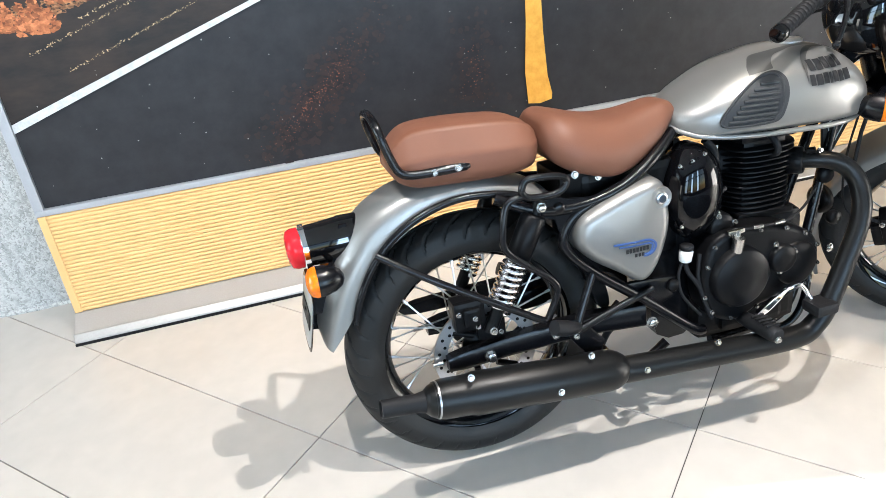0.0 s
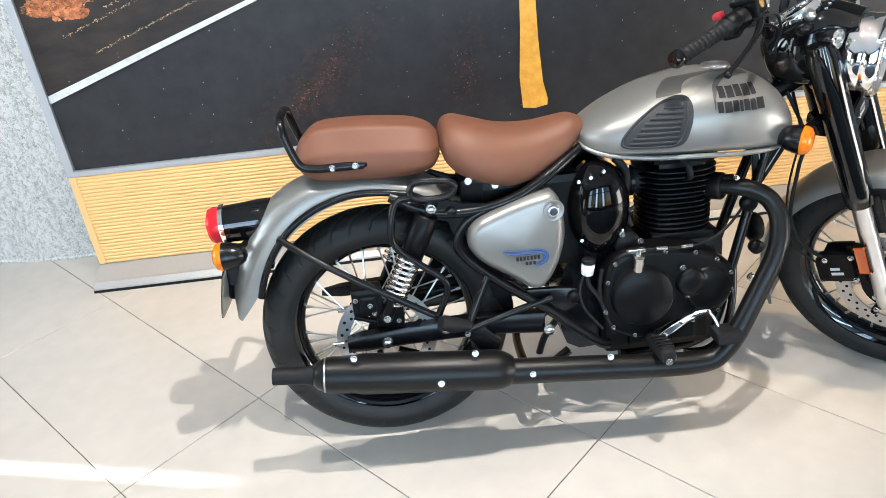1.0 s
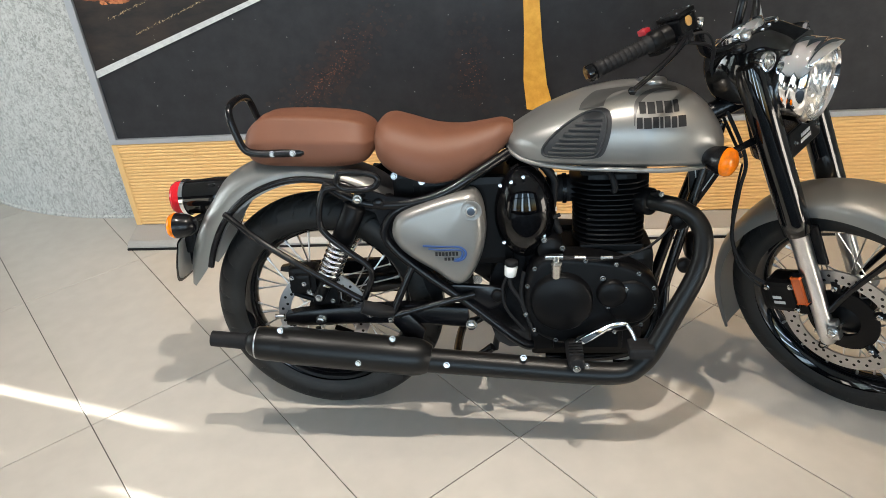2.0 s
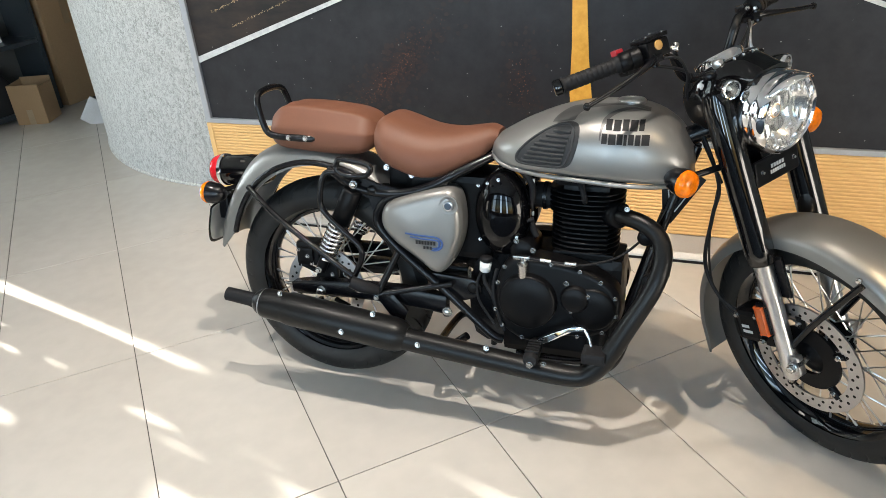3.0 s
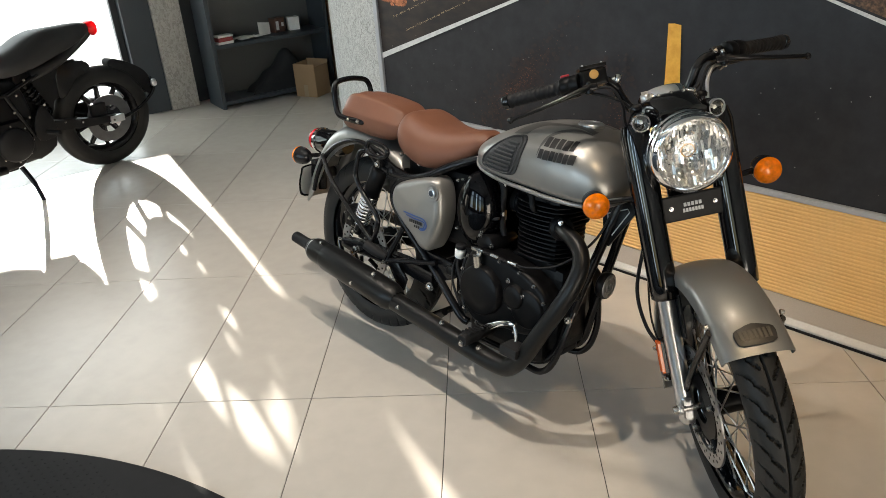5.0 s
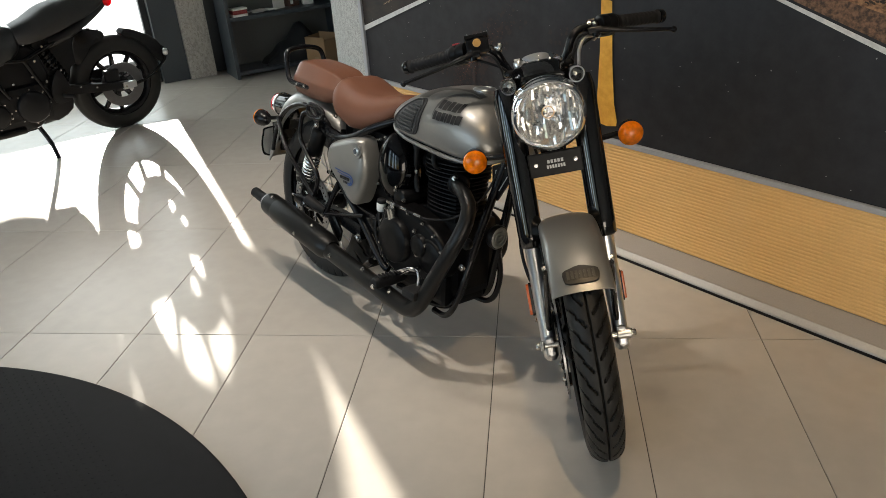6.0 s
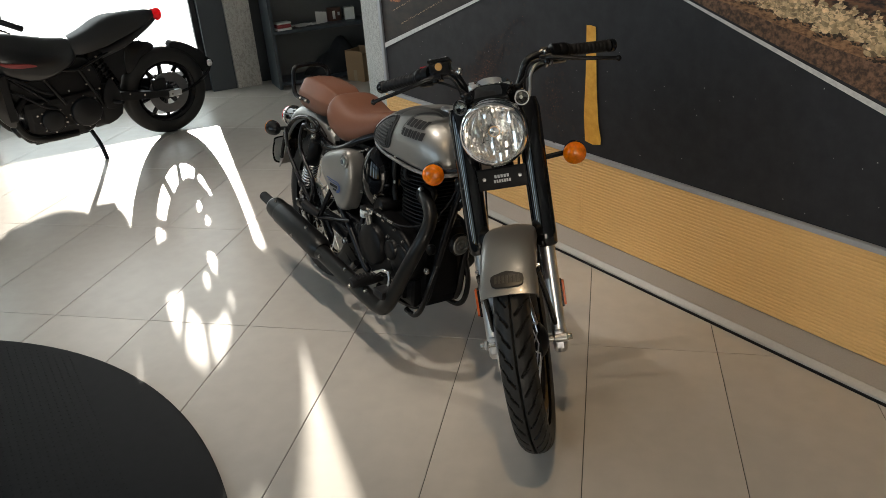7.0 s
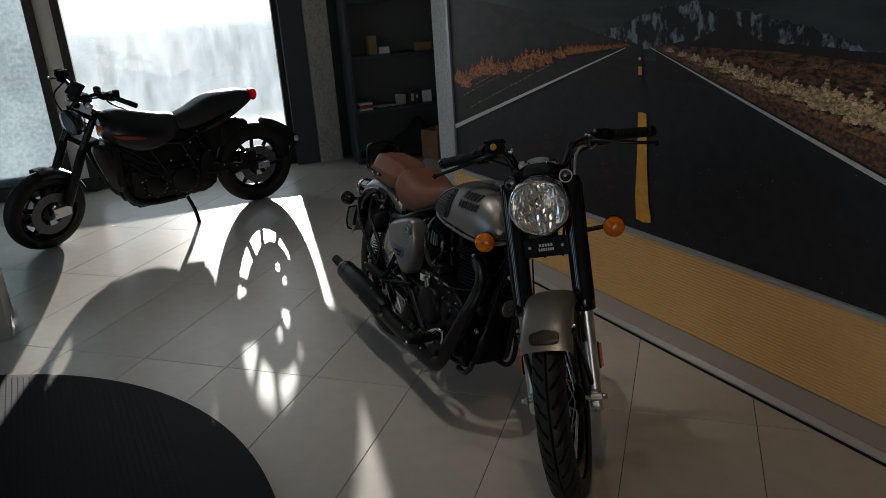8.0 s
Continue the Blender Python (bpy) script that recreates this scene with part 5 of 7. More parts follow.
bike_part("cylinder_barrel", block(0.705, 0.835, -0.065, 0.065, 0.49, 0.70, 0.03), M_MATTE, eng)
for k in range(13):
    z = 0.512 + k * 0.0135
    hw = 0.088 if k < 8 else 0.096
    bike_part("cooling_fin", fin(0.676 if k < 8 else 0.668, 0.858 if k < 8 else 0.866, hw, z), M_MATTE, eng)
bike_part("rocker_cover", block(0.690, 0.852, -0.078, 0.078, 0.692, 0.722, 0.014), M_MATTE, eng)
bike_part("cylinder_base", block(0.690, 0.850, -0.078, 0.078, 0.49, 0.512, 0.006), M_MATTE, eng)
bike_part("spark_cap", tube([(0.770, -0.08, 0.655), (0.772, -0.104, 0.668), (0.763, -0.100, 0.70), (0.738, -0.06, 0.735)], 0.008, 10), M_RUBBER, eng)
bike_part("starter_motor", join(rod((0.615, -0.12, 0.515), (0.615, 0.0, 0.515), 0.033, 24, bevel=0.004)), M_MATTE, eng)
for p in ((0.60, -0.122, 0.545), (0.645, -0.122, 0.522), (0.632, -0.122, 0.488)):
    bike_part("bolt", bolt(p, (0, -1, 0), 0.007), M_ZINC, eng)
bike_part("sump", join(block(0.56, 0.85, -0.105, 0.105, 0.205, 0.315, 0.02), block(0.62, 0.80, -0.12, -0.09, 0.225, 0.30, 0.012)), M_MATTE, eng)
bike_part("engine_plate", slab(round_outline([(0.470, 0.225), (0.580, 0.235), (0.585, 0.48), (0.515, 0.50), (0.455, 0.40)], 3), -0.060, 0.060, 0.006), M_BLACK, eng)
bike_part("oil_line", tube([(0.585, -0.128, 0.30), (0.556, -0.138, 0.335), (0.540, -0.132, 0.40), (0.548, -0.125, 0.46)], 0.0055, 8), M_RUBBER, eng)
bike_part("starter_lead", tube([(0.60, -0.10, 0.505), (0.575, -0.11, 0.545), (0.60, -0.105, 0.585), (0.64, -0.09, 0.60)], 0.005, 8), M_RUBBER, eng)
# clutch lever and cable
bike_part("clutch_arm", join(rod((0.628, -0.155, 0.455), (0.628, -0.165, 0.50), 0.014, 14), rod((0.628, -0.155, 0.490), (0.628, -0.155, 0.516), 0.009, 10), block(0.600, 0.645, -0.162, -0.150, 0.508, 0.518, 0.003)), M_ZINC, eng, "bright clutch arm")
bike_part("clutch_cable", tube([(0.645, -0.156, 0.513), (0.74, -0.15, 0.506), (0.80, -0.135, 0.505), (0.88, -0.10, 0.53), (0.96, -0.06, 0.62), (1.0, -0.03, 0.75)], 0.0035, 8), M_RUBBER, eng)
for p, q in (((0.672, -0.154, 0.511), (0.70, -0.153, 0.509)), ((0.735, -0.150, 0.5065), (0.765, -0.147, 0.5055))):
    bike_part("cable_ferrule", rod(p, q, 0.0055, 10), M_ZINC, eng)
# brake fluid pot behind the airbox
pot = bike_part("fluid_reservoir", rod((0.512, -0.118, 0.446), (0.516, -0.118, 0.476), 0.015, 18, 0.017, 0.003), M_WHITEPL, None, "translucent white brake fluid pot with black cap")
bike_part("cap", rod((0.516, -0.118, 0.476), (0.517, -0.118, 0.490), 0.017, 18, bevel=0.003), M_RUBBER, pot)
bike_part("hose", tube([(0.512, -0.118, 0.446), (0.515, -0.128, 0.42), (0.54, -0.135, 0.38), (0.56, -0.14, 0.32), (0.575, -0.14, 0.285)], 0.006, 8), M_RUBBER)
bike_part("hose", tube([(0.505, -0.118, 0.448), (0.492, -0.122, 0.41), (0.50, -0.13, 0.36), (0.545, -0.138, 0.30)], 0.004, 8), M_RUBBER)

# frame
for s in (-1, 1):
    y = s * 0.118
    bike_part("frame_tube", tube([(0.52, s * 0.05, 0.755), (0.44, s * 0.10, 0.718), (0.36, y, 0.676), (0.28, y, 0.652), (0.20, y, 0.648), (0.13, y, 0.662), (0.05, s * 0.10, 0.70)], 0.013, 14), M_BLACK)
    bike_part("frame_tube", tube([(0.28, y, 0.652), (0.225, y, 0.625), (0.198, y, 0.578), (0.213, y, 0.535), (0.28, y, 0.468), (0.40, y, 0.372), (0.53, s * 0.125, 0.262), (0.565, s * 0.12, 0.245)], 0.013, 14), M_BLACK)
    bike_part("frame_bracket", slab([(0.10, 0.66), (0.16, 0.692), (0.21, 0.672), (0.29, 0.660), (0.24, 0.625), (0.205, 0.585), (0.188, 0.60), (0.18, 0.63)], y + s * 0.006, y - s * 0.006, 0.002) if s < 0 else slab([(0.10, 0.66), (0.16, 0.692), (0.21, 0.672), (0.29, 0.660), (0.24, 0.625), (0.205, 0.585), (0.188, 0.60), (0.18, 0.63)], y + 0.006, y - 0.006, 0.002), M_BLACK)
    bike_part("boss", rod((0.190, y, 0.655), (0.190, y + s * 0.014, 0.655), 0.014, 16, bevel=0.003), M_BLACK)
    bike_part("peg_stay", tube([(0.262, s * 0.128, 0.480), (0.212, s * 0.146, 0.375), (0.205, s * 0.150, 0.350)], 0.010, 10), M_BLACK)
    bike_part("peg_stay", tube([(0.205, s * 0.150, 0.352), (0.30, s * 0.135, 0.372), (0.42, s * 0.125, 0.400)], 0.009, 10), M_BLACK)
    bike_part("gusset", slab(round_outline([(0.33, 0.42), (0.47, 0.415), (0.50, 0.395), (0.49, 0.365), (0.43, 0.345), (0.38, 0.375)], 3), s * 0.105, s * 0.116, 0.002), M_BLACK)
    bike_part("boss", rod((0.478, s * 0.116, 0.392), (0.478, s * 0.128, 0.392), 0.016, 16, bevel=0.003), M_MATTE)
    # rear peg
    peg = bike_part("rear_footpeg", tube([(0.205, s * 0.155, 0.365), (0.17, s * 0.175, 0.382), (0.135, s * 0.185, 0.398)], [0.013, 0.019, 0.018], 12), M_RUBBER, None, "folded black rubber pillion peg")
    bike_part("bolt", bolt((0.148, s * 0.165, 0.366), (0, s, 0), 0.010), M_ZINC, peg)
    bike_part("peg_bolt", bolt((0.20, s * 0.160, 0.345), (0, s, 0), 0.007), M_ZINC, peg)
    # shock absorber
    top, low = Vector((0.142, s * 0.122, 0.672)), Vector((0.008, s * 0.118, 0.40))
    d = (low - top).normalized()
    sh = bike_part("shock_absorber", join(rod(top + d * 0.02, top + d * 0.135, 0.029, 20, bevel=0.006), rod(top - d * 0.012, top + d * 0.03, 0.014, 14), rod(low - d * 0.05, low + d * 0.01, 0.016, 14), rod(top + d * 0.13, low - d * 0.04, 0.008, 10)), M_MATTE, None, "black twin shock absorber with chrome spring")
    bike_part("spring", coil(top + d * 0.125, low - d * 0.045, 0.026, 0.0052, 9), M_CHROME, sh, "chrome coil spring")
    bike_part("bolt", join(bolt(top + Vector((0, s * 0.018, 0)), (0, s, 0), 0.011, 0.011)), M_ZINC, sh)
    bike_part("bolt", join(bolt(low + Vector((0, s * 0.018, 0)), (0, s, 0), 0.009, 0.010)), M_ZINC, sh)

# leg guard tubes by the rear wheel
bike_part("guard_tube", tube([(-0.225, -0.10, 0.628), (-0.10, -0.142, 0.548), (0.10, -0.155, 0.420), (0.13, -0.152, 0.402)], 0.0085, 10), M_BLACK, None, "black tubular side guard")
bike_part("guard_loop", tube([(0.115, -0.150, 0.745), (0.175, -0.150, 0.740), (0.200, -0.150, 0.728), (0.192, -0.150, 0.708), (0.165, -0.150, 0.700), (0.118, -0.150, 0.702), (0.098, -0.150, 0.715), (0.100, -0.150, 0.733)], 0.008, 10, 4, True), M_BLACK, None, "black guard loop")
bike_part("guard_tube", tube([(0.10, -0.147, 0.708), (0.062, -0.150, 0.700), (0.046, -0.155, 0.650), (0.048, -0.155, 0.598), (0.10, -0.155, 0.545), (0.152, -0.155, 0.500), (0.160, -0.155, 0.465), (0.135, -0.153, 0.405)], 0.0085, 10), M_BLACK, None, "black tubular side guard")

# front of the frame
for s in (-1, 1):
    bike_part("down_tube", tube([(1.03, s * 0.02, 0.80), (0.985, s * 0.035, 0.66), (0.940, s * 0.050, 0.50), (0.900, s * 0.060, 0.35), (0.865, s * 0.070, 0.235), (0.79, s * 0.085, 0.195), (0.60, s * 0.10, 0.195)], 0.0135, 12), M_BLACK)
    bike_part("engine_guard", tube([(0.915, s * 0.055, 0.40), (0.905, s * 0.085, 0.30), (0.880, s * 0.095, 0.215), (0.84, s * 0.095, 0.175), (0.78, s * 0.09, 0.170)], 0.010, 10), M_BLACK)
head = FORK.to_3x3() @ Vector((0, 0, 1))
ax = lambda z: Vector((1.322, 0, 0.31)) + Vector((-math.sin(radians(RAKE)), 0, math.cos(radians(RAKE)))) * z
bike_part("steering_head", rod(ax(0.46), ax(0.66), 0.032, 22, bevel=0.003), M_BLACK)
bike_part("frame_spine", tube([ax(0.60), (0.95, 0, 0.80), (0.70, 0, 0.755), (0.52, 0, 0.745)], 0.024, 14), M_BLACK)
bike_part("gusset_plate", slab([(0.955, 0.70), (1.035, 0.735), (1.06, 0.72), (0.985, 0.60), (0.965, 0.60)], -0.030, -0.038, 0.002), M_MATTE, None, "black gusset plate with a thin pale outline")
bike_part("gusset_outline", tube([(0.972, -0.0385, 0.690), (1.030, -0.0385, 0.716), (1.036, -0.0385, 0.708), (0.992, -0.0385, 0.634), (0.982, -0.0385, 0.634), (0.972, -0.0385, 0.690)], 0.0016, 6, smooth=False), M_SILVERMARK)

# exhaust
hp = [(0.835, -0.062, 0.622), (0.880, -0.100, 0.628), (0.928, -0.117, 0.617), (0.964, -0.132, 0.590), (0.977, -0.154, 0.545), (0.961, -0.180, 0.476), (0.907, -0.196, 0.366), (0.861, -0.205, 0.275), (0.828, -0.206, 0.233), (0.79, -0.206, 0.212), (0.70, -0.203, 0.211), (0.52, -0.196, 0.224), (0.27, -0.188, 0.243)]
bike_part("exhaust_pipe", tube(hp, [0.020, 0.021, 0.022, 0.0225, 0.023, 0.0235, 0.0245, 0.0255, 0.0265, 0.028, 0.030, 0.0315, 0.0325], 24), M_EXH, None, "matt black exhaust pipe")
MU = frame_of((0.285, -0.186, 0.247), (-0.285, -0.190, 0.311))
bike_part("silencer", moved(lathe([(0.033, -0.018), (0.041, -0.006), (0.0475, 0.010), (0.050, 0.028), (0.050, 0.355), (0.0465, 0.370), (0.046, 0.376), (0.0455, 0.43), (0.043, 0.443), (0.040, 0.452)], 40), MU), M_EXH, None, "matt black silencer")
bike_part("silencer_ring", moved(lathe([(0.0425, 0.441), (0.0432, 0.444), (0.0425, 0.447), (0.038, 0.448)], 40), MU), M_DISC, None, "bright thin silencer end ring")
bike_part("end_cone", moved(lathe([(0.040, 0.448), (0.035, 0.462), (0.024, 0.474)], 40), MU), M_EXH)
bike_part("tail_pipe", moved(lathe([(0.026, 0.466), (0.024, 0.478), (0.0215, 0.49), (0.021, 0.570), (0.0185, 0.571), (0.018, 0.50), (0.001, 0.49)], 28), MU), M_RUBBER)
for p in ((0.12, -0.238, 0.262), (0.346, -0.222, 0.246), (0.21, -0.212, 0.318), (-0.08, -0.218, 0.348), (0.542, -0.214, 0.262)):
    bike_part("bolt", bolt(p, (0, -1, 0.25), 0.0075), M_ZINC)
bike_part("exhaust_flange", join(rod((0.838, -0.058, 0.622), (0.864, -0.086, 0.626), 0.034, 20, bevel=0.004), rod((0.862, -0.095, 0.650), (0.875, -0.11, 0.655), 0.008, 10)), M_MATTE)
bike_part("bolt", bolt((0.880, -0.118, 0.655), (0.2, -1, 0.2), 0.006), M_ZINC)
bike_part("bolt", bolt((0.935, -0.118, 0.385), (0.2, -1, 0), 0.011), M_ZINC)
bike_part("regulator", rod((0.93, -0.075, 0.575), (0.93, -0.10, 0.575), 0.022, 22, bevel=0.006), M_MATTE)
bike_part("engine_mount", rod((0.945, -0.10, 0.465), (0.945, -0.122, 0.465), 0.018, 16, bevel=0.003), M_MATTE)
bike_part("silencer_bracket", slab([(0.17, 0.36), (0.23, 0.365), (0.285, 0.30), (0.27, 0.255), (0.235, 0.275)], -0.125, -0.135, 0.002), M_BLACK)

# foot controls
fp = bike_part("footpeg", tube([(0.665, -0.13, 0.262), (0.668, -0.18, 0.264), (0.672, -0.245, 0.268), (0.673, -0.262, 0.268)], [0.016, 0.020, 0.021, 0.016], 14), M_RUBBER, None, "black rubber rider footpeg")
for k in range(5):
    bike_part("rib", block(0.655, 0.69, -0.245 + k * 0.014, -0.239 + k * 0.014, 0.284, 0.290, 0.001), M_RUBBER, fp)
bike_part("peg_bolt", bolt((0.672, -0.262, 0.258), (0, -1, 0), 0.009), M_ZINC, fp)
bike_part("peg_bolt", bolt((0.700, -0.215, 0.238), (0, -1, 0), 0.008), M_ZINC, fp)
bp = bike_part("brake_pedal", join(slab(round_outline([(0.672, 0.288), (0.715, 0.318), (0.765, 0.343), (0.795, 0.346), (0.803, 0.338), (0.770, 0.330), (0.725, 0.302), (0.685, 0.280)], 3), -0.172, -0.186, 0.003), tube([(0.797, -0.180, 0.341), (0.812, -0.186, 0.320), (0.820, -0.195, 0.300)], 0.0055, 10)), M_CHROME, None, "bright brake pedal with rubber pad")
bike_part("pedal_pad", block(0.800, 0.862, -0.245, -0.185, 0.272, 0.302, 0.010), M_RUBBER, bp)
bike_part("side_stand", tube([(0.50, 0.12, 0.22), (0.46, 0.20, 0.10), (0.44, 0.245, -0.022)], 0.011, 10), M_BLACK)
bike_part("stand_foot", block(0.415, 0.465, 0.225, 0.27, -0.034, -0.026, 0.002), M_BLACK)
bike_part("centre_stand", tube([(0.46, -0.12, 0.24), (0.41, -0.115, 0.20), (0.36, -0.11, 0.175), (0.36, 0.11, 0.175), (0.41, 0.115, 0.20), (0.46, 0.12, 0.24)], 0.012, 10), M_BLACK)
bike_part("chain_guard", slab(round_outline([(-0.12, 0.40), (0.30, 0.41), (0.36, 0.39), (0.36, 0.37), (-0.12, 0.37)], 3), 0.09, 0.115, 0.004), M_BLACK)
bike_part("battery_box", block(0.22, 0.42, -0.07, 0.07, 0.64, 0.71, 0.01), M_MATTE)
bike_part("inner_mudguard", slab(round_outline([(0.20, 0.66), (0.255, 0.60), (0.31, 0.45), (0.33, 0.36), (0.30, 0.36), (0.27, 0.45), (0.22, 0.58)], 4), -0.075, 0.075, 0.004), M_MATTE)
for p in ((0.30, -0.10, 0.70), (0.235, -0.118, 0.722)):
    bike_part("bolt", bolt(p, (0, -1, 0.2), 0.008), M_ZINC)

# front end, in the fork's own axes: x ahead, y left, z up the steering axis
FX, FY = 0.045, 0.098
for s in (-1, 1):
    y = s * FY
    low = fork_part("fork_slider", moved(lathe([(0.014, -0.060), (0.020, -0.052), (0.022, -0.03), (0.021, 0.02), (0.0225, 0.10), (0.0230, 0.262), (0.025, 0.270)], 24), Matrix.Translation((FX + 0.014, y, 0))), M_STEEL, None, "polished alloy fork slider")
    fork_part("fork_lug", join(block(FX + 0.014, AXF.x + 0.006, y - 0.012, y + 0.012, -0.044, 0.010, 0.006), rod((AXF.x, y - 0.014, AXF.z), (AXF.x, y + s * 0.026, AXF.z), 0.014, 18, bevel=0.003)), M_DISC, low)
    fork_part("axle_nut", join(bolt((AXF.x, y + s * 0.026, AXF.z), (0, s, 0), 0.011, 0.012)), M_ZINC, low)
    fork_part("pinch_bolt", bolt((FX - 0.004, y + s * 0.012, -0.02), (0, s, 0.2), 0.006), M_ZINC, low)
    fork_part("fork_cover", moved(lathe([(0.027, 0.258), (0.0335, 0.264), (0.0345, 0.30), (0.0345, 0.50), (0.036, 0.56), (0.037, 0.66), (0.030, 0.69), (0.006, 0.695)], 26), Matrix.Translation((FX + 0.014, y, 0))), M_GLOSS, None, "gloss black fork cover")
    rf = fork_part("reflector", block(FX - 0.016, FX + 0.006, y + s * 0.024, y + s * 0.034, 0.075, 0.150, 0.004), M_REFL, None, "orange side reflector")
    fork_part("reflector_rim", block(FX - 0.019, FX + 0.009, y + s * 0.018, y + s * 0.0275, 0.071, 0.154, 0.003), M_BLACK, rf)
fork_part("front_axle", rod((AXF.x, -0.12, AXF.z), (AXF.x, 0.12, AXF.z), 0.009, 14), M_ZINC, front)
fork_part("lower_yoke", slab(round_outline([(-0.03, -0.05), (0.02, -0.10), (0.07, -0.10), (0.08, -0.05), (0.08, 0.05), (0.07, 0.10), (0.02, 0.10), (-0.03, 0.05)], 3), 0.46, 0.49, 0.005, "z"), M_BLACK)

# front mudguard, concentric with the wheel
C = AXF


def fen(deg, r):
    return (C.x + r * math.cos(radians(deg)), C.z + r * math.sin(radians(deg)))


FF = [(fen(a, r), fen(a - 0.0, e)) for a, r, e in ((34, 0.338, 0.298), (40, 0.341, 0.294), (50, 0.343, 0.292), (65, 0.344, 0.293), (80, 0.345, 0.298), (95, 0.347, 0.304), (110, 0.350, 0.310), (125, 0.353, 0.315), (140, 0.356, 0.320), (155, 0.357, 0.324), (170, 0.358, 0.328), (182, 0.359, 0.332), (190, 0.361, 0.344))]
fm = fork_part("front_mudguard", arch(FF, 0.076, 18, 0.42), M_SILVER, None, "matt metallic grey front mudguard")
badge_o = round_outline([(-0.042, -0.010), (-0.030, -0.022), (0.030, -0.022), (0.042, -0.010), (0.042, 0.012), (0.025, 0.020), (0.0, 0.027), (-0.025, 0.020), (-0.042, 0.012)], 2)
bm_ = FORK @ Matrix.Translation((fen(41, 0.3435)[0], 0, fen(41, 0.3435)[1])) @ Matrix.Rotation(radians(-41), 4, "Y")
part("badge", moved(slab(badge_o, -0.004, 0.001, 0.001, "x"), bm_), mat("dark_chrome_badge", (0.030, 0.027, 0.023), 0.4, 0.5), fm, "small dark metal badge with plain bars")
part("badge_bars", moved(join(*[block(0.001, 0.0022, -0.033 + k * 0.010, -0.027 + k * 0.010, -0.011, 0.012, 0) for k in range(7)]), bm_), mat("badge_metal", (0.050, 0.045, 0.038), 0.45, 0.5), fm)
for s in (-1, 1):
    a = fen(48, 0.315)
    fork_part("mudguard_stay", tube([(a[0], s * 0.078, a[1]), (0.16, s * 0.086, 0.11), (FX + 0.03, s * 0.092, 0.03)], 0.008, 8), M_BLACK, fm)
    fork_part("bolt", bolt((a[0] - 0.004, s * 0.080, a[1] + 0.012), (0, s, 0), 0.006), M_ZINC, fm)
    b = fen(120, 0.32)
    fork_part("mudguard_bracket", block(FX - 0.012, FX + 0.055, s * 0.076 - 0.004, s * 0.076 + 0.004, 0.16, 0.27, 0.003), M_BLACK, fm)

# front brake on the right-hand side
WM = Matrix.Translation(AXF)
fork_part("brake_disc", moved(disc_geo(0.112, 0.150, -0.068, 0.005), WM), M_DISC, front, "drilled steel front brake disc")
fork_part("disc_hole", moved(disc_holes(0.112, 0.150, -0.068, 0.005, 26), WM), M_MATTE, front)
fork_part("disc_carrier", moved(join(ring_geo([(0.045, -0.070), (0.088, -0.066), (0.088, -0.060), (0.045, -0.060)], 48), *[rod((0.085 * math.cos(a), -0.064, 0.085 * math.sin(a)), (0.118 * math.cos(a), -0.066, 0.118 * math.sin(a)), 0.010, 10) for a in (2 * math.pi * (k + 0.2) / 5 for k in range(5))]), WM), M_MATTE, front)
for k in range(5):
    a = 2 * math.pi * (k + 0.2) / 5
    fork_part("bolt", moved(bolt((0.10 * math.cos(a), -0.074, 0.10 * math.sin(a)), (0, -1, 0), 0.007), WM), M_ZINC, front)
cal = fork_part("front_caliper", join(block(-0.060, 0.012, -0.118, -0.048, 0.035, 0.125, 0.014), block(-0.085, -0.04, -0.108, -0.055, 0.03, 0.10, 0.012), block(0.0, 0.03, -0.10, -0.085, 0.02, 0.14, 0.004)), M_MATTE, None, "black front brake caliper")
for p in ((0.012, -0.120, 0.115), (0.012, -0.120, 0.045), (-0.052, -0.120, 0.11)):
    fork_part("bolt", bolt(p, (0, -1, 0), 0.007), M_ZINC, cal)
fork_part("caliper_bar", join(block(-0.045, -0.015, -0.1195, -0.1185, 0.060, 0.068, 0), block(-0.045, -0.022, -0.1195, -0.1185, 0.075, 0.083, 0)), M_SILVERMARK, cal)
fork_part("brake_hose", tube([(-0.05, -0.10, 0.10), (-0.09, -0.125, 0.16), (-0.10, -0.13, 0.26), (-0.06, -0.10, 0.38), (-0.03, -0.08, 0.46), (-0.05, -0.07, 0.60)], 0.005, 8), M_RUBBER)
fork_part("sensor_cable", tube([(-0.02, -0.075, 0.02), (-0.06, -0.09, 0.06), (-0.13, -0.10, 0.16), (-0.11, -0.09, 0.30), (-0.05, -0.07, 0.44)], 0.003, 6), M_RUBBER)

# headlamp nacelle; its lamp looks straight ahead
LM = FORK @ Matrix.Translation((0.116, 0, 0.607)) @ Matrix.Rotation(radians(RAKE), 4, "Y") @ Matrix.Rotation(radians(90), 4, "Y") @ Matrix.Diagonal((0.915, 0.915, 1.0, 1))


def lamp_part(name, geo, material, parent=None, label=""):
    return part(name, moved(geo, LM), material, bike if parent is None else parent, label)


nac = lamp_part("headlamp_shell", lathe([(0.02, -0.135), (0.055, -0.120), (0.082, -0.085), (0.094, -0.04), (0.099, 0.0), (0.099, 0.012)], 44, False), M_GLOSS, None, "gloss black headlamp nacelle")
lamp_part("lamp_ring", lathe([(0.0995, -0.034), (0.1035, -0.030), (0.1045, 0.004), (0.1035, 0.006), (0.1055, 0.010), (0.1055, 0.026), (0.101, 0.037), (0.093, 0.042), (0.088, 0.036), (0.090, 0.020)], 56, False), M_CHROME, nac, "chrome headlamp ring")
M_REFLECTOR = mat("headlamp_reflector", (0.86, 0.85, 0.83), 0.13, 0.86)


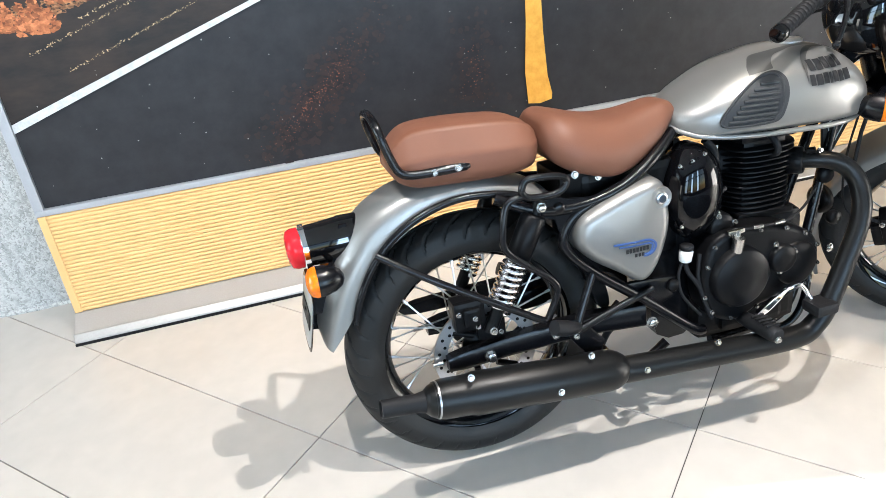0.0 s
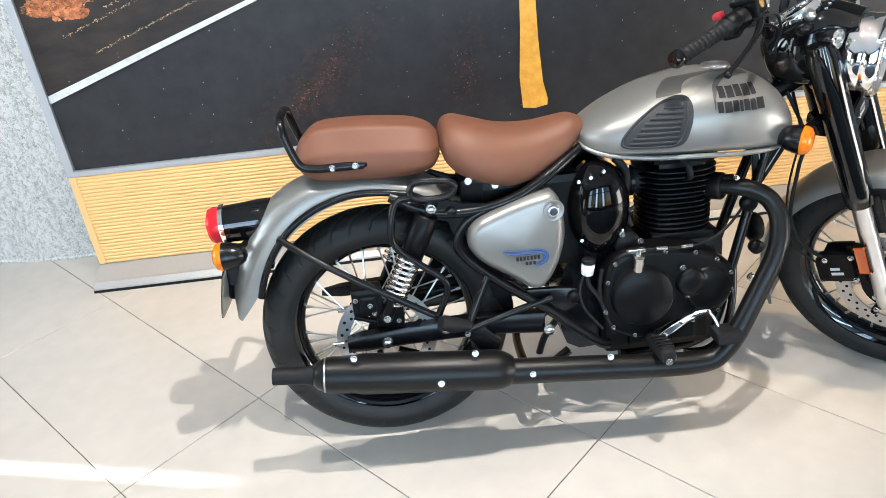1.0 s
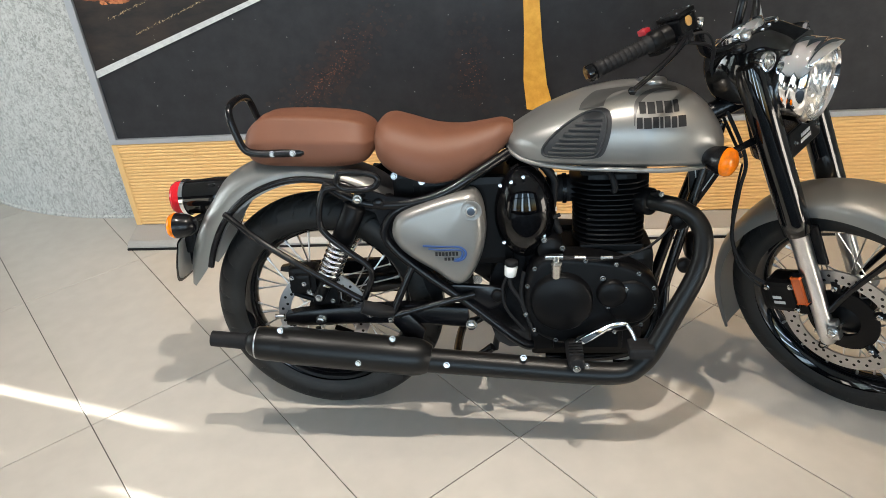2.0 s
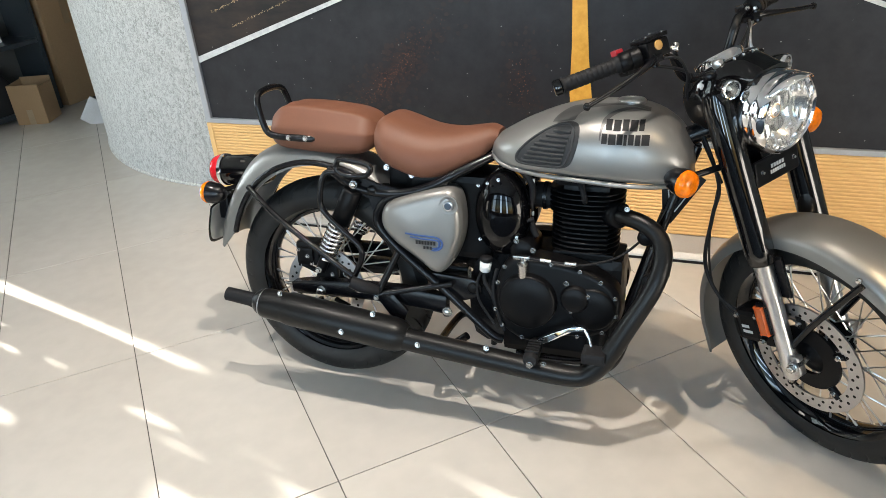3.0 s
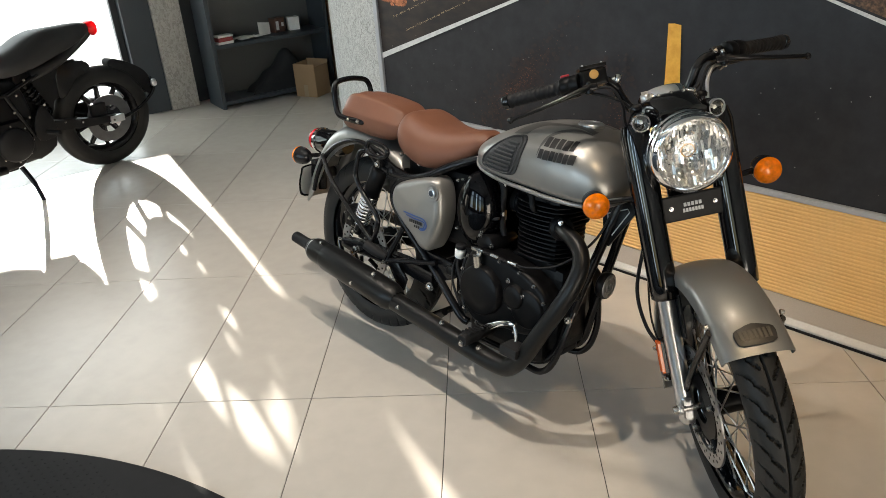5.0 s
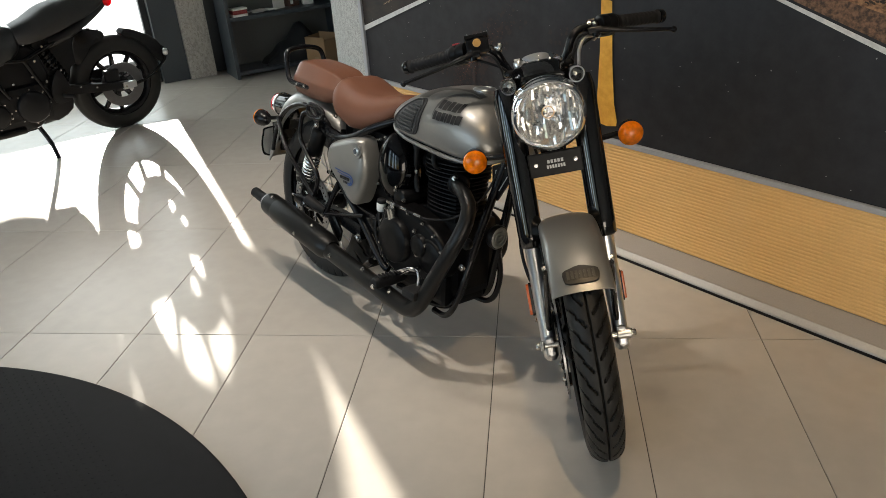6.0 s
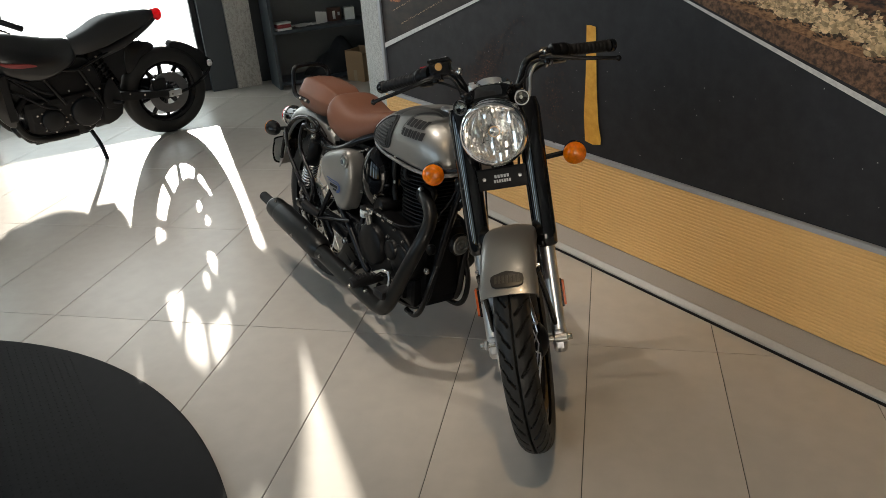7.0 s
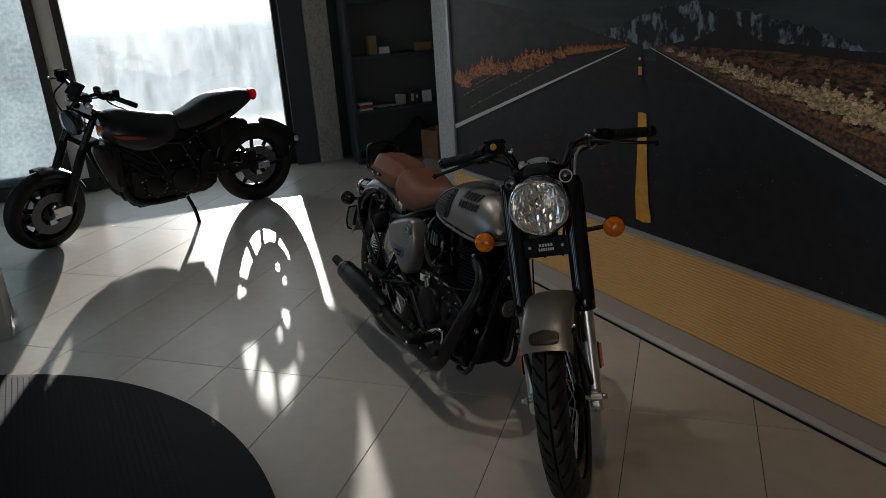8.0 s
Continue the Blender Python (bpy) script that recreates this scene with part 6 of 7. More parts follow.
def reflector_geo():
    """A bowl of narrow upright flutes, broken into steps, each tilted a little its own way."""
    rr, vs, fs, w = random.Random(11), [], [], 0.0074
    for i in range(25):
        x0 = -0.0925 + w * i
        y = -0.092
        while y < 0.09:
            h = rr.uniform(0.016, 0.046)
            if math.hypot(x0 + w / 2, y + h / 2) < 0.091:
                k, a, b = len(vs), rr.uniform(-0.7, 0.7), rr.uniform(-0.45, 0.45)
                for dx, dy in ((0, 0), (w - 0.0003, 0), (w - 0.0003, h - 0.0004), (0, h - 0.0004)):
                    X, Y = x0 + dx, y + dy
                    q = min(0.0895, math.hypot(X, Y)) / max(1e-6, math.hypot(X, Y))
                    X, Y = X * q, Y * q
                    vs.append((Y, X, -0.026 + 0.050 * ((x0 + w / 2) ** 2 + (y + h / 2) ** 2) / 0.0079 + a * (dx - w / 2) + b * (dy - h / 2)))
                fs.append((k, k + 1, k + 2, k + 3))
            y += h
    return vs, fs, False


lamp_part("lamp_bowl", lathe([(0.012, -0.040), (0.04, -0.034), (0.07, -0.012), (0.091, 0.024)], 40, False), M_REFLECTOR, nac)
lamp_part("reflector", reflector_geo(), M_REFLECTOR, nac, "faceted bright reflector")
lamp_part("bulb_shield", lathe([(0.016, -0.03), (0.018, -0.005), (0.016, 0.004), (0.006, 0.008), (0.001, 0.009)], 24), M_CHROME, nac)
lamp_part("bulb_amber", lathe([(0.0165, 0.0015), (0.019, 0.002), (0.0165, 0.0045)], 24), mat("warm_bulb_cap", (0.55, 0.32, 0.15), 0.3, 0.5), nac)
glass = lamp_part("lamp_glass", lathe([(0.0895, 0.030), (0.080, 0.037), (0.055, 0.043), (0.025, 0.046), (0.001, 0.0465)], 48, False), M_LENS, nac, "clear headlamp glass")
glass.visible_shadow = False
pk = []
for k in range(19):
    a = radians(90 - 48 + 96 * k / 18)
    pk.append(a)
peak = skin([[(-0.1045 * math.sin(a), 0.1045 * math.cos(a), 0.028) for a in pk], [(-0.1065 * math.sin(a), 0.1065 * math.cos(a), 0.034 + 0.014 * math.sin(math.pi * k / 18)) for k, a in enumerate(pk)], [(-0.1045 * math.sin(a), 0.1045 * math.cos(a), 0.040 + 0.030 * math.sin(math.pi * k / 18)) for k, a in enumerate(pk)]], closed=False)
pk_ob = lamp_part("lamp_peak", peak, M_CHROME, nac, "chrome headlamp peak")
pk_ob.modifiers.new("thickness", "SOLIDIFY").thickness = 0.002

# nacelle top, with instrument and pilot lamps
cas = fork_part("nacelle_top", loft_seat([(-0.088, 0.670, 0.712, 0.050, 0.036), (-0.066, 0.625, 0.732, 0.086, 0.062), (-0.01, 0.600, 0.742, 0.100, 0.078), (0.040, 0.590, 0.748, 0.092, 0.072), (0.070, 0.602, 0.746, 0.074, 0.058), (0.098, 0.652, 0.730, 0.062, 0.048), (0.132, 0.690, 0.706, 0.056, 0.040)]), M_GLOSS, None, "gloss black instrument nacelle")
for s in (-1, 1):
    fork_part("nacelle_cheek", moved(lathe([(0.026, -0.05), (0.042, -0.025), (0.045, 0.012), (0.03, 0.024)], 20), Matrix.Translation((0.062, s * 0.064, 0.60)) @ Matrix.Rotation(radians(90), 4, "Y")), M_GLOSS, cas)
fork_part("instrument_bezel", moved(lathe([(0.058, -0.006), (0.060, 0.008), (0.059, 0.014), (0.055, 0.018), (0.047, 0.014), (0.046, 0.004)], 40, False), Matrix.Translation((-0.005, 0, 0.738)) @ Matrix.Rotation(radians(-14), 4, "Y")), M_CHROME, cas, "chrome instrument bezel")
fork_part("instrument_glass", moved(lathe([(0.046, 0.008), (0.02, 0.010), (0.001, 0.010)], 30), Matrix.Translation((-0.005, 0, 0.738)) @ Matrix.Rotation(radians(-14), 4, "Y")), M_GLOSS, cas)
for s in (-1, 1):
    o = Vector((0.090, s * 0.087, 0.692))
    m = frame_of(o, o + Vector((0.90, s * 0.22, -0.25)), (0, 0, 1))
    pl = fork_part("pilot_lamp", moved(lathe([(0.006, -0.045), (0.016, -0.034), (0.0215, -0.012), (0.0225, 0.006), (0.0195, 0.009)], 24, False), m), M_GLOSS, cas, "small black pilot lamp with clear lens")
    fork_part("pilot_ring", moved(lathe([(0.0222, 0.003), (0.0235, 0.007), (0.0215, 0.012), (0.0180, 0.012), (0.0172, 0.008)], 28, False), m), M_CHROME, pl, "thin chrome ring")
    fork_part("pilot_bowl", moved(lathe([(0.0175, 0.008), (0.014, -0.002), (0.008, -0.009), (0.001, -0.010)], 20, False), m), mat("pilot_reflector", (0.42, 0.41, 0.38), 0.22, 0.8), pl)
    fork_part("pilot_bulb", moved(lathe([(0.004, -0.010), (0.005, 0.0), (0.003, 0.005), (0.001, 0.006)], 12), m), M_WHITEPL, pl)
    fork_part("pilot_lens", moved(lathe([(0.0178, 0.0105), (0.012, 0.0145), (0.001, 0.016)], 20, False), m), M_LENS, pl)
for s in (-1, 1):
    fork_part("fork_cap", moved(lathe([(0.016, 0), (0.018, 0.008), (0.014, 0.014), (0.004, 0.016)], 16), Matrix.Translation((FX - 0.012, s * 0.078, 0.722))), M_BLACK, cas)
fork_part("ignition_switch", join(rod((0.040, -0.052, 0.735), (0.042, -0.054, 0.756), 0.0125, 18, bevel=0.002), block(0.040, 0.043, -0.062, -0.046, 0.756, 0.763, 0.001)), M_STEEL, cas, "bright ignition switch")
fork_part("side_gauge", moved(lathe([(0.019, -0.006), (0.021, 0.004), (0.019, 0.008), (0.016, 0.006), (0.001, 0.006)], 24), Matrix.Translation((0.044, 0.046, 0.740)) @ Matrix.Rotation(radians(8), 4, "Y")), M_CHROME, cas, "small chrome gauge")
for y in (-0.030, 0.0, 0.030):
    fork_part("nacelle_screw", bolt((0.070, y, 0.7465), (0.3, 0, 1), 0.0042, 0.003), M_ZINC, cas)
np_ = fork_part("name_panel", moved(block(-0.004, 0.004, -0.072, 0.072, -0.032, 0.032, 0.004), Matrix.Translation((0.080, 0, 0.474)) @ Matrix.Rotation(radians(10), 4, "Y")), M_MATTE, None, "gloss black panel with plain silver bars below the lamp")
part("panel_bars", moved(join(*[block(0.0045, 0.0055, -0.022 + k * 0.009, -0.0155 + k * 0.009, 0.002, 0.011, 0) for k in range(5)], *[block(0.0045, 0.0055, -0.025 + k * 0.0073, -0.0198 + k * 0.0073, -0.012, -0.003, 0) for k in range(7)]), FORK @ Matrix.Translation((0.080, 0, 0.474)) @ Matrix.Rotation(radians(10), 4, "Y")), M_SILVERMARK, np_)
for s in (-1, 1):
    fork_part("bolt", bolt((0.085, s * 0.0525, 0.475), (1, 0, -0.15), 0.005), M_ZINC, np_)
    indicator("front_indicator", (0.008, s * 0.214, 0.516), (0.938, 0, -0.347), (0.02, s * 0.10, 0.512), fork_part, "black bullet indicator with amber lens")

# handlebar and its controls
hb = [(-0.045, 0.040, 0.722), (-0.056, 0.070, 0.735), (-0.047, 0.090, 0.768), (-0.036, 0.106, 0.800), (-0.042, 0.138, 0.819), (-0.070, 0.230, 0.822), (-0.112, 0.318, 0.822), (-0.131, 0.358, 0.822)]
bar = fork_part("handlebar", tube([(x, -y, z) for x, y, z in reversed(hb)] + hb, 0.0115, 14), M_BLACK, None, "black tubular handlebar")
for s in (-1, 1):
    P = lambda k: Vector((hb[k][0], s * hb[k][1], hb[k][2]))
    d = (P(7) - P(5)).normalized()
    L = (P(7) - P(5)).length
    ribs = [q for k in range(9) for q in ((0.0168, 0.018 + 0.0125 * k), (0.0176, 0.019 + 0.0125 * k), (0.0176, 0.0275 + 0.0125 * k), (0.0168, 0.0285 + 0.0125 * k))]
    fork_part("grip", moved(lathe([(0.0205, 0.0), (0.0205, 0.008), (0.0170, 0.011)] + ribs + [(0.0172, L - 0.006), (0.0200, L - 0.003), (0.0200, L)], 20), frame_of(P(5), P(7))), M_RUBBER, bar, "black rubber grip")
    fork_part("bar_end", moved(lathe([(0.0150, 0.0), (0.0195, 0.003), (0.0195, 0.015), (0.0165, 0.020), (0.006, 0.021)], 20), frame_of(P(7), P(7) + d)), M_GLOSS, bar)
    sw = P(5) - d * 0.026
    # switch housing: a fat drum in two halves with a box below
    drum = moved(lathe([(0.018, -0.026), (0.0245, -0.023), (0.0250, -0.002), (0.0240, 0.0), (0.0250, 0.002), (0.0245, 0.022), (0.0205, 0.027)], 22), frame_of(sw, sw + d))
    fork_part("switch_box", join(drum, block(sw.x - 0.030, sw.x + 0.006, sw.y - 0.020, sw.y + 0.020, sw.z - 0.032, sw.z + 0.012, 0.006)), M_MATTE, bar)
    fork_part("switch_button", block(sw.x - 0.036, sw.x - 0.028, sw.y - 0.010, sw.y + 0.010, sw.z - 0.012, sw.z + 0.004, 0.003), M_RUBBER, bar)
    # lever with its perch
    lv = [Vector((-0.026, s * 0.160, 0.806)), Vector((-0.014, s * 0.195, 0.800)), Vector((-0.012, s * 0.245, 0.789)), Vector((-0.019, s * 0.305, 0.778)), Vector((-0.028, s * 0.352, 0.771)), Vector((-0.034, s * 0.376, 0.767))]
    fork_part("lever", join(tube(lv, [0.0085, 0.0085, 0.0065, 0.006, 0.0055, 0.006], 10), moved(lathe([(0.002, -0.009), (0.0075, -0.005), (0.009, 0), (0.0075, 0.005), (0.002, 0.009)], 14), Matrix.Translation(lv[-1]))), M_BLACK, bar, "black hand lever")
    fork_part("lever_mount", join(block(-0.062, -0.014, s * 0.168 - 0.020, s * 0.168 + 0.020, 0.796, 0.814, 0.005), rod((-0.024, s * 0.170, 0.788), (-0.024, s * 0.170, 0.820), 0.010, 14, bevel=0.002), block(-0.072, -0.040, s * 0.165 - 0.012, s * 0.165 + 0.012, 0.802, 0.840, 0.005)), M_BLACK, bar)
    fork_part("lever_clamp_screw", join(bolt((-0.038, s * 0.158, 0.828), (1, 0, 0.2), 0.005), bolt((-0.024, s * 0.170, 0.8205), (0, 0, 1), 0.006)), M_ZINC, bar)
    # cables and hoses
    fork_part("cable", tube([P(5) - d * 0.05 + Vector((-0.004, 0, -0.022)), P(4) + Vector((0.010, 0, -0.040)), P(3) + Vector((0.012, -s * 0.020, -0.055)), Vector((-0.050, s * 0.070, 0.700)), Vector((-0.075, s * 0.055, 0.60)), Vector((-0.075, s * 0.03, 0.44))], 0.0042, 8), M_RUBBER, bar)
    fork_part("cable", tube([Vector((-0.030, s * 0.150, 0.800)), Vector((-0.006, s * 0.118, 0.790)), Vector((-0.012, s * 0.098, 0.745)), Vector((-0.040, s * 0.092, 0.690)), Vector((-0.060, s * 0.060, 0.58))], 0.0036, 8), M_RUBBER, bar)
# right-hand fluid pot
q = Vector((-0.044, -0.152, 0.806))
rs = fork_part("brake_reservoir", moved(join(block(-0.026, 0.028, -0.032, 0.032, 0.0, 0.042, 0.007), block(-0.028, 0.030, -0.034, 0.034, 0.0425, 0.053, 0.004)), Matrix.Translation(q)), M_MATTE, bar, "black front brake fluid reservoir")
fork_part("reservoir_screw", join(*[bolt((-0.064 + 0.042 * i, -0.176 + 0.048 * j, 0.8588), (0, 0, 1), 0.0035, 0.003) for i in (0, 1) for j in (0, 1)]), M_ZINC, rs)
fork_part("sight_glass", moved(lathe([(0.0115, 0.0), (0.0115, 0.003), (0.0105, 0.0035), (0.002, 0.0032)], 18), frame_of((-0.0165, -0.153, 0.834), (0.02, -0.153, 0.834))), mat("sight_glass_amber", (0.36, 0.20, 0.06), 0.25), rs)
fork_part("mirror_boss", join(rod((-0.040, -0.128, 0.808), (-0.030, -0.096, 0.813), 0.0065, 12), rod((-0.031, -0.098, 0.802), (-0.029, -0.090, 0.822), 0.009, 12, bevel=0.002)), M_ZINC, bar)
fork_part("kill_switch", block(-0.100, -0.078, -0.224, -0.202, 0.840, 0.854, 0.004), mat("red_switch", (0.30, 0.012, 0.02), 0.4), bar, "red switch button")
fork_part("banjo_hose", tube([(-0.046, 0.180, 0.789), (-0.034, 0.160, 0.794), (-0.020, 0.136, 0.788), (-0.014, 0.118, 0.762), (-0.012, 0.110, 0.722), (-0.006, 0.104, 0.690)], 0.0048, 10), M_STEEL, bar, "bright braided cable")
fork_part("banjo_bolt", join(bolt((-0.038, 0.170, 0.796), (0.6, 0, 1), 0.007, 0.010), rod((-0.050, 0.164, 0.786), (-0.034, 0.172, 0.792), 0.007, 10)), M_ZINC, bar)

# small auxiliary lamp low on the frame
fg = frame_of((0.978, -0.022, 0.480), (1.10, -0.018, 0.480))
fog = bike_part("horn_disc", moved(lathe([(0.026, -0.014), (0.037, -0.006), (0.039, 0.008), (0.036, 0.014)], 26), fg), M_MATTE, None, "round black horn with bright centre")
bike_part("horn_face", moved(lathe([(0.034, 0.0145), (0.032, 0.017), (0.027, 0.0175), (0.026, 0.014), (0.020, 0.014), (0.019, 0.018), (0.014, 0.0185), (0.013, 0.015), (0.008, 0.015), (0.007, 0.019), (0.001, 0.0195)], 30), fg), mat("horn_metal", (0.25, 0.25, 0.25), 0.4, 0.8), fog)

# ---- the dark roadster by the window ----
B2M = Matrix.Translation((-2.628, 2.147, 0)) @ Matrix.Rotation(math.atan2(-0.988, 0.157), 4, "Z") @ Matrix.Rotation(radians(-5), 4, "X")
M_TAIL = mat("red_tail_lens", (0.55, 0.015, 0.02), 0.12, 0, 0.1, coat=0.3)
_n, _l = M_TAIL.node_tree.nodes, M_TAIL.node_tree.links
_tl, _mx = _n.new("ShaderNodeBsdfTranslucent"), _n.new("ShaderNodeMixShader")
_tl.inputs["Color"].default_value = (1.0, 0.03, 0.06, 1)
_mx.inputs["Fac"].default_value = 0.5
_l.new(_n["Principled BSDF"].outputs[0], _mx.inputs[1])
_l.new(_tl.outputs[0], _mx.inputs[2])
_l.new(_mx.outputs[0], _n["Material Output"].inputs["Surface"])
b2 = thing("motorcycle", B2M, "black street motorcycle with red tail light beside the window", "motorcycle")
M_B2 = mat("dark_bodywork", (0.006, 0.006, 0.007), 0.33, 0.0, 0.1, 10, 200, coat=0.2)
M_B2M = mat("dark_engine_casting", (0.006, 0.006, 0.007), 0.45, 0.0, 0.15, 20, 300, 0.1, spec=0.22)


def b2part(name, geo, material, parent=None, label=""):
    return part(name, geo, material, b2 if parent is None else parent, label)


M_B2DISC = mat("dark_drilled_disc", (0.10, 0.10, 0.105), 0.42, 0.6, 0.15, 30, 300)
def cast_wheel(prefix, centre, R, hw, rim_r):
    m = Matrix.Translation(centre)
    ty = b2part(prefix + "_tyre", moved(tyre_geo(R, hw, rim_r, 160, 0), m), M_TYRE, None, "black motorcycle tyre")
    b2part("rim", moved(ring_geo([(rim_r + 0.008, -0.05), (rim_r - 0.004, -0.046), (rim_r - 0.022, -0.02), (rim_r - 0.024, 0.02), (rim_r - 0.004, 0.046), (rim_r + 0.008, 0.05), (rim_r - 0.002, 0.052), (rim_r - 0.030, 0.025), (rim_r - 0.034, 0), (rim_r - 0.030, -0.025), (rim_r - 0.002, -0.052)], 60), m), M_BLACK, ty, "black cast wheel rim")
    b2part("hub", moved(lathe([(0.02, -0.07), (0.055, -0.06), (0.062, 0.0), (0.055, 0.06), (0.02, 0.07)], 24), m @ Matrix.Rotation(radians(90), 4, "X")), M_BLACK, ty)
    for k in range(10):
        a = 2 * math.pi * (k // 2) / 5 + (0.14 if k % 2 else -0.14)
        b = 2 * math.pi * (k // 2) / 5 + (0.30 if k % 2 else -0.30)
        b2part("wheel_spoke", moved(rod((0.04 * math.cos(a), 0, 0.04 * math.sin(a)), ((rim_r - 0.024) * math.cos(b), 0, (rim_r - 0.024) * math.sin(b)), 0.021, 8, 0.015), m), M_BLACK, ty)
    return ty


RW = cast_wheel("rear", (0, 0, 0.322), 0.322, 0.075, 0.222)
FW = cast_wheel("front", (1.575, 0, 0.288), 0.288, 0.058, 0.205)
for c, ys, w in ((Vector((0, 0, 0.322)), (0.085,), RW), (Vector((1.575, 0, 0.288)), (-0.075, 0.075), FW)):
    for y in ys:
        b2part("brake_disc", moved(disc_geo(0.085, 0.150, y, 0.005), Matrix.Translation(c)), M_B2DISC, w, "drilled steel disc")
for s in (-1, 1):
    b2part("swingarm", skin([[(x, s * y + q * 0.02, z + e * hh) for q, e in ((-1, -1), (1, -1), (1, 1), (-1, 1))] for x, y, z, hh in ((-0.06, 0.105, 0.322, 0.018), (0.15, 0.11, 0.345, 0.026), (0.42, 0.09, 0.385, 0.032))])[:2] + (False,), M_B2M)
    b2part("axle_block", block(-0.075, 0.02, s * 0.125 - 0.012, s * 0.125 + 0.012, 0.300, 0.345, 0.005), M_STEEL)
    # forks
    b2part("fork_tube", rod((1.475, s * 0.105, 0.33), (1.31, s * 0.105, 0.70), 0.033, 18, 0.030, 0.004), M_B2M)
    b2part("fork_stanchion", rod((1.31, s * 0.105, 0.70), (1.17, s * 0.105, 0.955), 0.024, 18), M_BLACK)
    b2part("fork_foot", join(block(1.46, 1.59, s * 0.105 - 0.018, s * 0.105 + 0.018, 0.262, 0.34, 0.01), rod((1.575, s * 0.09, 0.288), (1.575, s * 0.13, 0.288), 0.016, 14)), M_STEEL)
    b2part("front_caliper", block(1.40, 1.47, s * 0.085 - 0.024, s * 0.085 + 0.024, 0.33, 0.45, 0.012), M_B2M)
    ind = b2part("front_indicator", moved(lathe([(0.006, -0.03), (0.016, -0.02), (0.02, 0.0), (0.016, 0.012), (0.003, 0.016)], 16), frame_of((1.23, s * 0.20, 0.86), (1.33, s * 0.20, 0.86))), M_AMBER, None, "small amber indicator")
    b2part("stalk", rod((1.20, s * 0.11, 0.86), (1.215, s * 0.20, 0.86), 0.006, 8), M_BLACK, ind)
    # trellis frame
    for a, b in (((1.12, 0.05, 0.82), (0.86, 0.13, 0.66)), ((1.10, 0.05, 0.72), (0.84, 0.14, 0.46)), ((0.86, 0.13, 0.66), (0.60, 0.12, 0.62)), ((0.60, 0.12, 0.62), (0.50, 0.12, 0.36)), ((0.86, 0.13, 0.66), (0.74, 0.14, 0.42)), ((0.60, 0.12, 0.62), (0.14, 0.06, 0.77))):
        b2part("frame_tube", rod((a[0], s * a[1], a[2]), (b[0], s * b[1], b[2]), 0.014, 10), M_BLACK)
    b2part("footpeg", rod((0.42, s * 0.13, 0.36), (0.40, s * 0.235, 0.375), 0.013, 12, bevel=0.002), M_RUBBER)
    b2part("heel_plate", slab(round_outline([(0.36, 0.33), (0.47, 0.32), (0.48, 0.42), (0.42, 0.52), (0.38, 0.46)], 3), s * 0.115, s * 0.125, 0.002), M_B2M)
    b2part("radiator_cowl", slab(round_outline([(1.16, 0.70), (1.22, 0.66), (1.15, 0.42), (1.08, 0.34), (1.04, 0.42), (1.09, 0.60)], 4), s * 0.10, s * 0.155, 0.012), M_B2)
b2part("fork_yoke", join(block(1.13, 1.24, -0.13, 0.13, 0.90, 0.935, 0.008), block(1.19, 1.30, -0.13, 0.13, 0.71, 0.75, 0.008)), M_BLACK)
b2part("radiator", block(1.05, 1.10, -0.16, 0.16, 0.38, 0.68, 0.01), M_B2M)
b2part("engine", join(block(0.50, 1.00, -0.13, 0.13, 0.23, 0.47, 0.04), block(0.62, 0.98, -0.11, 0.11, 0.18, 0.26, 0.02)), M_B2M, None, "dark V-twin engine castings")
for x0, z0, x1, z1 in ((0.90, 0.44, 1.01, 0.66), (0.68, 0.46, 0.60, 0.68)):
    b2part("cylinder", moved(block(-0.075, 0.075, -0.085, 0.085, 0, math.hypot(x1 - x0, z1 - z0), 0.015), Matrix.Translation((x0, 0, z0)) @ Matrix.Rotation(math.atan2(x1 - x0, z1 - z0), 4, "Y")), M_B2M)
for x, z, r in ((0.62, 0.34, 0.10), (0.84, 0.33, 0.075)):
    b2part("engine_cap", moved(lathe([(r, 0), (r, 0.022), (r - 0.012, 0.034), (0.01, 0.036)], 30), frame_of((x, 0.125, z), (x, 0.2, z))), M_B2M)
    for k in range(8):
        a = 2 * math.pi * k / 8
        b2part("bolt", bolt((x + (r + 0.008) * math.cos(a), 0.131, z + (r + 0.008) * math.sin(a)), (0, 1, 0), 0.005), M_ZINC)
b2part("frame_cover", slab(round_outline([(0.46, 0.42), (0.50, 0.66), (0.62, 0.70), (0.95, 0.68), (1.05, 0.60), (1.02, 0.40), (0.90, 0.30), (0.60, 0.30)], 3), -0.09, 0.09, 0.03), M_B2M)
b2part("side_panel", slab(round_outline([(0.24, 0.53), (0.20, 0.62), (0.20, 0.71), (0.32, 0.745), (0.50, 0.71), (0.52, 0.42), (0.40, 0.40), (0.33, 0.43), (0.30, 0.50)], 3), -0.055, 0.055, 0.01), M_B2M)
b2part("rear_caliper", block(0.02, 0.12, 0.07, 0.11, 0.36, 0.44, 0.01), M_B2M)
# Slab added behind the engine to shut a gap in the cast shadow
b2part("gearbox_rear", slab(round_outline([(0.355, 0.24), (0.52, 0.20), (0.56, 0.46), (0.40, 0.47), (0.352, 0.40)], 3), -0.07, 0.07, 0.015), M_B2M)
b2part("chain_run", block(0.0, 0.48, -0.075, -0.055, 0.33, 0.42, 0.01), M_B2M)
b2part("oil_filter", rod((0.97, 0, 0.30), (1.06, 0, 0.26), 0.045, 20, bevel=0.006), M_B2M)
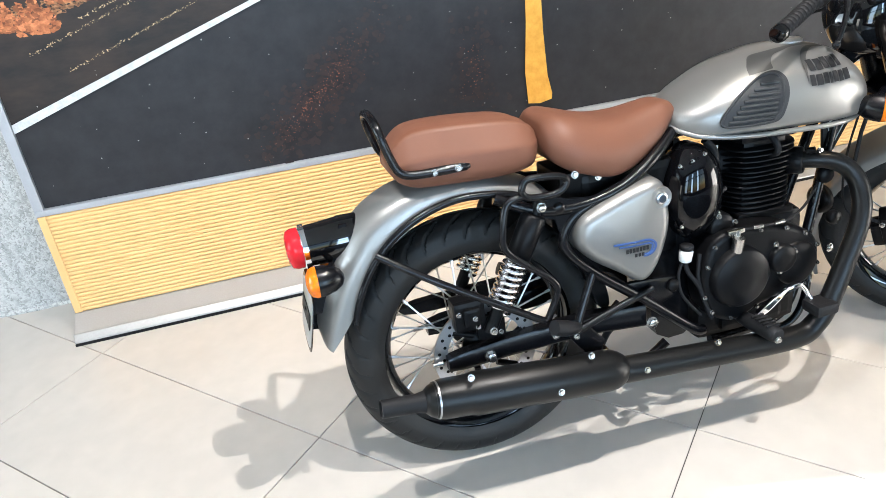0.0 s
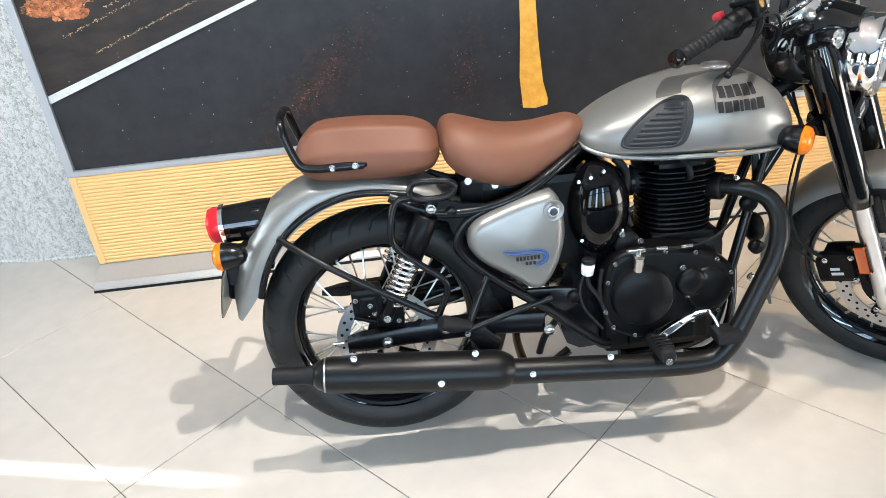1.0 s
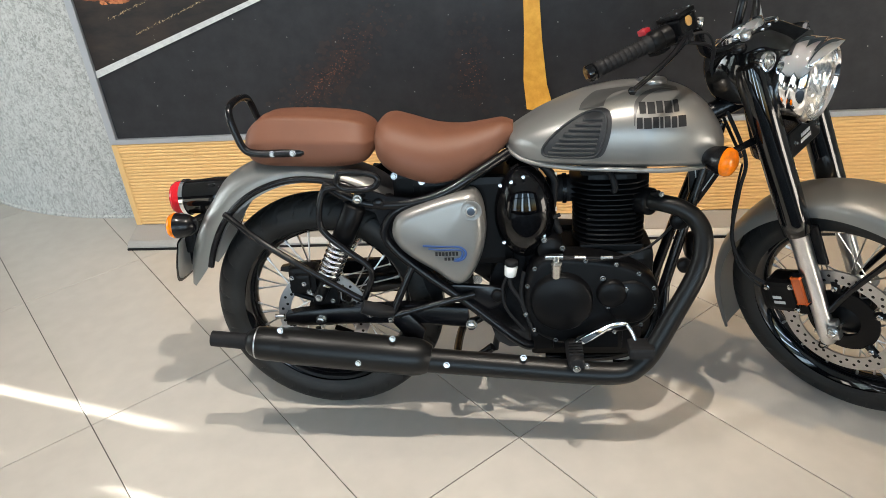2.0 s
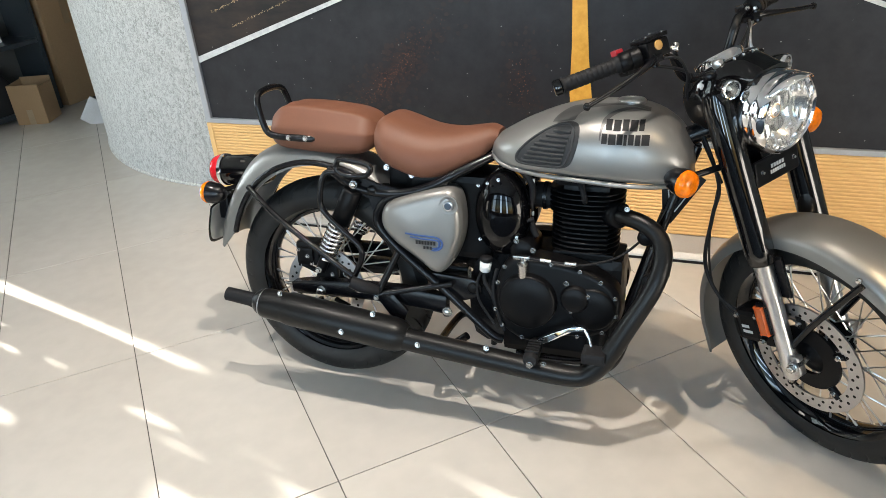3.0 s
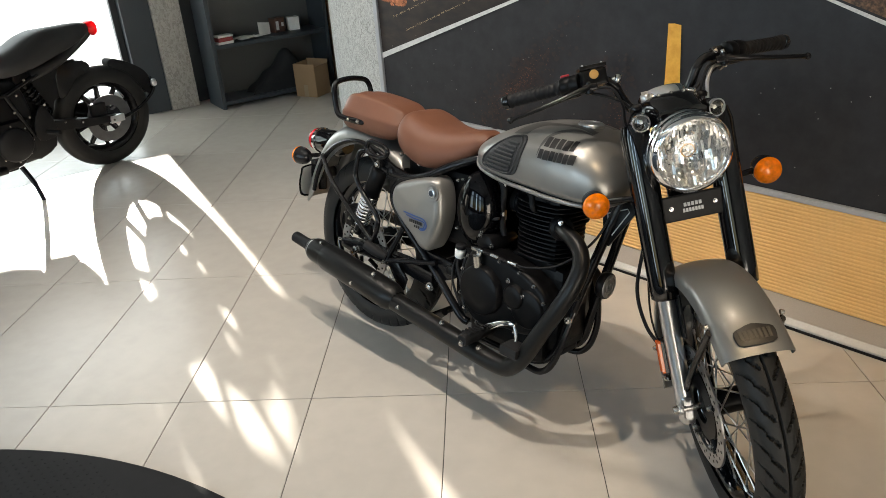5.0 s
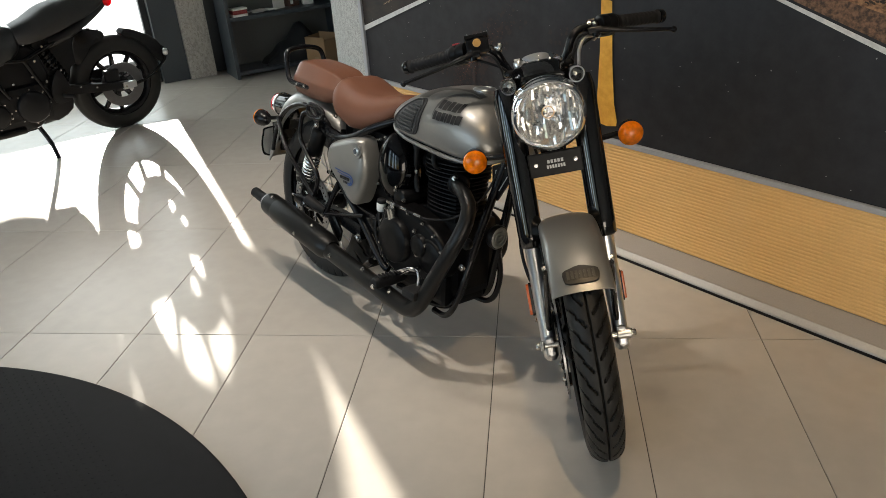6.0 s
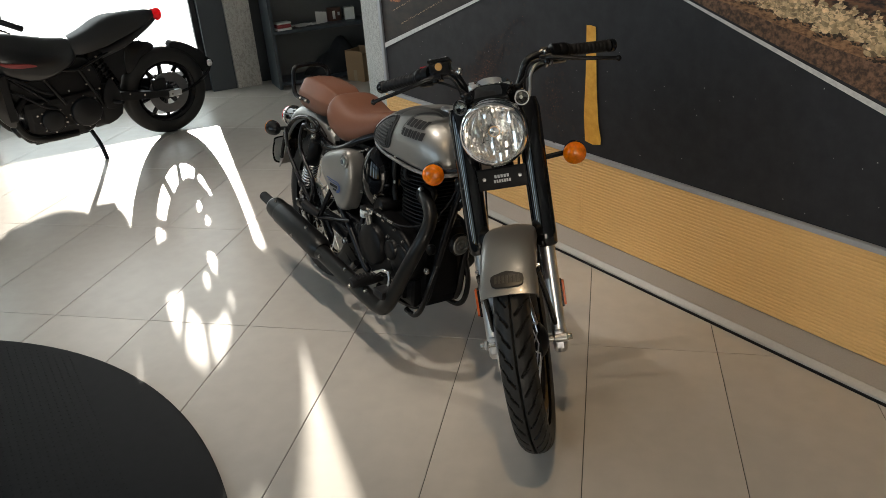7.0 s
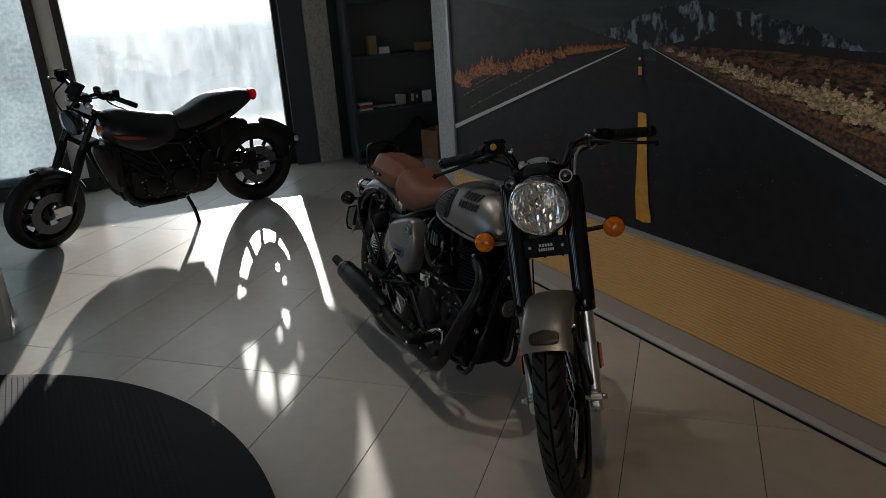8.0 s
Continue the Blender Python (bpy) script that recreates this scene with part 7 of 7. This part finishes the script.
b2part("belly_pan", slab(round_outline([(0.60, 0.20), (0.96, 0.19), (1.04, 0.25), (1.0, 0.31), (0.62, 0.27)], 3), -0.12, 0.12, 0.02), M_B2M)
tnk = b2part("fuel_tank", loft_seat([(0.58, 0.70, 0.80, 0.08, 0.05), (0.62, 0.66, 0.822, 0.115, 0.07), (0.72, 0.62, 0.84, 0.15, 0.08), (0.85, 0.60, 0.875, 0.165, 0.085), (0.97, 0.62, 0.905, 0.16, 0.08), (1.06, 0.66, 0.90, 0.135, 0.07), (1.12, 0.72, 0.86, 0.09, 0.05)]), M_B2, None, "black fuel tank with a red flash")
for s in (-1, 1):
    b2part("tank_flash", slab(round_outline([(0.86, 0.70), (1.00, 0.715), (1.08, 0.76), (1.0, 0.745), (0.90, 0.725)], 3), s * 0.160, s * 0.170, 0.002), mat("dark_red_decal", (0.20, 0.015, 0.015), 0.4), tnk, "dark red flash")
b2part("seat", loft_seat([(-0.006, 0.865, 0.905, 0.05, 0.035), (0.05, 0.84, 0.922, 0.09, 0.065), (0.16, 0.80, 0.928, 0.12, 0.085), (0.28, 0.765, 0.924, 0.13, 0.09), (0.38, 0.735, 0.898, 0.135, 0.09), (0.48, 0.715, 0.850, 0.13, 0.085), (0.57, 0.705, 0.818, 0.11, 0.07), (0.62, 0.72, 0.80, 0.08, 0.05)]), mat("black_seat_vinyl", (0.012, 0.012, 0.013), 0.45, 0, 0.1, 20, 300, 0.2), None, "black one-piece seat")
b2part("tail_unit", loft_seat([(-0.035, 0.850, 0.885, 0.03, 0.02), (0.0, 0.825, 0.895, 0.055, 0.04), (0.10, 0.770, 0.84, 0.080, 0.06), (0.25, 0.70, 0.78, 0.10, 0.07), (0.42, 0.655, 0.735, 0.105, 0.07)]), M_B2)
b2part("tail_light", loft_seat([(-0.078, 0.868, 0.892, 0.020, 0.012), (-0.062, 0.842, 0.908, 0.045, 0.028), (-0.030, 0.832, 0.912, 0.060, 0.036), (-0.004, 0.852, 0.908, 0.062, 0.03)]), M_TAIL, None, "red tail light lens")
b2part("under_tail", join(block(0.12, 0.20, -0.05, 0.05, 0.64, 0.72, 0.012), block(0.06, 0.12, -0.035, 0.035, 0.66, 0.70, 0.008)), M_B2M)
b2part("shock", join(rod((0.36, 0.06, 0.42), (0.46, 0.05, 0.66), 0.022, 14), coil(Vector((0.37, 0.06, 0.45)), Vector((0.45, 0.05, 0.64)), 0.034, 0.007, 7)), M_BLACK)
hug = b2part("hugger_arm", tube([(0.02, 0.10, 0.30), (-0.18, 0.10, 0.33), (-0.34, 0.08, 0.42), (-0.36, 0.04, 0.50)], 0.010, 10), M_BLACK, None, "black wheel-mounted plate carrier")
b2part("fender_tail", slab(round_outline([(-0.30, 0.415), (-0.36, 0.395), (-0.395, 0.425), (-0.395, 0.48), (-0.355, 0.51), (-0.31, 0.48)], 3), -0.02, 0.02, 0.005), M_BLACK, hug)
b2part("sprocket", moved(ring_geo([(0.05, -0.068), (0.108, -0.068), (0.108, -0.061), (0.05, -0.061)], 48), Matrix.Translation((0, 0, 0.322))), M_B2DISC, RW, "dull steel rear sprocket")
b2part("plate_carrier", moved(block(-0.005, 0.005, -0.07, 0.07, -0.030, 0.030, 0.003), Matrix.Translation((-0.372, 0, 0.455)) @ Matrix.Rotation(radians(-38), 4, "Y")), M_BLACK, hug)
# Hugger shape filled out past its thin blade to block a second sun streak
b2part("hugger", slab(round_outline([(-0.095, 0.625), (-0.11, 0.664), (-0.165, 0.655), (-0.25, 0.612), (-0.335, 0.548), (-0.374, 0.46), (-0.355, 0.39), (-0.31, 0.42), (-0.27, 0.46), (-0.20, 0.53)], 3), -0.035, 0.035, 0.005), M_RUBBER)
b2part("inner_fender", slab(round_outline([(0.04, 0.65), (0.08, 0.70), (0.24, 0.70), (0.27, 0.52), (0.22, 0.52), (0.14, 0.60)], 3), -0.06, 0.06, 0.008), M_BLACK)
b2part("carrier_lamp", moved(lathe([(0.018, 0), (0.026, 0.012), (0.022, 0.03), (0.004, 0.036)], 18), frame_of((-0.335, 0.085, 0.475), (-0.38, 0.10, 0.475))), M_STEEL, hug)
b2part("front_mudguard", arch([((1.575 + 0.312 * math.cos(radians(a)), 0.288 + 0.312 * math.sin(radians(a))), (1.575 + 0.262 * math.cos(radians(a)), 0.288 + 0.262 * math.sin(radians(a)))) for a in (84, 95, 106, 117, 128, 139, 150, 160)], 0.075), M_B2, None, "short black front mudguard")
hl = frame_of((1.29, 0, 0.865), (1.44, 0, 0.83))
lampb = b2part("headlamp", moved(lathe([(0.03, -0.07), (0.075, -0.03), (0.088, 0.02), (0.086, 0.035)], 30), hl), M_B2, None, "round black headlamp")
b2part("headlamp_glass", moved(lathe([(0.084, 0.034), (0.06, 0.046), (0.02, 0.052), (0.001, 0.052)], 30), hl), mat("lamp_face", (0.30, 0.32, 0.36), 0.08, 0.6), lampb)
b2part("lamp_cowl", moved(lathe([(0.07, -0.02), (0.094, 0.0), (0.094, 0.012), (0.088, 0.02)], 30, False), hl), M_BLACK, lampb)
bar2 = b2part("handlebar", tube([(1.06, -0.41, 1.01), (1.13, -0.28, 1.045), (1.17, -0.14, 1.03), (1.18, -0.05, 0.985), (1.18, 0.05, 0.985), (1.17, 0.14, 1.03), (1.13, 0.28, 1.045), (1.06, 0.41, 1.01)], 0.013, 12), M_BLACK, None, "wide black handlebar")
bar2.matrix_basis = Matrix.Translation((0.02, 0, 0.045))
for s in (-1, 1):
    b2part("grip", rod((1.12, s * 0.30, 1.038), (1.055, s * 0.42, 1.005), 0.018, 14, bevel=0.003), M_RUBBER, bar2)
    b2part("switch", block(1.115, 1.155, s * 0.265 - 0.025, s * 0.265 + 0.025, 1.02, 1.075, 0.006), M_BLACK, bar2)
    b2part("lever", tube([(1.17, s * 0.25, 1.04), (1.185, s * 0.33, 1.025), (1.14, s * 0.42, 1.0)], 0.006, 8), M_BLACK, bar2)
b2part("bar_clamp", join(block(1.15, 1.21, -0.075, 0.075, 0.955, 1.005, 0.008), rod((1.18, -0.05, 0.93), (1.18, -0.05, 1.015), 0.02, 14, bevel=0.003), rod((1.18, 0.05, 0.93), (1.18, 0.05, 1.015), 0.02, 14, bevel=0.003)), M_BLACK, bar2)
for s in (-1, 1):
    b2part("fork_cap", rod((1.205, s * 0.105, 0.925), (1.19, s * 0.105, 0.965), 0.024, 16, bevel=0.004), M_STEEL, bar2, "bright fork cap")
    b2part("lever_perch", join(block(1.14, 1.185, s * 0.225 - 0.03, s * 0.225 + 0.03, 1.025, 1.065, 0.006), rod((1.165, s * 0.25, 1.03), (1.165, s * 0.25, 1.075), 0.011, 12)), M_BLACK, bar2)
    b2part("thumb_switch", block(1.085, 1.12, s * 0.275 - 0.016, s * 0.275 + 0.016, 1.035, 1.085, 0.005), M_RUBBER, bar2)
b2part("fluid_pot", rod((1.185, 0.20, 1.06), (1.19, 0.20, 1.105), 0.024, 18, bevel=0.004), M_BLACK, bar2)
b2part("instrument_visor", moved(block(-0.05, 0.05, -0.065, 0.065, 0.0, 0.022, 0.008), Matrix.Translation((1.21, 0, 1.035)) @ Matrix.Rotation(radians(48), 4, "Y")), M_B2M, bar2)
b2part("brake_pot", block(1.14, 1.20, -0.25, -0.19, 1.06, 1.11, 0.008), M_BLACK, bar2)
b2part("mirror_stem", tube([(1.16, 0.22, 1.04), (1.20, 0.24, 1.09), (1.22, 0.26, 1.115)], 0.006, 8), M_BLACK, bar2)
b2part("instrument", moved(rod((0, 0, 0), (0, 0, 0.03), 0.05, 24, bevel=0.006), Matrix.Translation((1.22, 0, 1.0)) @ Matrix.Rotation(radians(40), 4, "Y")), M_BLACK, bar2)
b2part("cable", tube([(1.16, -0.20, 1.03), (1.30, -0.12, 0.98), (1.28, -0.04, 0.86), (1.16, -0.03, 0.80)], 0.006, 8), M_RUBBER, bar2)
b2part("cable", tube([(1.16, 0.20, 1.03), (1.31, 0.10, 0.99), (1.27, 0.05, 0.86), (1.15, 0.04, 0.78)], 0.006, 8), M_RUBBER, bar2)
st = b2part("side_stand", tube([(0.62, 0.13, 0.20), (0.60, 0.20, 0.10), (0.605, 0.290, -0.020)], 0.014, 10), M_BLACK, None, "black side stand")
b2part("stand_foot", block(0.575, 0.635, 0.265, 0.315, -0.034, -0.026, 0.003), M_BLACK, st)
b2part("exhaust", join(tube([(1.03, -0.08, 0.58), (1.10, -0.12, 0.42), (1.02, -0.14, 0.24), (0.70, -0.15, 0.20), (0.48, -0.14, 0.24)], 0.024, 14), rod((0.52, -0.13, 0.25), (0.40, -0.13, 0.29), 0.06, 20, bevel=0.012), rod((0.42, 0.02, 0.235), (0.56, 0.02, 0.225), 0.05, 20, bevel=0.01)), M_EXH, None, "dark exhaust")

# front end turned a little to the left
_ax = Vector((-0.305, 0, 0.625)).normalized()
TURN = Matrix.Translation((1.17, 0, 0.955)) @ Matrix.Rotation(radians(22), 4, _ax) @ Matrix.Translation((-1.17, 0, -0.955))
for ob in b2.children:
    if ob.name.split(".")[0] in ("front_tyre", "fork_tube", "fork_stanchion", "fork_foot", "front_caliper", "front_mudguard", "front_indicator", "fork_yoke", "headlamp", "handlebar"):
        ob.matrix_basis = TURN @ ob.matrix_basis
for x, z, y in ((0.50, 0.47, 0.125), (0.53, 0.60, 0.10), (0.58, 0.52, 0.135), (0.70, 0.50, 0.135), (0.76, 0.30, 0.135), (0.88, 0.45, 0.135), (0.93, 0.38, 0.135), (0.97, 0.52, 0.10), (0.90, 0.62, 0.10), (0.66, 0.64, 0.10), (0.44, 0.62, 0.06), (0.40, 0.52, 0.128), (0.42, 0.36, 0.128), (0.30, 0.385, 0.12), (0.20, 0.36, 0.13), (0.0, 0.322, 0.14), (0.47, 0.68, 0.11)):
    b2part("bolt", bolt((x, y, z), (0, 1, 0), 0.007), M_ZINC)
for z in (0.70, 0.60):
    b2part("hose", tube([(1.10, 0.10, z), (1.0, 0.15, z - 0.06), (0.88, 0.155, z - 0.16), (0.80, 0.14, z - 0.2)], 0.009, 8), M_RUBBER)
b2part("header_pipe", tube([(0.97, 0.10, 0.50), (1.06, 0.13, 0.40), (1.02, 0.14, 0.27), (0.90, 0.13, 0.215), (0.70, 0.12, 0.205)], 0.022, 14), M_EXH)

# ---- floor tiles ----
def tile_mesh():
    a, b, c, h = 0.4474 / 2, 0.8974 / 2, 0.0010, 0.0
    vs = [(sx * a, sy * b, -0.006) for sx, sy in ((-1, -1), (1, -1), (1, 1), (-1, 1))]
    vs += [(sx * a, sy * b, h - c) for sx, sy in ((-1, -1), (1, -1), (1, 1), (-1, 1))]
    vs += [(sx * (a - c), sy * (b - c), h) for sx, sy in ((-1, -1), (1, -1), (1, 1), (-1, 1))]
    fs = [(8, 9, 10, 11)] + [(k + i, k + (i + 1) % 4, k + 4 + (i + 1) % 4, k + 4 + i) for k in (0, 4) for i in range(4)]
    me = mesh_of("tile", vs, fs, False)
    me.materials.append(M_TILE)
    return me


TILE = tile_mesh()
for i in range(-16, 16):
    for j in range(-8, 8):
        c = TH0 + TU * (0.45 * (i + 0.5)) + TV * (0.9 * (j + 0.5))
        if -4.3 < c.x < X1 and Y0 + 0.1 < c.y < 4.9:
            part("tile", TILE, M_TILE, floor, m=Matrix.Translation(c) @ Matrix.Rotation(TH, 4, "Z"))
